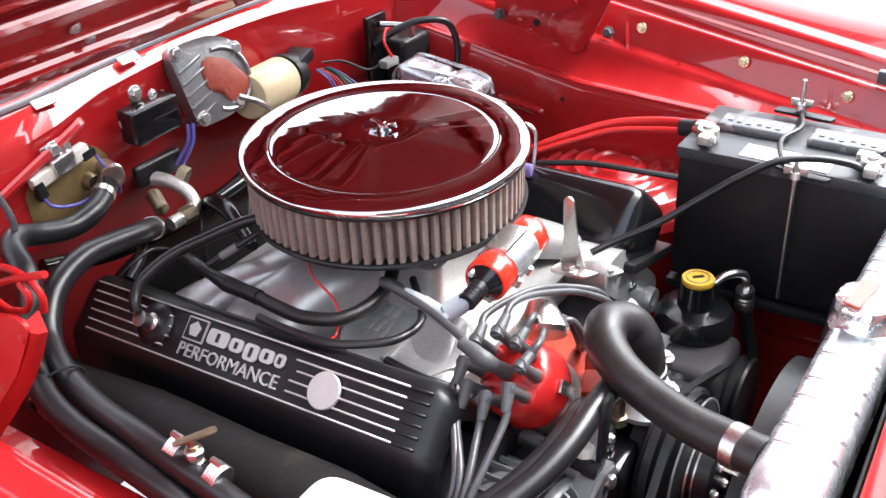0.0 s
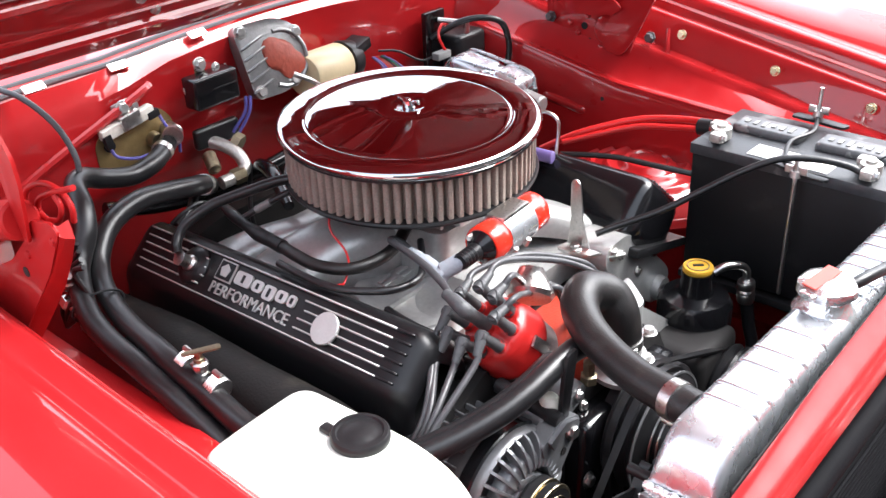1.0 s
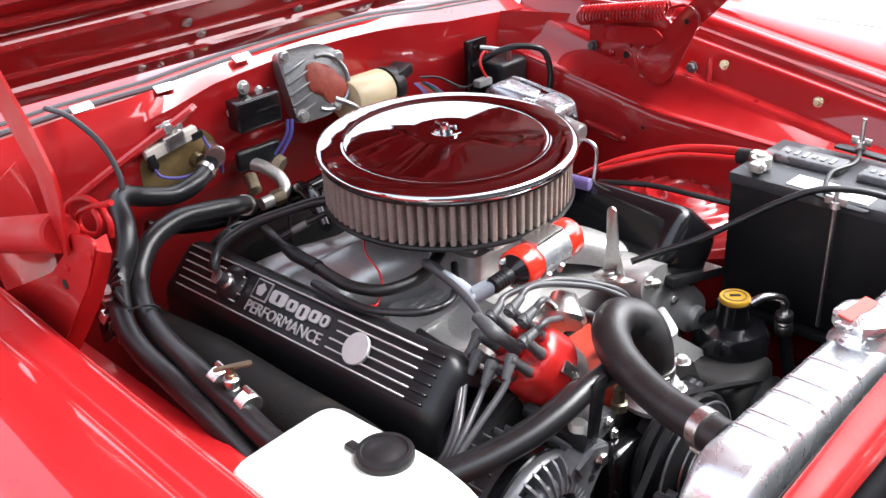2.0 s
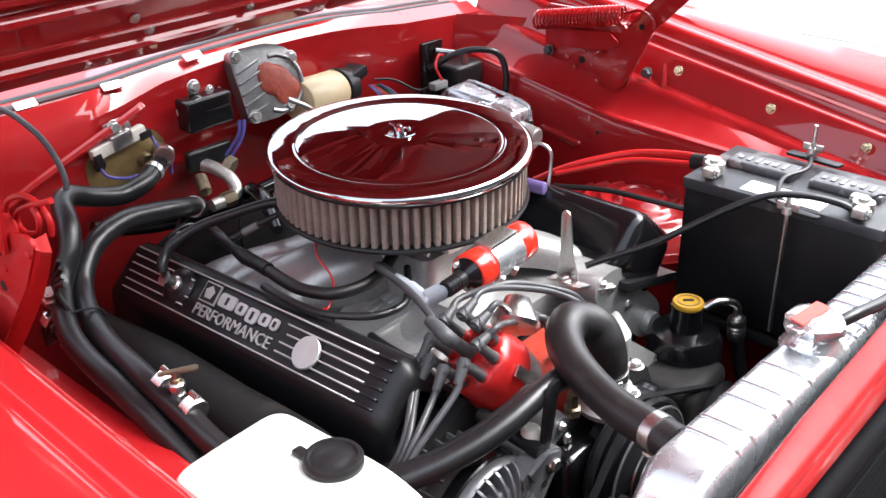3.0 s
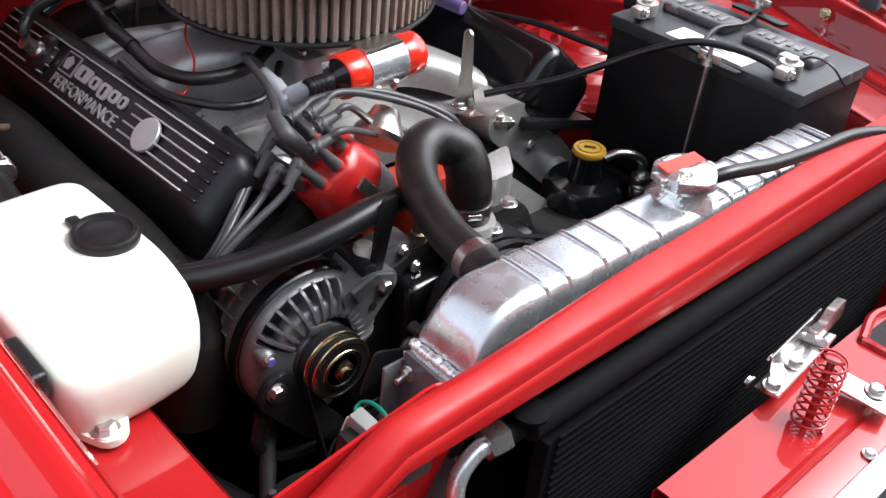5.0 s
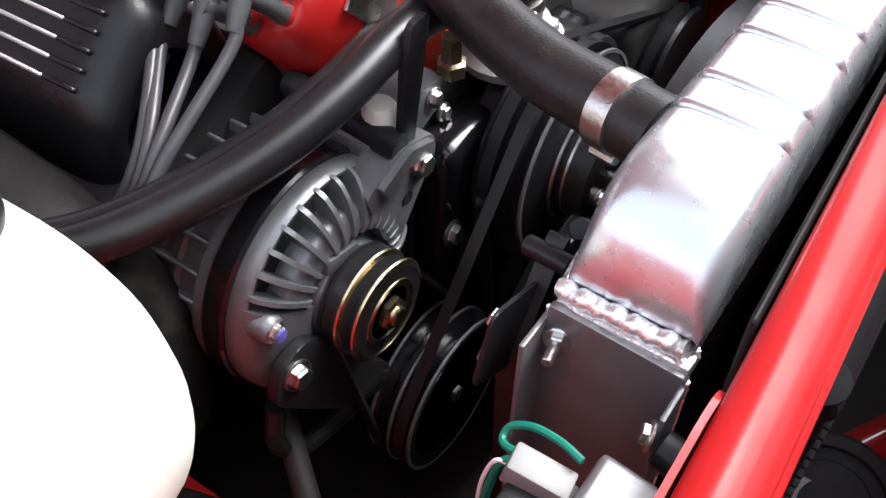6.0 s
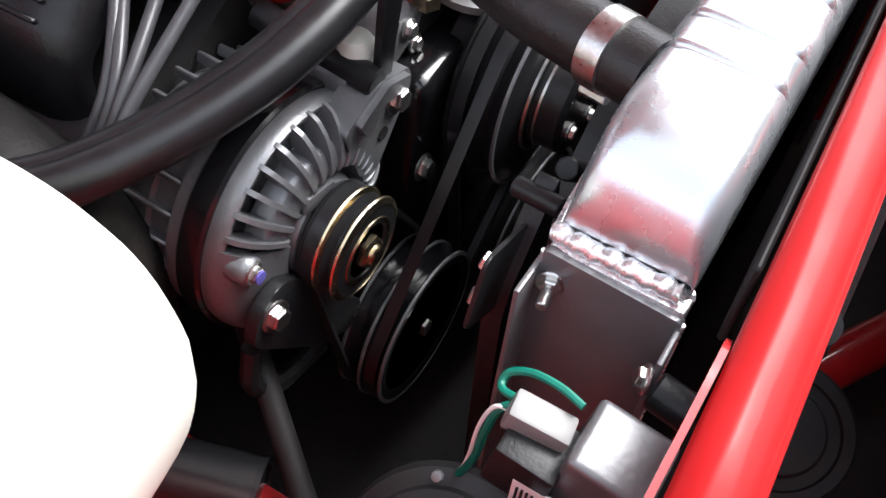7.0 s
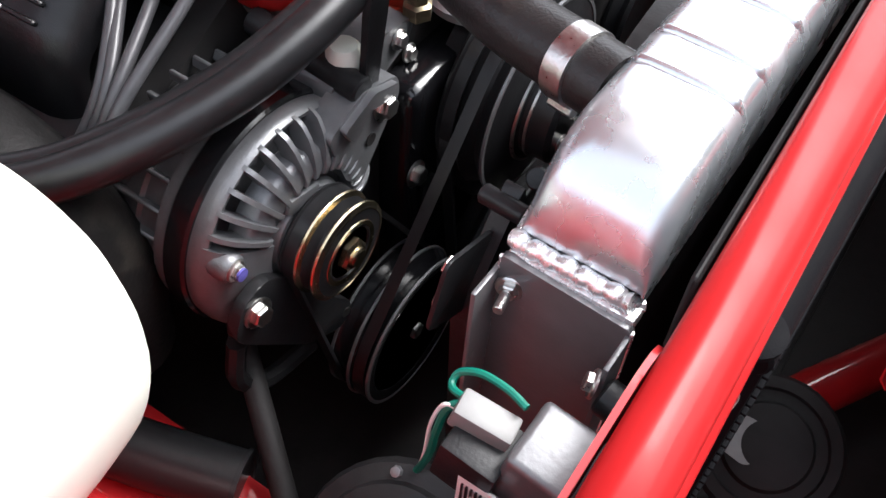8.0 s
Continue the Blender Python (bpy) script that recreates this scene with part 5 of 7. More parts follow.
CM = along(C0, C1) @ Matrix.Scale(0.94, 4)


def c_part(name, bm, material, label=""):
    bm.transform(CM)
    return part(name, bm, material, coil, label)


c_part("can", lathe([(0, 0), (0.027, 0), (0.029, 0.003), (0.029, 0.034), (0.0285, 0.035), (0.0285, 0.10), (0.029, 0.101), (0.029, 0.131), (0.026, 0.135), (0, 0.135)], None, 36), COIL_RED, "red painted can")
c_part("clamp_band", lathe([(0.0292, 0.034), (0.0305, 0.034), (0.0305, 0.098), (0.0292, 0.098), (0.0292, 0.034)], None, 36), TANK, "bright clamp band")
b = box(0, 0.026, 0.066, 0.03, 0.012, 0.064, 0.002)
c_part("clamp_foot", b, STEEL)
c_part("insulator", lathe([(0, -0.014), (0.014, -0.014), (0.019, -0.008), (0.026, 0.0015), (0, 0.0015)], None, 28), GLOSS_BLACK)
tw = lathe([(0, -0.050)] + [(0.0105 + 0.002 * (k % 2), -0.050 + 0.0035 * k) for k in range(9)] + [(0.014, -0.012), (0, -0.012)], None, 20)
c_part("tower", tw, RUBBER, "ribbed black boot")
for a in (50, 235):
    b = lathe([(0, -0.012), (0.004, -0.012), (0.004, 0.0), (0, 0)], None, 8)
    b.transform(Matrix.Translation((0.02 * math.cos(radians(a)), 0.02 * math.sin(radians(a)), 0)))
    c_part("terminal", b, STEEL)
for z in (0.044, 0.076):
    c_part("band_screw", rod((-0.028, -0.014, z), (-0.022, -0.026, z), 0.004), STEEL)
cw = thing("coil_wire", (0.19, -0.14, 0.872), "coil lead with a pale grey angled boot", "wire")
tip = CM @ Vector((0, 0, -0.044))
EL = Vector((0.172, -0.141, 0.862))
part("boot", join(rod(tip + Vector((0, 0.006, 0)), EL, 0.0115, 18, 0.3), rod(EL + Vector((0.010, -0.004, -0.002)), Vector((0.135, -0.134, 0.863)), 0.0105, 18, 0.3), tube([(0.140, -0.135, 0.862), (0.122, -0.132, 0.865), (0.110, -0.131, 0.868)], [0.0095, 0.0080, 0.0066], 14)), BOOT_PALE, cw, "pale grey angled boot")
top = D0 + 0.106 * DA
part("lead", tube([(0.114, -0.131, 0.867), (0.096, -0.129, 0.873), (0.083, -0.134, 0.878), (0.088, -0.143, 0.881), (0.110, -0.149, 0.882), (0.170, -0.168, 0.884), (0.228, -0.195, 0.886), top + Vector((-0.026, 0.004, 0.005)), top], 0.0048, 10, 8), WIRE_GREY, cw)
part("end_boot", tube([D0 + 0.06 * DA, D0 + 0.085 * DA, top, top + Vector((-0.018, 0.003, 0.005)), top + Vector((-0.034, 0.006, 0.006))], [0.0092, 0.0080, 0.0095, 0.0085, 0.0062], 12, 5), BOOT, cw)

# ---- throttle bracket and linkage ----
tb = thing("throttle_bracket", (0.19, 0.12, 0.80), "bare steel throttle bracket with an upright blade", "bracket", move=(-0.002, 0.006, -0.008))
part("blade", prism(rounded([(0.185, 0.795), (0.225, 0.795), (0.212, 0.835), (0.205, 0.900), (0.197, 0.906), (0.190, 0.900), (0.190, 0.835)], 0.005), 0.118, 0.121, 0.0006, "y"), STEEL, tb)
part("foot", prism(rounded([(0.180, 0.095), (0.232, 0.100), (0.250, 0.132), (0.188, 0.136)], 0.008), 0.797, 0.801, 0.0008, "z"), STEEL, tb)
part("arm", prism(rounded([(0.212, 0.112), (0.252, 0.125), (0.268, 0.150), (0.250, 0.155), (0.215, 0.132)], 0.006), 0.790, 0.794, 0.0008, "z"), STEEL, tb)
part("pivot", rod((0.250, 0.138, 0.785), (0.250, 0.138, 0.802), 0.008), STEEL, tb)
bolt(tb, (0.205, 0.108, 0.802), (0, 0, 1))
ps = thing("power_steering_pump", (0.35, 0.219, 0.62), "black power steering pump with a yellow filler cap", "pump", move=(-0.006, 0.006, 0.002))
part("reservoir", lathe([(0.050, 0.60), (0.055, 0.62), (0.055, 0.700), (0.048, 0.712), (0.026, 0.716), (0.0225, 0.740), (0.0235, 0.752), (0, 0.752)], Matrix.Translation((0.35, 0.219, 0)), 28), GLOSS_BLACK, ps)
part("cap", lathe([(0.0, 0.752), (0.0215, 0.752), (0.0225, 0.7535), (0.0225, 0.758), (0.0212, 0.760), (0.010, 0.7605), (0, 0.7605)], Matrix.Translation((0.35, 0.219, 0)), 32), YELLOW, ps, "yellow filler cap with a black mark")
part("cap_mark", box(0.35, 0.219, 0.761, 0.016, 0.006, 0.0015, 0.001, 1, pose(0, 0, 0, 0, 0, 40)), BLACK, ps)
part("cap_ring", lathe([(0.0145, 0.7600), (0.0165, 0.7600), (0.0165, 0.7613), (0.0145, 0.7613), (0.0145, 0.7600)], Matrix.Translation((0.35, 0.219, 0)), 28), BRASS, ps)
part("pump_body", box(0.37, 0.17, 0.62, 0.10, 0.12, 0.12, 0.02, 3), GRIME_AND_SHADE, ps)
part("pulley", lathe([(0, 0), (0.06, 0), (0.062, 0.004), (0.054, 0.011), (0.062, 0.018), (0.06, 0.022), (0, 0.022)], along((0.421, 0.19, 0.60), (0.50, 0.19, 0.60)), 32), BLACK, ps)
psh = thing("steering_hose", (0.40, 0.28, 0.6), "metal return line with a crimped rubber hose", "hose", move=(-0.006, 0.006, 0.0))
part("line", tube([(0.370, 0.230, 0.752), (0.380, 0.242, 0.760), (0.392, 0.260, 0.758), (0.399, 0.276, 0.745), (0.399, 0.280, 0.722)], 0.0060, 12), STEEL, psh)
part("crimp", lathe([(0, 0), (0.0125, 0), (0.0135, 0.003), (0.0135, 0.010), (0.012, 0.012), (0.0135, 0.015), (0.012, 0.019), (0.0135, 0.022), (0.0135, 0.032), (0.012, 0.036), (0, 0.036)], along((0.399, 0.280, 0.724), (0.400, 0.283, 0.69)), 18), STEEL, psh)
part("hose", tube([(0.400, 0.283, 0.700), (0.406, 0.290, 0.65), (0.42, 0.28, 0.60), (0.41, 0.22, 0.55)], 0.010, 12), RUBBER, psh)

# ---- upper radiator hose ----
uh = thing("radiator_hose", (0.43, -0.12, 0.80), "thick moulded black radiator hose with steel clamps", "hose")
part("hose", tube([(0.372, -0.030, 0.765), (0.371, -0.032, 0.800), (0.366, -0.033, 0.826), (0.355, -0.038, 0.846), (0.346, -0.056, 0.858), (0.345, -0.078, 0.865), (0.357, -0.104, 0.862), (0.387, -0.130, 0.857), (0.430, -0.151, 0.852), (0.476, -0.169, 0.852), (0.516, -0.179, 0.854), (0.557, -0.190, 0.857)],
                  [0.0265, 0.0265, 0.0262, 0.0255, 0.0248, 0.0240, 0.0230, 0.0215, 0.0205, 0.0202, 0.0208, 0.0212], 24, 8), HOSE_TAN, uh, "moulded rubber hose, a little scuffed")
part("clamp", lathe([(0.0200, 0), (0.0226, 0), (0.0226, 0.014), (0.0200, 0.014), (0.0200, 0)], along((0.522, -0.1815, 0.8546), (0.542, -0.1865, 0.8561)), 32), STEEL, uh, "bright band clamp")
part("clamp_screw", rod((0.522, -0.194, 0.835), (0.538, -0.198, 0.837), 0.004, 8), STEEL, uh)
part("clamp", lathe([(0.0262, 0), (0.0285, 0), (0.0285, 0.011), (0.0262, 0.011), (0.0262, 0)], along((0.3715, -0.031, 0.776), (0.3705, -0.032, 0.80)), 32), STEEL, uh, "bright band clamp")
part("clamp_screw", rod((0.390, -0.050, 0.780), (0.398, -0.036, 0.780), 0.0045, 8), STEEL, uh)
part("thermostat_housing", lathe([(0, 0), (0.040, 0), (0.042, 0.008), (0.034, 0.014), (0.030, 0.030), (0, 0.030)], along((0.376, -0.030, 0.735), (0.376, -0.031, 0.80)), 28), ALU, uh)
bolt(uh, (0.400, -0.015, 0.756), (0, 0, 1))
bolt(uh, (0.372, 0.040, 0.756), (0, 0, 1))

# ---- heater hoses along the fender ----
hh = thing("heater_hose", (-0.2, -0.38, 0.78), "black rubber heater hose looping from the firewall", "hose", "heater hoses", move=(-0.006, -0.012, 0.002))
part("hose", tube([(-0.350, -0.150, 0.925), (-0.328, -0.178, 0.922), (-0.307, -0.215, 0.915), (-0.304, -0.255, 0.911), (-0.297, -0.305, 0.928), (-0.282, -0.340, 0.946), (-0.262, -0.362, 0.947), (-0.226, -0.376, 0.932), (-0.205, -0.390, 0.908),
                   (-0.196, -0.408, 0.885), (-0.178, -0.426, 0.868), (-0.123, -0.452, 0.850), (-0.070, -0.462, 0.839), (0.008, -0.468, 0.833), (0.068, -0.470, 0.823), (0.118, -0.468, 0.805), (0.18, -0.46, 0.78), (0.26, -0.42, 0.76)], 0.0145, 16, 6), RUBBER, hh)
hh2 = thing("heater_hose", (-0.2, -0.36, 0.80), "black rubber heater hose with a long glossy bend", "hose", "heater hoses", move=(-0.006, -0.012, 0.002))
part("hose", tube([(-0.300, -0.130, 0.850), (-0.280, -0.155, 0.866), (-0.261, -0.190, 0.880), (-0.256, -0.235, 0.890), (-0.247, -0.285, 0.899), (-0.231, -0.335, 0.895), (-0.212, -0.370, 0.878), (-0.185, -0.395, 0.857), (-0.134, -0.415, 0.844),
                   (-0.067, -0.430, 0.839), (0.008, -0.441, 0.841), (0.05, -0.4465, 0.839), (0.112, -0.4475, 0.829), (0.16, -0.447, 0.815), (0.21, -0.44, 0.80)], 0.0150, 16, 6), RUBBER, hh2)
part("tie", tube([(-0.129 + 0.004 * math.cos(a), -0.434 + 0.0345 * math.cos(a), 0.847 + 0.0175 * math.sin(a)) for a in [2 * math.pi * k / 24 for k in range(25)]], 0.0016, 8, 2), BLACK, hh2, "thin black cable tie")
for hose_, a_, b_, r_ in ((hh, (-0.326, -0.181, 0.9215), (-0.320, -0.191, 0.9195), 0.0145), (hh2, (-0.2885, -0.1445, 0.859), (-0.282, -0.153, 0.864), 0.0150)):
    part("clamp", lathe([(r_ - 0.001, 0), (r_ + 0.0016, 0), (r_ + 0.0016, 0.010), (r_ - 0.001, 0.010), (r_ - 0.001, 0)], along(a_, b_), 22), STEEL, hose_, "bright band clamp")
ff = thing("pipe_fitting", (-0.17, -0.46, 0.83), "plated line fittings and black wires beside the hoses", "pipe fitting")
part("nut", lathe([(0, 0), (0.011, 0), (0.011, 0.014), (0.008, 0.016), (0.008, 0.028), (0, 0.028)], along((-0.180, -0.455, 0.868), (-0.165, -0.462, 0.89)), 6), STEEL, ff)
part("nut", lathe([(0, 0), (0.011, 0), (0.011, 0.014), (0.008, 0.016), (0, 0.016)], along((-0.190, -0.458, 0.842), (-0.165, -0.464, 0.838)), 6), STEEL, ff)
part("line", tube([(-0.180, -0.460, 0.841), (-0.150, -0.462, 0.834), (-0.118, -0.465, 0.828)], [0.006, 0.006, 0.008], 10), STEEL, ff)
part("ferrule", lathe([(0, 0)] + [(0.009 + 0.0015 * (k % 2), 0.004 * k) for k in range(7)] + [(0, 0.026)], along((-0.140, -0.463, 0.831), (-0.11, -0.466, 0.826)), 10), STEEL, ff)
for k in range(4):
    part("wire", tube([(-0.165 + 0.01 * k, -0.440 - 0.004 * k, 0.925 - 0.006 * k), (-0.178 + 0.008 * k, -0.448 - 0.003 * k, 0.895), (-0.170 + 0.01 * k, -0.452, 0.872 - 0.004 * k), (-0.19 + 0.012 * k, -0.466, 0.835), (-0.20, -0.462, 0.80)], 0.0035, 8), RUBBER, ff)
fh = thing("heater_hose", (0.33, -0.28, 0.79), "black rubber heater hose crossing to the water pump", "hose", "heater hoses")
part("hose", tube([(0.20, -0.433, 0.765), (0.26, -0.408, 0.772), (0.307, -0.373, 0.782), (0.341, -0.323, 0.795), (0.364, -0.269, 0.809), (0.374, -0.221, 0.821), (0.376, -0.175, 0.830), (0.378, -0.138, 0.832), (0.383, -0.110, 0.824), (0.388, -0.098, 0.806)], 0.0140, 16, 6), RUBBER, fh)
part("hose", tube([(0.192, -0.424, 0.760), (0.249, -0.396, 0.767), (0.296, -0.361, 0.777), (0.329, -0.311, 0.790), (0.351, -0.256, 0.804), (0.360, -0.208, 0.815), (0.360, -0.170, 0.820), (0.352, -0.145, 0.80)], 0.0125, 14, 6), RUBBER, fh)
valve = thing("heater_valve", (0.09, -0.445, 0.82), "chromed heater control valve with a brass lever", "valve")
V0, V1 = Vector((0.056, -0.4500, 0.8450)), Vector((0.110, -0.4515, 0.8365))
VD = (V1 - V0).normalized()
vc = 0.5 * (V0 + V1)
part("body", join(lathe([(0, 0), (0.0100, 0), (0.0100, 0.018), (0, 0.018)], along(vc - 0.009 * VD, vc + VD), 6), lathe([(0, 0), (0.0085, 0), (0.0085, 0.013), (0.0102, 0.014), (0.0102, 0.019), (0.008, 0.021), (0, 0.021)], along(vc, vc + Vector((0.002, 0.003, 1))), 8)), STEEL, valve, "bright plated valve body")
for c_ in (V0, V1):
    part("clamp", lathe([(0.013, -0.008)] + [(0.0152 + 0.0010 * (k % 2), -0.008 + 0.0016 * k) for k in range(11)] + [(0.013, 0.008)], along(c_, c_ + VD), 20), STEEL, valve, "bright ridged hose clamp")
    part("clamp_screw", rod(c_ + Vector((0, 0.004, 0.017)) - 0.007 * VD, c_ + Vector((0, 0.004, 0.017)) + 0.007 * VD, 0.0036, 8), STEEL, valve)
part("brass_neck", lathe([(0, 0), (0.0065, 0), (0.0065, 0.006), (0.005, 0.007), (0.005, 0.014), (0, 0.015)], along(vc + Vector((0, 0, 0.019)), vc + Vector((0.002, 0.001, 1))), 8), BRASS, valve)
lv = prism(rounded([(-0.018, -0.004), (0.026, -0.0052), (0.026, 0.0052), (-0.018, 0.004)], 0.004), -0.001, 0.001, 0.0005, "z")
lv.transform(Matrix.Translation(vc + Vector((0, 0, 0.034))) @ pose(0, 0, 0, 0, 0, 62))
part("lever", lv, BRASS, valve, "flat brass lever")

# ---- alternator, pulleys and belts ----
AY, AZ = -0.254, 0.688
alt = thing("alternator", (0.35, AY, 0.60), "grey cast alternator with finned end and black stator ring", "alternator")
AM = along((0, AY, AZ), (1, AY, AZ))


def a_part(name, bm, material, label="", smooth=40):
    bm.transform(AM)
    return part(name, bm, material, alt, label, smooth)


def around(x, r, phi):
    return (x, AY - r * math.cos(radians(phi)), AZ + r * math.sin(radians(phi)))


def turned(phi):
    c, s = math.cos(radians(phi)), math.sin(radians(phi))
    return Matrix(((0, 0, 1, 0), (-c, -s, 0, AY), (s, -c, 0, AZ), (0, 0, 0, 1)))


a_part("rear_housing", lathe([(0, 0.280), (0.045, 0.280), (0.066, 0.286), (0.075, 0.300), (0.079, 0.316), (0.076, 0.318), (0.076, 0.334), (0.084, 0.337), (0.084, 0.347), (0, 0.347)], None, 48), ALU_GREY, "grey cast rear housing")
a_part("stator", lathe([(0, 0.346), (0.0855, 0.346), (0.0872, 0.348), (0.0872, 0.362), (0.0855, 0.364), (0, 0.364)], None, 64), GLOSS_BLACK, "black laminated stator ring")
a_part("front_housing", lathe([(0.075, 0.366), (0.0815, 0.3625), (0.0838, 0.3635), (0.0842, 0.366), (0.0842, 0.3702), (0.0835, 0.3738), (0.0815, 0.3765), (0.0788, 0.3762), (0.0760, 0.367)], None, 96), ALU_GREY, "grey cast front housing")
a_part("hub", lathe([(0.036, 0.360), (0.0365, 0.389), (0.034, 0.3945), (0.026, 0.397), (0.020, 0.398), (0, 0.398)], None, 48), ALU_GREY)
a_part("winding", lathe([(0.040, 0.352), (0.040, 0.362), (0.055, 0.3655), (0.068, 0.365), (0.077, 0.360), (0.077, 0.352), (0.040, 0.352)], None, 144, lambda a, i: 1 + 0.012 * math.sin(36 * a)), COPPER, "dark copper windings")
# the shoulder: closed below, and above it a row of slots between the fins over a sloping shelf
part("web", sheet([[around(x, r, phi) for r, x in ((0.0838, 0.373), (0.0820, 0.3785), (0.0785, 0.3835), (0.071, 0.3885), (0.058, 0.3930), (0.046, 0.3955), (0.040, 0.3955))] for phi in range(-152, 34, 6)], 0.003), ALU_GREY, alt)
part("shelf", sheet([[around(x, r, phi) for r, x in ((0.0625, 0.374), (0.0622, 0.3860), (0.0605, 0.3895), (0.0560, 0.3925), (0.0500, 0.3950), (0.0445, 0.3945), (0.0435, 0.384))] for phi in range(30, 196, 5)], 0.002), ALU_GREY, alt)
FIN_ME = finish(prism(rounded([(0.0832, 0.3725), (0.0822, 0.3785), (0.0795, 0.3835), (0.0725, 0.3895), (0.062, 0.3945), (0.0505, 0.3975), (0.0445, 0.3970), (0.0435, 0.386), (0.058, 0.380), (0.071, 0.374), (0.0785, 0.368)], 0.0018, 3), -0.00165, 0.00165, 0.0009, "y"), "fin", ALU_GREY, 50)
for k in range(15):
    piece("fin", FIN_ME, turned(34 + 11.0 * k), alt)
part("brush_cover", box(0.3945, AY - 0.006, AZ + 0.037, 0.006, 0.030, 0.012, 0.002, 2, pose(0, 0, 0, -14, 0, 0)), ALU_GREY, alt)
REARB = finish(box(0.0775, 0, 0.312, 0.008, 0.0036, 0.052, 0.0012, 1), "rear_fin", ALU_GREY)
for k in range(24):
    piece("rear_fin", REARB, turned(15 * k), alt)
for phi in (20, 264):
    b = lathe([(0, 0.360), (0.0115, 0.360), (0.0105, 0.386), (0.0098, 0.3905), (0.0085, 0.3920), (0, 0.3920)], Matrix.Translation((0.0715, 0, 0)), 18)
    b.transform(turned(phi))
    part("boss", b, ALU_GREY, alt)
    piece("bolt", BOLT_SMALL, turned(phi) @ pose(0.0715, 0, 0.3915), alt)
part("bolt_tip", lathe([(0, 0), (0.0046, 0), (0.0046, 0.002), (0, 0.0026)], turned(20) @ pose(0.0715, 0, 0.3965), 12), BLUE_WIRE, alt, "blue paint dab on the bolt")
part("ear", prism(rounded([(-0.232, 0.752), (-0.214, 0.762), (-0.193, 0.768), (-0.159, 0.757), (-0.156, 0.738), (-0.172, 0.722), (-0.188, 0.702), (-0.200, 0.690), (-0.216, 0.702)], 0.006), 0.374, 0.396, 0.003), ALU_GREY, alt, "cast mounting ear")
part("ear_web", prism(rounded([(-0.222, 0.755), (-0.190, 0.766), (-0.164, 0.757), (-0.170, 0.748), (-0.195, 0.754), (-0.212, 0.738)], 0.003), 0.395, 0.401, 0.002), ALU_GREY, alt)
bolt(alt, (0.3965, -0.175, 0.742), (1, 0, 0.1), BOLT, "zinc bolt and washer")
# The ear is solid; this dark disc paints its hole's shade.
part("ear_hole_shade", lathe([(0, 0), (0.005, 0), (0.005, 0.001), (0, 0.001)], along((0.3963, -0.190, 0.722), (1, -0.190, 0.722)), 14), GRIME_AND_SHADE, alt)
part("lower_ear", prism(rounded([(-0.342, 0.665), (-0.330, 0.692), (-0.305, 0.696), (-0.280, 0.668), (-0.245, 0.605), (-0.222, 0.575), (-0.235, 0.555), (-0.275, 0.580), (-0.315, 0.63)], 0.012), 0.394, 0.403, 0.003), BLACK, alt, "black slotted bracket")
bolt(alt, (0.404, -0.320, 0.676), (1, -0.1, 0.1), BOLT)
bolt(alt, (0.398, -0.231, 0.570), (1, -0.1, 0.1), BOLT_SMALL)
part("adjuster", tube([(0.39, -0.33, 0.64), (0.39, -0.335, 0.60), (0.39, -0.31, 0.565), (0.39, -0.26, 0.55)], 0.007, 8), BLACK, alt)
part("terminal", rod((0.284, -0.320, 0.700), (0.267, -0.325, 0.700), 0.005), BRASS, alt)
part("brace", rod((0.352, -0.295, 0.60), (0.462, -0.374, 0.555), 0.009, 14), GRIME_AND_SHADE, alt, "dark brace bar")
part("brush_holder", box(0.290, -0.305, 0.735, 0.03, 0.03, 0.035, 0.01, 3), ALU_GREY, alt)
VP = [(0, 0), (0.036, 0), (0.0375, 0.002), (0.030, 0.009), (0.030, 0.011), (0.0375, 0.018), (0.030, 0.026), (0.030, 0.028), (0.0365, 0.034), (0.034, 0.037), (0.020, 0.038), (0.018, 0.034), (0, 0.034)]
VP = [(r_, 0.8 * x_) for r_, x_ in VP]
apl = part("pulley", lathe(VP, along((0.398, AY, AZ), (1, AY, AZ)), 40), BLACK, alt, "dark double groove pulley with gold-zinc rims")
for r_, x_ in ((0.0379, 0.0125), (0.0369, 0.0255)):
    part("rim", lathe([(r_ - 0.004, x_), (r_, x_ + 0.0004), (r_ + 0.0004, x_ + 0.0012), (r_, x_ + 0.0026), (r_ - 0.004, x_ + 0.0046), (r_ - 0.004, x_)], along((0.398, AY, AZ), (1, AY, AZ)), 40), PULLEY, apl, "gold-zinc rim")
part("rim", lathe([(0.019, 0.0290), (0.022, 0.0309), (0.0245, 0.0309), (0.0255, 0.0294), (0.019, 0.0290)], along((0.398, AY, AZ), (1, AY, AZ)), 40), PULLEY, apl, "gold-zinc rim")
part("shaft_nut", join(lathe([(0, 0), (0.0125, 0), (0.0125, 0.008), (0.010, 0.010), (0, 0.010)], along((0.423, AY, AZ), (1, AY, AZ)), 6), rod((0.423, AY, AZ), (0.436, AY, AZ), 0.0075, 14)), PULLEY, alt)


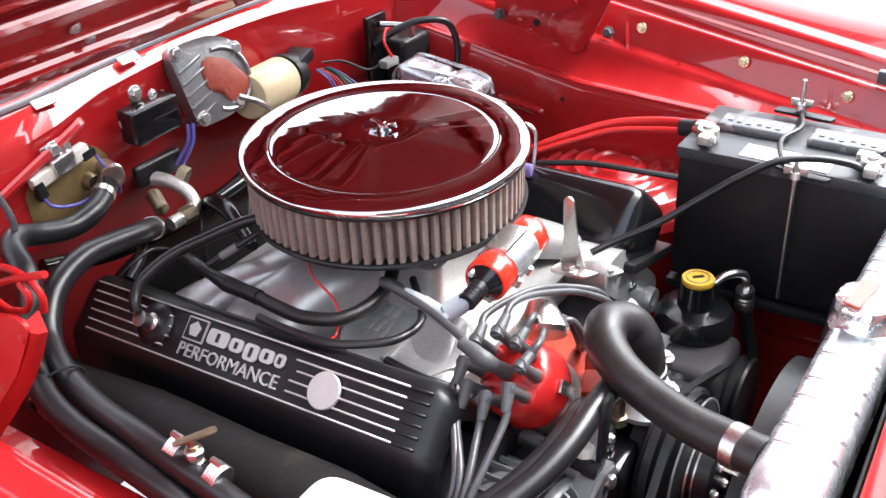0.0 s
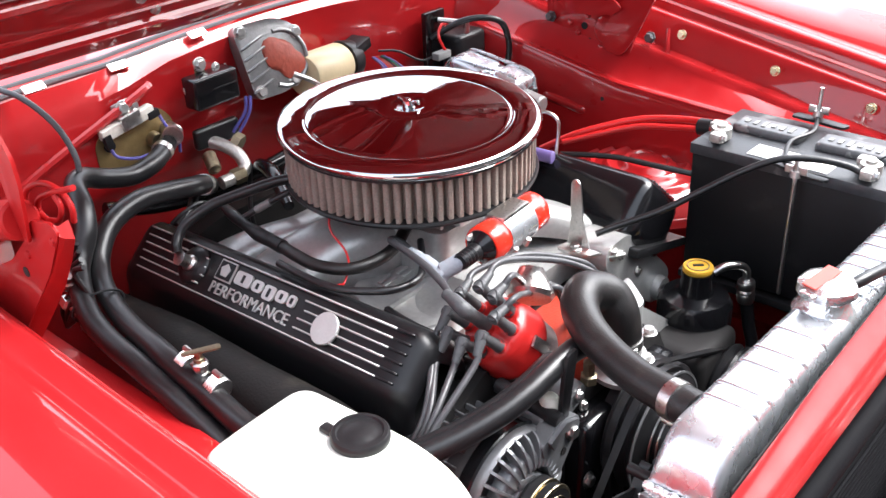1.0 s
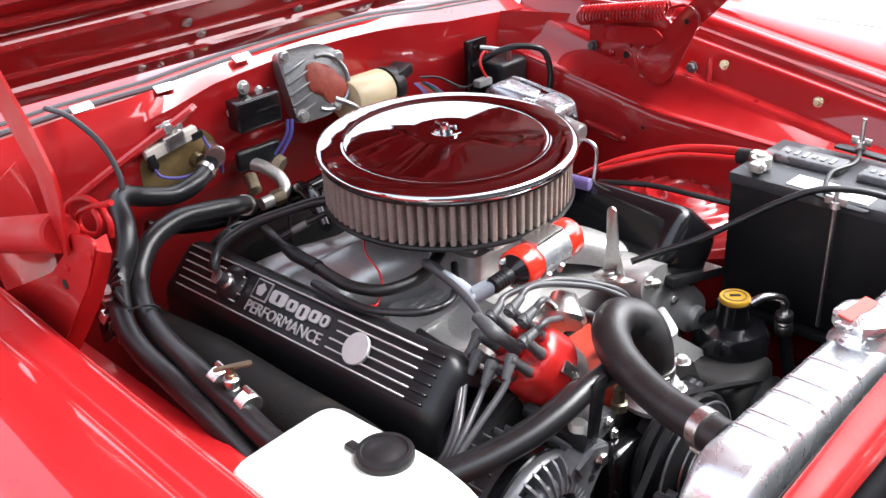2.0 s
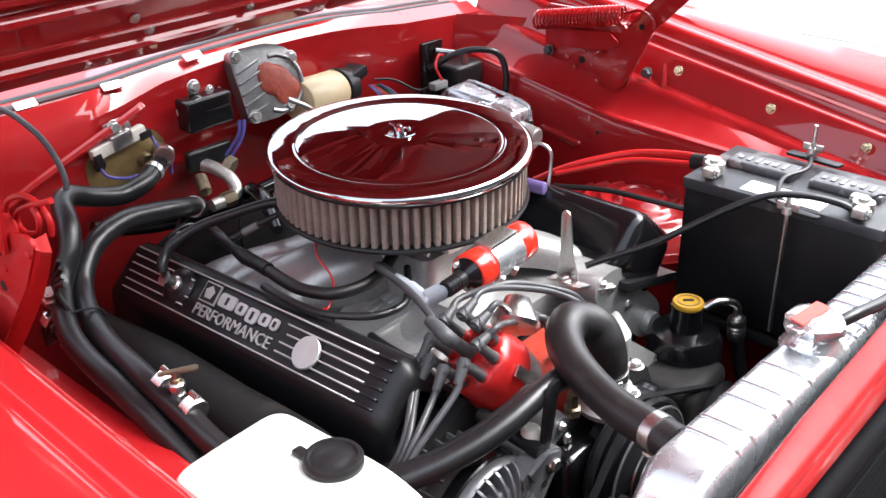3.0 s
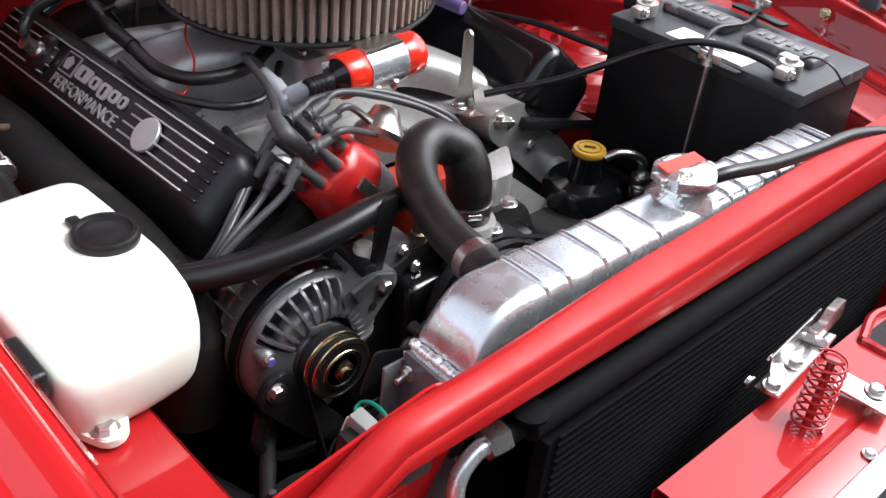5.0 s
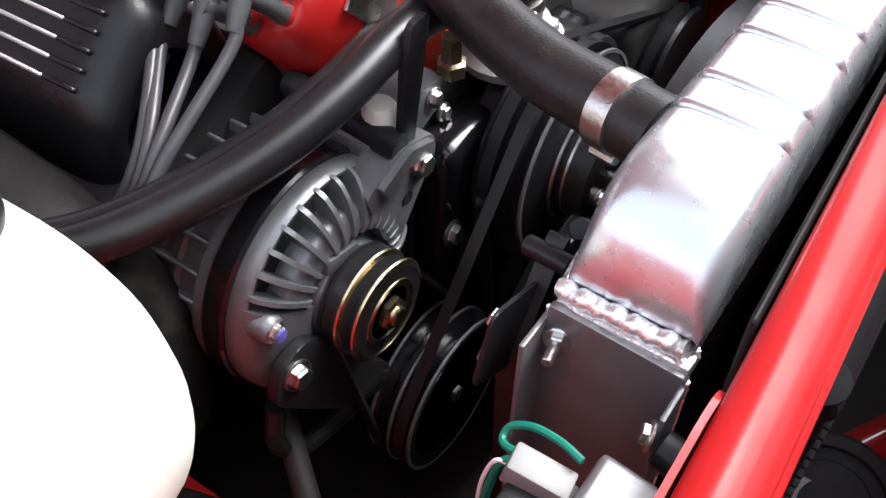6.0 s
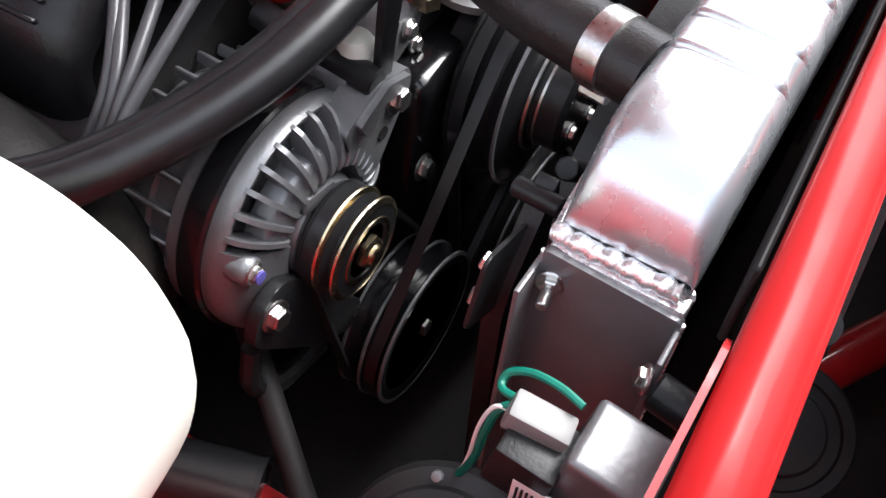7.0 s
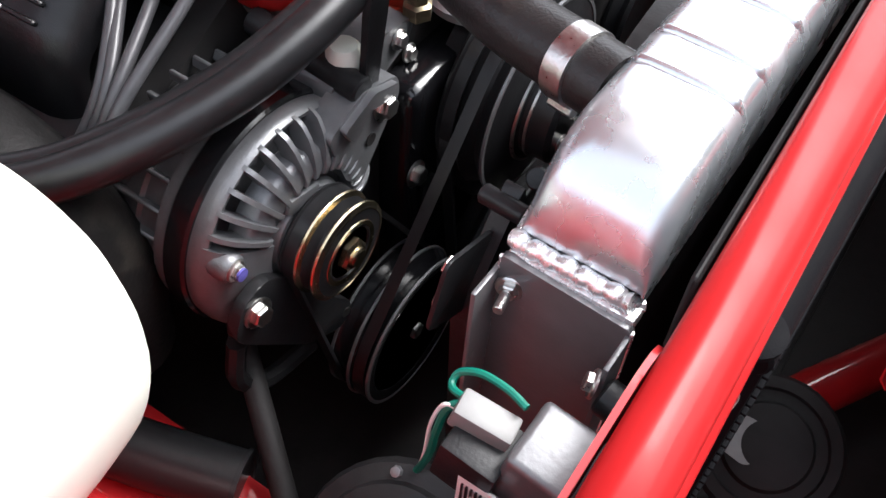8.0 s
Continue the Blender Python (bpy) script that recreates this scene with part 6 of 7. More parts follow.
def belt(name, label, x, wheels, w=0.010, h=0.007):
    """A belt round wheels (y, z, r) in the plane at x: their common hull, drawn as a band."""
    pts = []
    for y, z, r in wheels:
        pts += [(y + r * math.cos(2 * math.pi * k / 48), z + r * math.sin(2 * math.pi * k / 48)) for k in range(48)]
    pts = sorted(set(pts))

    def half(seq):
        out = []
        for q in seq:
            while len(out) > 1 and (out[-1][0] - out[-2][0]) * (q[1] - out[-2][1]) - (out[-1][1] - out[-2][1]) * (q[0] - out[-2][0]) <= 0:
                out.pop()
            out.append(q)
        return out[:-1]
    hull = half(pts) + half(pts[::-1])
    t = thing(name, (x, wheels[0][0], wheels[0][1]), label, "belt", "drive belts")
    c = Vector((sum(q[0] for q in hull) / len(hull), sum(q[1] for q in hull) / len(hull)))
    rows_b = []
    for q in hull + hull[:1]:
        v = Vector(q)
        i = v - (v - c).normalized() * h
        rows_b.append([(x - w / 2, v.x, v.y), (x + w / 2, v.x, v.y), (x + w / 3, i.x, i.y), (x - w / 3, i.x, i.y), (x - w / 2, v.x, v.y)])
    part("band", sweep(rows_b), RUBBER, t)


crank = thing("idler_pulley", (0.45, -0.183, 0.44), "black stamped double groove pulley", "pulley")
part("disc", lathe([(0, 0.006), (0.012, 0.006), (0.046, 0.010), (0.050, 0.0), (0.066, 0), (0.068, 0.003), (0.059, 0.011), (0.068, 0.019), (0.070, 0.022), (0.061, 0.030), (0.069, 0.038), (0.066, 0.041), (0.058, 0.040), (0.054, 0.034), (0.046, 0.033), (0.044, 0.038), (0.026, 0.038), (0.024, 0.034), (0.018, 0.036), (0, 0.036)], along((0.397, -0.183, 0.515), (1, -0.183, 0.515)), 48), GLOSS_BLACK, crank)
for dx, rr in ((0.002, 0.0682), (0.021, 0.0702), (0.039, 0.0692)):
    part("rim", lathe([(rr - 0.003, 0), (rr, 0), (rr, 0.0022), (rr - 0.003, 0.0022), (rr - 0.003, 0)], along((0.397 + dx, -0.183, 0.515), (1, -0.183, 0.515)), 48), DARK_ALU, crank, "worn bright rim")
bolt(crank, (0.432, -0.183, 0.515), (1, 0, 0))
# Dark blocks on the disc stand for the shade in its slots.
for a in (30, 120, 210, 300):
    part("slot_shade", box(0.4335, -0.183 + 0.035 * math.cos(radians(a)), 0.515 + 0.036 * math.sin(radians(a)), 0.004, 0.010, 0.010, 0.002), GRIME_AND_SHADE, crank)
wp = thing("fan_pulley", (0.45, -0.01, 0.64), "black water pump pulley with bright rings", "pulley")
part("pulley", lathe([(0, 0), (0.080, 0), (0.083, 0.003), (0.074, 0.012), (0.083, 0.021), (0.085, 0.024), (0.076, 0.033), (0.084, 0.042), (0.080, 0.045), (0.058, 0.046), (0.050, 0.050), (0.044, 0.052), (0.044, 0.074), (0.040, 0.078), (0, 0.078)], along((0.399, -0.033, 0.670), (1, -0.033, 0.670)), 48), BLACK, wp)
part("trim_ring", lathe([(0.0500, 0), (0.0525, 0), (0.0525, 0.0022), (0.0500, 0.0022), (0.05, 0)], along((0.4485, -0.033, 0.670), (1, -0.033, 0.670)), 48), STEEL, wp)
part("trim_ring", lathe([(0.0440, 0), (0.0455, 0), (0.0455, 0.002), (0.0440, 0.002), (0.044, 0)], along((0.455, -0.033, 0.670), (1, -0.033, 0.670)), 48), STEEL, wp)
for a in range(4):
    bolt(wp, (0.477, -0.033 + 0.026 * math.cos(a * 1.571 + 0.5), 0.67 + 0.026 * math.sin(a * 1.571 + 0.5)), (1, 0, 0), BOLT_SMALL)
belt("drive_belt", "black rubber V-belt from alternator to lower pulley", 0.4065, [(AY, AZ, 0.037), (-0.183, 0.515, 0.067)])
belt("drive_belt", "black rubber V-belt from the water pump pulley to the lower pulley", 0.4275, [(-0.033, 0.67, 0.086), (-0.183, 0.515, 0.068)])
belt("drive_belt", "long black rubber V-belt along the engine front", 0.411, [(-0.033, 0.67, 0.085), (0.19, 0.60, 0.060), (0.0, 0.46, 0.085)])
cp = thing("crank_pulley", (0.44, 0, 0.37), "black crankshaft pulley deep in the bay", "pulley")
part("disc", lathe([(0, 0), (0.083, 0), (0.085, 0.003), (0.076, 0.012), (0.085, 0.021), (0.085, 0.024), (0.076, 0.033), (0.084, 0.042), (0.05, 0.045), (0, 0.04)], along((0.399, 0, 0.46), (1, 0, 0.46)), 40), BLACK, cp)
part("rim", lathe([(0.081, 0), (0.0856, 0), (0.0856, 0.002), (0.081, 0.002), (0.081, 0)], along((0.441, 0, 0.46), (1, 0, 0.46)), 40), DARK_ALU, cp)
bolt(cp, (0.442, 0, 0.46), (1, 0, 0), BOLT_BIG)
for dx, rr in ((0.043, 0.0846),):
    part("rim", lathe([(rr - 0.003, 0), (rr, 0), (rr, 0.0022), (rr - 0.003, 0.0022), (rr - 0.003, 0)], along((0.399 + dx, -0.033, 0.670), (1, -0.033, 0.670)), 48), DARK_ALU, wp, "worn bright rim")

lower = thing("lower_hose", (0.36, -0.40, 0.54), "thick black hose end low beside the frame rail", "hose")
part("hose", tube([(0.24, -0.435, 0.560), (0.30, -0.418, 0.556), (0.36, -0.400, 0.552), (0.424, -0.378, 0.548)], 0.024, 18), RUBBER, lower)
part("end_ring", lathe([(0.021, 0), (0.0255, 0), (0.0255, 0.004), (0.021, 0.004), (0.021, 0)], along((0.422, -0.3785, 0.548), (0.47, -0.362, 0.545)), 28), BLACK, lower)

# ---- washer bottle ----
bottle = thing("washer_bottle", (0.33, -0.48, 0.78), "milky white plastic washer bottle with a black cap", "washer bottle", move=(0.009, 0.0, 0.005))
outline = [(0.221, -0.562), (0.2165, -0.500), (0.214, -0.421), (0.304, -0.4165), (0.375, -0.4145), (0.430, -0.423), (0.473, -0.443), (0.484, -0.500), (0.482, -0.560)]
rows_w = []
prof = [(0.811, 0.84), (0.8115, 0.900), (0.814, 0.935), (0.819, 0.955), (0.828, 0.974), (0.842, 0.994), (0.860, 1.0), (0.8705, 0.985), (0.875, 0.955), (0.877, 0.87), (0.879, 0.55), (0.880, 0.25)]
oc = Vector((0.33, -0.485))
ol = rounded(outline, 0.024, 5)
for z, q in prof:
    rows_w.append([(oc.x + (x - oc.x) * q, oc.y + (y - oc.y) * q, z - 0.002) for x, y in ol + ol[:1]])
bm = sweep(rows_w)
bmesh.ops.remove_doubles(bm, verts=bm.verts, dist=0.0002)
bmesh.ops.holes_fill(bm, edges=[e for e in bm.edges if e.is_boundary], sides=0)
part("tank", bm, WHITE_PLASTIC, bottle, "milky white moulded tank", 70)
part("mount_tab", prism(rounded([(0.440, -0.496), (0.462, -0.501), (0.470, -0.510), (0.488, -0.518), (0.495, -0.528), (0.492, -0.540), (0.472, -0.550), (0.440, -0.552)], 0.007), 0.812, 0.819, 0.0015, "z"), WHITE_PLASTIC, bottle)
bolt(bottle, (0.480, -0.533, 0.819), (0, 0, 1))
part("bracket", box(0.440, -0.572, 0.872, 0.055, 0.022, 0.024, 0.006, 3), BLACK, bottle)
part("cap", join(lathe([(0.024, 0.872), (0.0285, 0.875), (0.0295, 0.879), (0.0292, 0.884), (0.0272, 0.8865), (0.0235, 0.8868), (0.0222, 0.8845), (0.016, 0.8845), (0.014, 0.8858), (0, 0.8858)], Matrix.Translation((0.330, -0.449, 0)), 40),
                 box(0.299, -0.461, 0.880, 0.018, 0.012, 0.007, 0.003)), BLACK, bottle, "black flip cap with a tab")

# ---- battery ----
battery = thing("battery", (0.41, 0.42, 0.68), "black car battery with worn grey vent covers", "battery", move=(-0.004, -0.002, 0.006))
part("case", box(0.413, 0.420, 0.780, 0.292, 0.166, 0.20, 0.006, 2), BATTERY, battery, "scuffed black case")
part("lid", box(0.413, 0.420, 0.8835, 0.298, 0.172, 0.018, 0.004, 2), BATTERY_TOP, battery, "dusty dark grey lid")
for x in (0.345, 0.475):
    part("vent_cover", box(x, 0.434, 0.8975, 0.105, 0.046, 0.014, 0.006, 3), VENT_GREY, battery, "worn grey vent cover with illegible print")
    for k in range(6):
        part("print_bar", box(x - 0.036 + 0.014 * k, 0.432, 0.9055, 0.0065, 0.011 + 0.005 * (k * 7 % 3), 0.0014, 0), GREY_PLASTIC, battery)
part("sticker", box(0.412, 0.360, 0.8935, 0.120, 0.040, 0.0016, 0, 1, pose(0, 0, 0, 0, 0, -1.5)), WHITE, battery, "white paper sticker with illegible lines")
for k in range(4):
    part("print_bar", box(0.425, 0.352 + 0.006 * k, 0.8946, 0.026 - 0.004 * (k % 2), 0.0016, 0.001, 0), GREY_PLASTIC, battery)
for x, y in ((0.297, 0.368), (0.520, 0.366)):
    part("post", lathe([(0, 0.892), (0.0085, 0.892), (0.0078, 0.918), (0, 0.918)], Matrix.Translation((x, y, 0)), 16), LEAD, battery)
    part("clamp", join(lathe([(0.0085, 0.897), (0.015, 0.897), (0.016, 0.900), (0.015, 0.913), (0.0085, 0.914)], Matrix.Translation((x, y, 0)), 18), box(x + 0.004, y - 0.020, 0.905, 0.018, 0.022, 0.014, 0.003), box(x - 0.012, y + 0.014, 0.908, 0.022, 0.018, 0.012, 0.003)), LEAD, battery, "corroded lead cable clamp")
    bolt(battery, (x + 0.013, y - 0.022, 0.906), (1, 0, 0), BOLT_SMALL)
hold = thing("battery_hold_down", (0.40, 0.42, 0.70), "black battery hold-down bar with threaded rods and wing nuts", "hold-down", move=(0.002, -0.008, 0.002))
part("bar", tube([(0.427, 0.328, 0.903), (0.405, 0.345, 0.905), (0.388, 0.40, 0.9085), (0.400, 0.45, 0.910), (0.383, 0.508, 0.911)], 0.0035, 8), BLACK, hold)
part("blade", prism(rounded([(0.345, 0.498), (0.43, 0.490), (0.435, 0.506), (0.35, 0.516)], 0.005), 0.905, 0.909, 0.001, "z"), BLACK, hold)
part("blade", prism(rounded([(0.385, 0.334), (0.432, 0.320), (0.440, 0.332), (0.39, 0.345)], 0.005), 0.897, 0.901, 0.001, "z"), BLACK, hold)
part("bar_hook", prism(rounded([(0.43, 0.322), (0.470, 0.322), (0.475, 0.332), (0.43, 0.338)], 0.004), 0.893, 0.897, 0.001, "z"), BLACK, hold)
for x, y, z0, z1, zz in ((0.430, 0.324, 0.70, 0.925, 0.892), (0.383, 0.508, 0.70, 0.958, 0.912)):
    part("rod", rod((x, y, z0), (x, y, z1), 0.0032, 10), STEEL, hold, "zinc threaded rod")
    part("wing_nut", join(lathe([(0, 0), (0.0085, 0), (0.007, 0.009), (0, 0.009)], Matrix.Translation((x, y, zz)), 14), box(x + 0.010, y, zz + 0.010, 0.012, 0.004, 0.012, 0.0018), box(x - 0.010, y, zz + 0.010, 0.012, 0.004, 0.012, 0.0018)), STEEL, hold)
tray = thing("battery_tray", (0.41, 0.43, 0.66), "black sheet-metal battery tray under the battery", "tray")
part("pan", box(0.413, 0.425, 0.672, 0.31, 0.19, 0.014, 0.004), BLACK, tray)
part("leg", box(0.413, 0.49, 0.56, 0.26, 0.04, 0.21, 0.01), RED_DULL, tray)

cab = thing("battery_cable", (0.30, 0.36, 0.90), "pair of red battery cables with black tape", "cable")
part("cable", tube([(0.297, 0.375, 0.910), (0.285, 0.395, 0.912), (0.255, 0.405, 0.905), (0.20, 0.405, 0.898), (0.14, 0.39, 0.889), (0.09, 0.36, 0.875), (0.05, 0.33, 0.86), (0.0, 0.31, 0.83)], 0.0055, 10), RED_WIRE, cab)
part("cable", tube([(0.290, 0.390, 0.908), (0.250, 0.393, 0.896), (0.20, 0.392, 0.888), (0.14, 0.378, 0.880), (0.09, 0.348, 0.866), (0.04, 0.315, 0.85)], 0.0048, 10), RED_WIRE, cab)
part("tape", tube([(0.262, 0.400, 0.899), (0.240, 0.400, 0.896)], 0.0135, 12), BLACK, cab, "black tape wrap")
gc = thing("ground_cable", (0.52, 0.36, 0.90), "thin black cable from battery across to the engine", "cable")
part("cable", tube([(0.515, 0.352, 0.905), (0.49, 0.345, 0.915), (0.45, 0.325, 0.922), (0.41, 0.300, 0.920), (0.37, 0.270, 0.900), (0.33, 0.238, 0.872), (0.29, 0.200, 0.845), (0.25, 0.165, 0.826), (0.225, 0.135, 0.815)], 0.005, 10), RUBBER, gc)
part("lead", tube([(0.515, 0.378, 0.912), (0.53, 0.385, 0.925), (0.555, 0.39, 0.922), (0.575, 0.40, 0.90)], 0.0015, 8), RUBBER, gc)

# ---- things on the firewall ----
reg = thing("voltage_regulator", (FW + 0.01, -0.06, 0.94), "glossy black voltage regulator box", "regulator", move=(-0.002, 0.003, 0.016))
RM = pose(FW + 0.024, -0.072, 0.966, 1, 0, 0) @ Matrix.Scale(0.71, 4)
for nm, bm, mt, lb in (("box", box(0, -0.012, 0, 0.050, 0.116, 0.070, 0.007, 3), GLOSS_BLACK, "glossy black cover"), ("base", box(-0.022, -0.002, 0, 0.004, 0.108, 0.066, 0.002), STEEL, ""), ("ridge", box(0.026, 0.008, 0.004, 0.003, 0.060, 0.004, 0.001), GLOSS_BLACK, ""), ("tab", box(-0.022, -0.02, 0.045, 0.004, 0.026, 0.034, 0.002), BRASS, "")):
    bm.transform(RM)
    part(nm, bm, mt, reg, lb)
for q in ((-0.018, -0.02, 0.052), (-0.018, -0.056, 0.006)):
    bolt(reg, RM @ Vector(q), (1, 0, 0.1))
bolt(reg, RM @ Vector((-0.018, 0.02, 0.034)), (1, 0, 0.1), BOLT_SMALL)
part("plug_wire", tube([(FW + 0.03, -0.022, 0.935), (FW + 0.032, -0.030, 0.91), (FW + 0.02, -0.05, 0.88)], 0.0028, 8), BLUE_WIRE, reg)
part("plug_wire", tube([(FW + 0.034, -0.016, 0.935), (FW + 0.037, -0.025, 0.91), (FW + 0.026, -0.042, 0.878)], 0.0028, 8), BLUE_WIRE, reg)

bal = thing("ballast_resistor", (FW, -0.20, 0.95), "white ceramic ballast resistor in a metal strap", "resistor", move=(-0.004, -0.034, -0.003))
BMx = pose(FW + 0.014, -0.192, 0.972, 10, 0, 0)
for nm, bm, mt in (("ceramic", box(0, 0, 0, 0.016, 0.092, 0.018, 0.003), CERAMIC), ("strap", box(0.002, 0.004, 0.004, 0.020, 0.034, 0.022, 0.002), STEEL), ("tab", box(-0.008, 0.004, 0.020, 0.004, 0.030, 0.022, 0.002), STEEL), ("connector", box(0.004, -0.040, -0.010, 0.012, 0.012, 0.022, 0.002), BLACK), ("connector", box(0.004, 0.042, -0.006, 0.012, 0.020, 0.012, 0.002), BLACK)):
    bm.transform(BMx)
    part(nm, bm, mt, bal)
bolt(bal, BMx @ Vector((-0.004, 0.004, 0.022)), (1, 0, 0.2))
bolt(bal, BMx @ Vector((-0.004, 0.022, 0.016)), (1, 0, 0.2), BOLT_SMALL)
part("wire", tube([BMx @ Vector((0.006, -0.042, -0.02)), (FW + 0.026, -0.222, 0.930), (FW + 0.034, -0.19, 0.921), (FW + 0.04, -0.155, 0.929), (FW + 0.02, -0.125, 0.93)], 0.0024, 8), BLUE_WIRE, bal)
part("wire", tube([BMx @ Vector((0.006, 0.05, -0.008)), (FW + 0.028, -0.135, 0.950), (FW + 0.03, -0.12, 0.93), (FW + 0.02, -0.115, 0.90)], 0.0024, 8), BLUE_WIRE, bal)
plate = thing("heater_plate", (FW, -0.20, 0.88), "gold-zinc blanking plate on the firewall with hose stubs", "plate", move=(-0.004, -0.004, 0.009))
part("plate", prism(rounded([(-0.274, 0.938), (-0.258, 0.954), (-0.158, 0.963), (-0.137, 0.937), (-0.146, 0.881), (-0.258, 0.874), (-0.274, 0.896)], 0.012), FW - 0.002, FW + 0.004, 0.001), TAN, plate)
part("plug", lathe([(0, 0), (0.009, 0), (0.009, 0.003), (0, 0.004)], along((FW + 0.004, -0.252, 0.930), (1, -0.252, 0.93)), 16), BLACK, plate)
part("boss", lathe([(0, 0), (0.013, 0), (0.012, 0.008), (0.010, 0.014), (0, 0.014)], along((FW + 0.003, -0.178, 0.917), (1, -0.178, 0.917)), 24), BRASS, plate)
part("stub", rod((FW, -0.150, 0.925), (-0.335, -0.160, 0.929), 0.013), STEEL, plate)
part("clamp", lathe([(0.0135, 0), (0.0155, 0), (0.0155, 0.008), (0.0135, 0.008), (0.0135, 0)], along((-0.330, -0.168, 0.930), (-0.312, -0.182, 0.930)), 20), STEEL, plate)
elb = thing("pipe_elbow", (-0.31, -0.10, 0.85), "brass and steel pipe elbow at the firewall", "pipe fitting")
part("elbow", tube([(FW + 0.01, -0.092, 0.893), (-0.345, -0.080, 0.888), (-0.320, -0.070, 0.874), (-0.303, -0.073, 0.857), (-0.298, -0.095, 0.851), (-0.298, -0.125, 0.850)], 0.0105, 14), LEAD, elb)
part("hex", lathe([(0, 0), (0.0135, 0), (0.0135, 0.018), (0.012, 0.022), (0, 0.022)], along((-0.297, -0.082, 0.851), (-0.299, -0.13, 0.850)), 6), BRASS, elb)
part("tee", rod((-0.335, -0.115, 0.885), (-0.305, -0.128, 0.872), 0.011), BRASS, elb)
part("hex", lathe([(0, 0), (0.016, 0), (0.016, 0.014), (0, 0.014)], along((-0.340, -0.060, 0.890), (-0.31, -0.048, 0.876)), 6), BRASS, elb)
part("rubber_pad", box(FW + 0.012, -0.075, 0.902, 0.014, 0.085, 0.034, 0.008, 3), RUBBER, elb)

wiper = thing("wiper_motor", (-0.36, 0.12, 0.90), "wiper motor with cast gear cover and cream can", "motor", move=(-0.010, -0.016, 0.014))
WM = Matrix.Translation((-0.358, 0.068, 0.978)) @ Euler((0, radians(73), radians(-8))).to_matrix().to_4x4()


def w_part(name, bm, material, label=""):
    bm.transform(WM)
    return part(name, bm, material, wiper, label)


w_part("gear_cover", prism(rounded([(-0.060, -0.058), (0.062, -0.048), (0.060, 0.020), (0.030, 0.060), (-0.040, 0.062), (-0.062, 0.02)], 0.02), -0.012, 0.014, 0.005, "z"), SATIN_GREY, "cast aluminium gear cover")
for k in range(5):
    w_part("cast_rib", box(-0.030 + 0.018 * k, -0.030, 0.016, 0.004, 0.045, 0.006, 0.0015, 1, pose(0, 0, 0, 0, 0, 20)), SATIN_GREY)
w_part("sealant", lathe([(0, 0.013), (0.034, 0.013), (0.033, 0.017), (0.026, 0.020), (0, 0.019)], Matrix.Translation((0.006, 0.020, 0)), 28, lambda a, i: 1 + 0.25 * math.sin(2 * a) + 0.08 * math.sin(5 * a + i)), RTV, "smeared red-brown sealant")
w_part("rim", tube([(0.006 + 0.046 * math.cos(radians(a)), 0.020 + 0.044 * math.sin(radians(a)), 0.014) for a in range(-30, 200, 20)], 0.004, 8, 3), SATIN_GREY)
for x, y in ((-0.050, -0.045), (0.050, -0.036), (0.045, 0.03), (-0.03, 0.054)):
    bolt(wiper, WM @ Vector((x, y, 0.013)), WM.to_3x3() @ Vector((0, 0, 1)), BOLT)
part("can", lathe([(0, 0), (0.034, 0), (0.037, 0.004), (0.037, 0.100), (0.034, 0.105), (0, 0.105)], along((-0.335, 0.120, 0.935), (-0.358, 0.235, 0.925)), 32), CREAM, wiper, "cream painted motor can")
part("crank_arm", tube([(-0.305, 0.075, 0.958), (-0.29, 0.095, 0.945), (-0.29, 0.12, 0.925)], 0.0045, 10), STEEL, wiper)
part("end_cap", lathe([(0, 0), (0.037, 0), (0.038, 0.006), (0.034, 0.030), (0, 0.034)], along((-0.358, 0.228, 0.9255), (-0.368, 0.28, 0.921)), 24), BLACK, wiper)
part("plug", box(-0.358, 0.265, 0.945, 0.04, 0.05, 0.02, 0.004, 2, pose(0, 0, 0, 10, 0, 12)), BLACK, wiper)
loom = thing("wiring_loom", (-0.35, 0.33, 0.86), "tangle of thin coloured wires by the wiper motor", "wiring")
LOOM = [(PURPLE, 0), (BLUE_WIRE, 1), (RED_WIRE, 2), (RTV, 3), (RUBBER, 4), (GREEN_WIRE, 5), (PURPLE, 6)]
for mt, k in LOOM:
    part("wire", tube([(-0.352 + 0.002 * k, 0.275 + 0.003 * k, 0.935), (-0.335, 0.285 + 0.006 * k, 0.915), (-0.325 + 0.003 * k, 0.290 + 0.009 * k, 0.88), (-0.315, 0.30 + 0.012 * k, 0.84)], 0.0018, 6), mt, loom)
part("wire", tube([(-0.345, 0.285, 0.945), (-0.325, 0.315, 0.94), (-0.305, 0.355, 0.915), (-0.295, 0.39, 0.918), (-0.285, 0.42, 0.905)], 0.0022, 8), RUBBER, loom)
part("connector", box(-0.290, 0.395, 0.918, 0.018, 0.036, 0.014, 0.003), GREY_PLASTIC, loom)
part("wire", tube([(-0.288, 0.405, 0.922), (-0.30, 0.40, 0.95), (-0.31, 0.42, 0.965), (-0.318, 0.44, 0.96)], 0.0026, 8), RED_WIRE, loom)

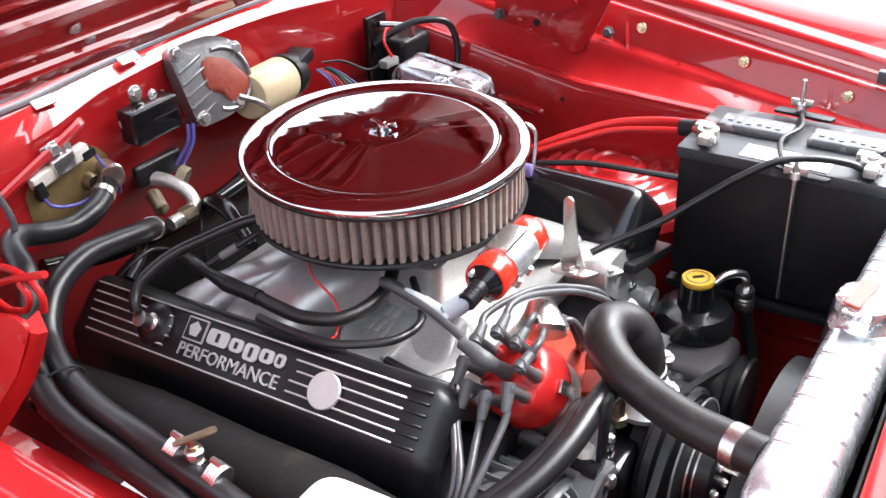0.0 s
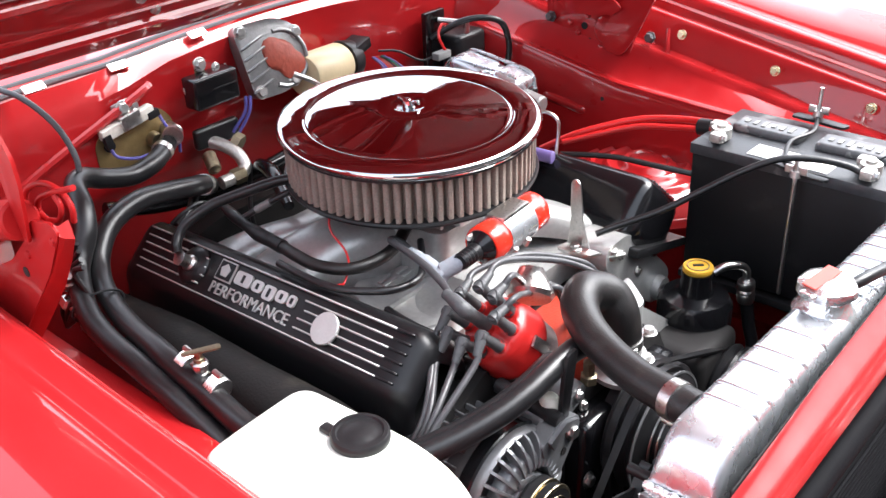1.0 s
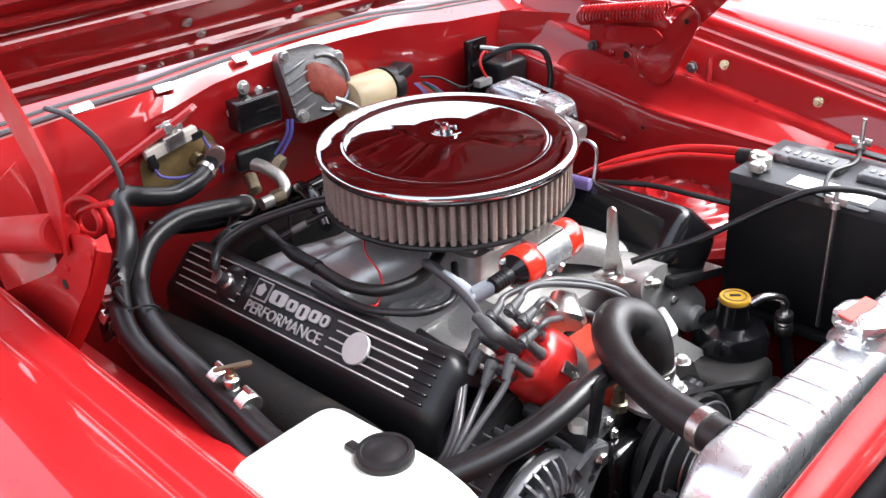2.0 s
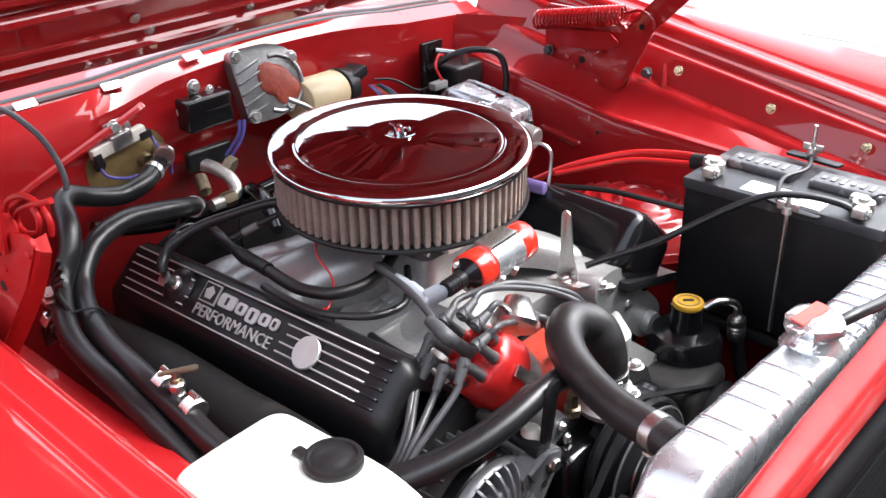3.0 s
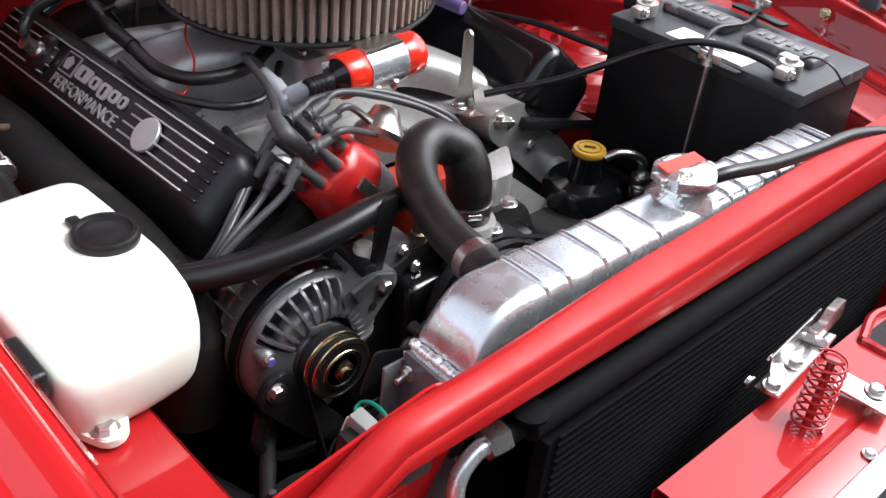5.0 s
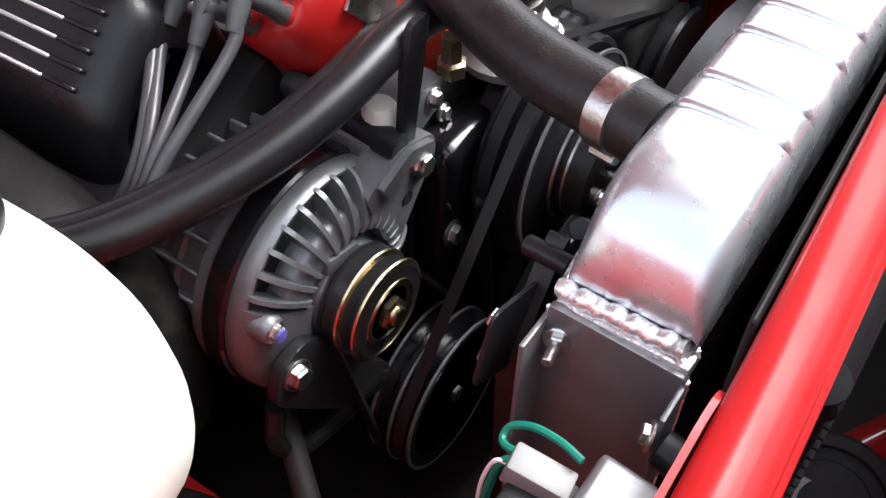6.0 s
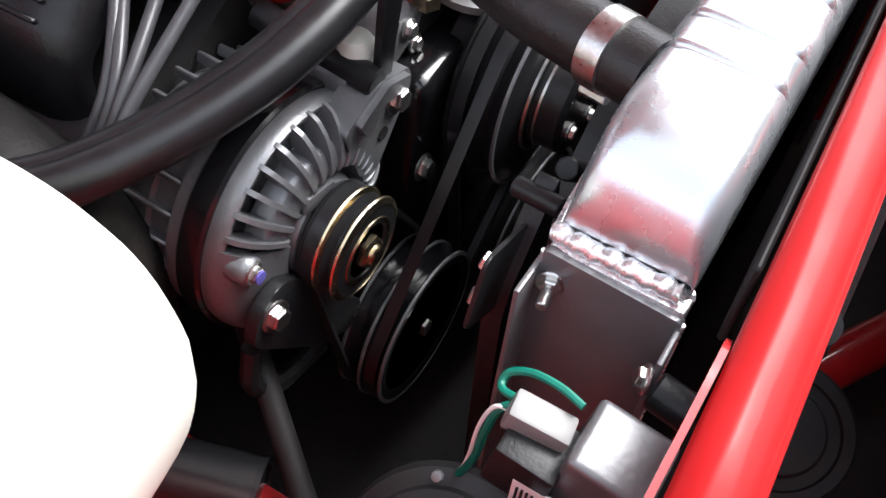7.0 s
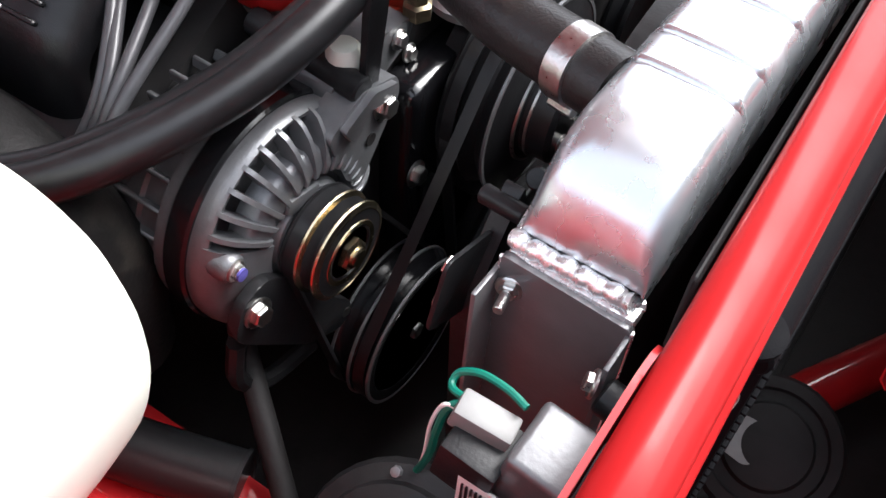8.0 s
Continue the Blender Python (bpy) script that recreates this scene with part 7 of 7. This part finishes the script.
bb = thing("brake_booster", (-0.36, 0.48, 0.80), "black plate and pushrod of the brake unit", "brake unit")
part("plate", box(FW + 0.022, 0.445, 0.915, 0.012, 0.055, 0.13, 0.003), GLOSS_BLACK, bb)
part("body", box(FW + 0.04, 0.505, 0.865, 0.06, 0.085, 0.13, 0.012, 3), BLACK, bb)
part("pushrod", rod((FW + 0.03, 0.450, 0.962), (FW + 0.075, 0.475, 0.958), 0.005), STEEL, bb)
part("pushrod_tip", box(FW + 0.078, 0.478, 0.950, 0.006, 0.012, 0.028, 0.002), STEEL, bb)
part("hose", tube([(FW + 0.03, 0.43, 0.93), (-0.30, 0.455, 0.962), (-0.27, 0.490, 0.968), (-0.245, 0.520, 0.955), (-0.235, 0.530, 0.91), (-0.235, 0.52, 0.86)], 0.006, 10), RUBBER, bb, "black vacuum hose")
mc = thing("master_cylinder", (-0.20, 0.42, 0.80), "bright cast master cylinder with a wire bail", "master cylinder")
part("body", box(-0.205, 0.430, 0.855, 0.15, 0.066, 0.05, 0.012, 3, pose(0, 0, 0, 0, 8, 0)), ALU, mc)
part("cover", join(box(-0.238, 0.430, 0.893, 0.088, 0.066, 0.034, 0.016, 5, pose(0, 0, 0, 0, 8, 0)), box(-0.152, 0.430, 0.880, 0.064, 0.066, 0.042, 0.013, 3, pose(0, 0, 0, 0, 14, 0)), box(-0.195, 0.430, 0.884, 0.03, 0.060, 0.030, 0.010, 3, pose(0, 0, 0, 0, -12, 0))), TANK, mc, "bright domed covers")
part("gasket", box(-0.200, 0.430, 0.872, 0.165, 0.072, 0.008, 0.003, 2, pose(0, 0, 0, 0, 8, 0)), BLACK, mc)
part("bail", tube([(-0.285, 0.395, 0.868), (-0.282, 0.400, 0.900), (-0.26, 0.405, 0.911), (-0.20, 0.41, 0.906), (-0.13, 0.415, 0.896), (-0.115, 0.42, 0.87)], 0.0034, 8), TANK, mc)
part("bail", tube([(-0.285, 0.465, 0.868), (-0.282, 0.462, 0.905), (-0.26, 0.460, 0.914), (-0.20, 0.458, 0.908), (-0.13, 0.455, 0.898), (-0.115, 0.452, 0.87)], 0.0034, 8), TANK, mc)
part("nose", rod((-0.13, 0.43, 0.855), (-0.085, 0.43, 0.848), 0.020), ALU, mc)
bl = thing("brake_line", (0.05, 0.24, 0.82), "bent bright metal vacuum line", "pipe")
part("line", tube([(0.035, 0.235, 0.930), (0.062, 0.243, 0.930), (0.078, 0.246, 0.920), (0.080, 0.246, 0.900), (0.074, 0.246, 0.850)], 0.0028, 8), STEEL, bl)
part("end", rod((0.030, 0.233, 0.930), (0.045, 0.238, 0.930), 0.006), GREY_PLASTIC, bl)

# ---- small hoses and wires over the intake ----
vh = thing("vacuum_hose", (0.0, -0.20, 0.84), "cracked black vacuum hose over the intake", "hose", "vacuum hoses")
part("hose", tube([(-0.060, -0.215, 0.860), (-0.047, -0.216, 0.860), (-0.012, -0.221, 0.860), (0.029, -0.222, 0.860), (0.068, -0.204, 0.860), (0.083, -0.168, 0.861), (0.081, -0.130, 0.864), (0.070, -0.095, 0.875)], 0.0085, 12), HOSE_TAN, vh)
part("sleeve", tube([(-0.200, -0.195, 0.868), (-0.165, -0.205, 0.868), (-0.130, -0.211, 0.865), (-0.100, -0.214, 0.862), (-0.070, -0.215, 0.861), (-0.046, -0.216, 0.860)], [0.006, 0.0085, 0.007, 0.0105, 0.0095, 0.0100], 12), BLACK, vh, "taped black sleeve")
part("tip", rod((-0.130, -0.190, 0.880), (-0.112, -0.176, 0.893), 0.0055), GREY_PLASTIC, vh)
part("branch", tube([(-0.145, -0.205, 0.868), (-0.130, -0.190, 0.880), (-0.108, -0.173, 0.896), (-0.095, -0.150, 0.905)], 0.0045, 10), RUBBER, vh)
vh2 = thing("vacuum_hose", (0.12, -0.22, 0.84), "thin black vacuum hose beside the valve cover", "hose", "vacuum hoses")
part("hose", tube([(-0.02, -0.246, 0.858), (0.03, -0.249, 0.858), (0.085, -0.244, 0.857), (0.127, -0.222, 0.857), (0.150, -0.196, 0.857), (0.152, -0.160, 0.857), (0.128, -0.128, 0.860), (0.10, -0.10, 0.866)], 0.0052, 10), RUBBER, vh2)
part("hose", tube([(0.125, -0.195, 0.815), (0.16, -0.205, 0.820), (0.19, -0.205, 0.818), (0.215, -0.195, 0.81)], 0.0055, 10), RUBBER, vh2)
rw = thing("thin_wire", (0.02, -0.10, 0.85), "thin red wire over the intake runner", "wire")
part("wire", tube([(-0.014, -0.140, 0.915), (-0.010, -0.160, 0.892), (0.007, -0.173, 0.880), (0.041, -0.183, 0.870), (0.064, -0.199, 0.862), (0.070, -0.215, 0.845), (0.076, -0.231, 0.852)], 0.0016, 6), RED_WIRE, rw)
tl = thing("transmission_line", (-0.1, -0.2, 0.8), "looped black cable behind the cylinder head", "cable")
part("cable", tube([(-0.30, -0.26, 0.80), (-0.27, -0.22, 0.845), (-0.26, -0.18, 0.85), (-0.255, -0.13, 0.80), (-0.26, -0.12, 0.74)], 0.003, 8), RUBBER, tl)
part("cable", tube([(-0.32, -0.05, 0.85), (-0.28, -0.09, 0.80), (-0.26, -0.10, 0.75)], 0.004, 8), RUBBER, tl)
sw = thing("cable_loop", (0.1, 0.40, 0.80), "thin black cable along the inner fender", "cable")
part("cable", tube([(0.02, 0.34, 0.815), (0.10, 0.37, 0.82), (0.18, 0.385, 0.818), (0.26, 0.40, 0.815)], 0.005, 8), RUBBER, sw)
gw = thing("washer_tube", (-0.4, -0.37, 0.9), "grey washer tube dropping from the cowl", "tube", move=(0, 0, 0.026))
part("tube", tube([(FW - 0.03, -0.385, 1.035), (FW + 0.01, -0.37, 1.025), (FW + 0.06, -0.358, 0.995), (FW + 0.09, -0.355, 0.955), (FW + 0.10, -0.362, 0.925)], 0.0042, 10), SEAL, gw)
clip = thing("cowl_clip", (FW - 0.03, -0.2, 1.03), "small bright metal clip on the cowl lip", "clip", "cowl clips")
part("clip", box(FW - 0.026, -0.2, 1.042, 0.014, 0.034, 0.005, 0.002, 2, pose(0, 0, 0, 0, 40, 0)), STEEL, clip)
for y, z in ((-0.335, 0.006), (-0.055, 0.012)):
    copy_thing(clip, pose(FW - 0.03, y, 1.03 + z, 0, 0, 4))

# ---- taped wiring loom behind the engine ----
loom = thing("wiring_loom", (-0.32, 0.0, 0.80), "black taped wiring loom draped behind the engine", "wiring")
part("loom", tube([(-0.345, -0.30, 0.86), (-0.335, -0.20, 0.835), (-0.325, -0.08, 0.828), (-0.320, 0.04, 0.838), (-0.330, 0.16, 0.850), (-0.345, 0.27, 0.880)], [0.012, 0.013, 0.011, 0.013, 0.012, 0.010], 12, 6), GLOSS_BLACK, loom, "taped black loom")
part("branch", tube([(-0.325, -0.03, 0.832), (-0.280, -0.06, 0.862), (-0.235, -0.075, 0.868), (-0.190, -0.095, 0.858), (-0.150, -0.115, 0.850)], [0.010, 0.011, 0.013, 0.010, 0.008], 12, 6), GLOSS_BLACK, loom)
part("branch", tube([(-0.330, -0.16, 0.832), (-0.300, -0.175, 0.850), (-0.270, -0.205, 0.846), (-0.262, -0.235, 0.832)], 0.007, 10, 6), RUBBER, loom)
for q_ in ((-0.345, -0.12, 0.815), (-0.350, 0.02, 0.822)):
    part("wire", tube([(q_[0], q_[1], q_[2]), (q_[0] + 0.03, q_[1] + 0.04, q_[2] + 0.035), (q_[0] + 0.02, q_[1] + 0.09, q_[2] + 0.01)], 0.0028, 8, 6), RUBBER, loom)
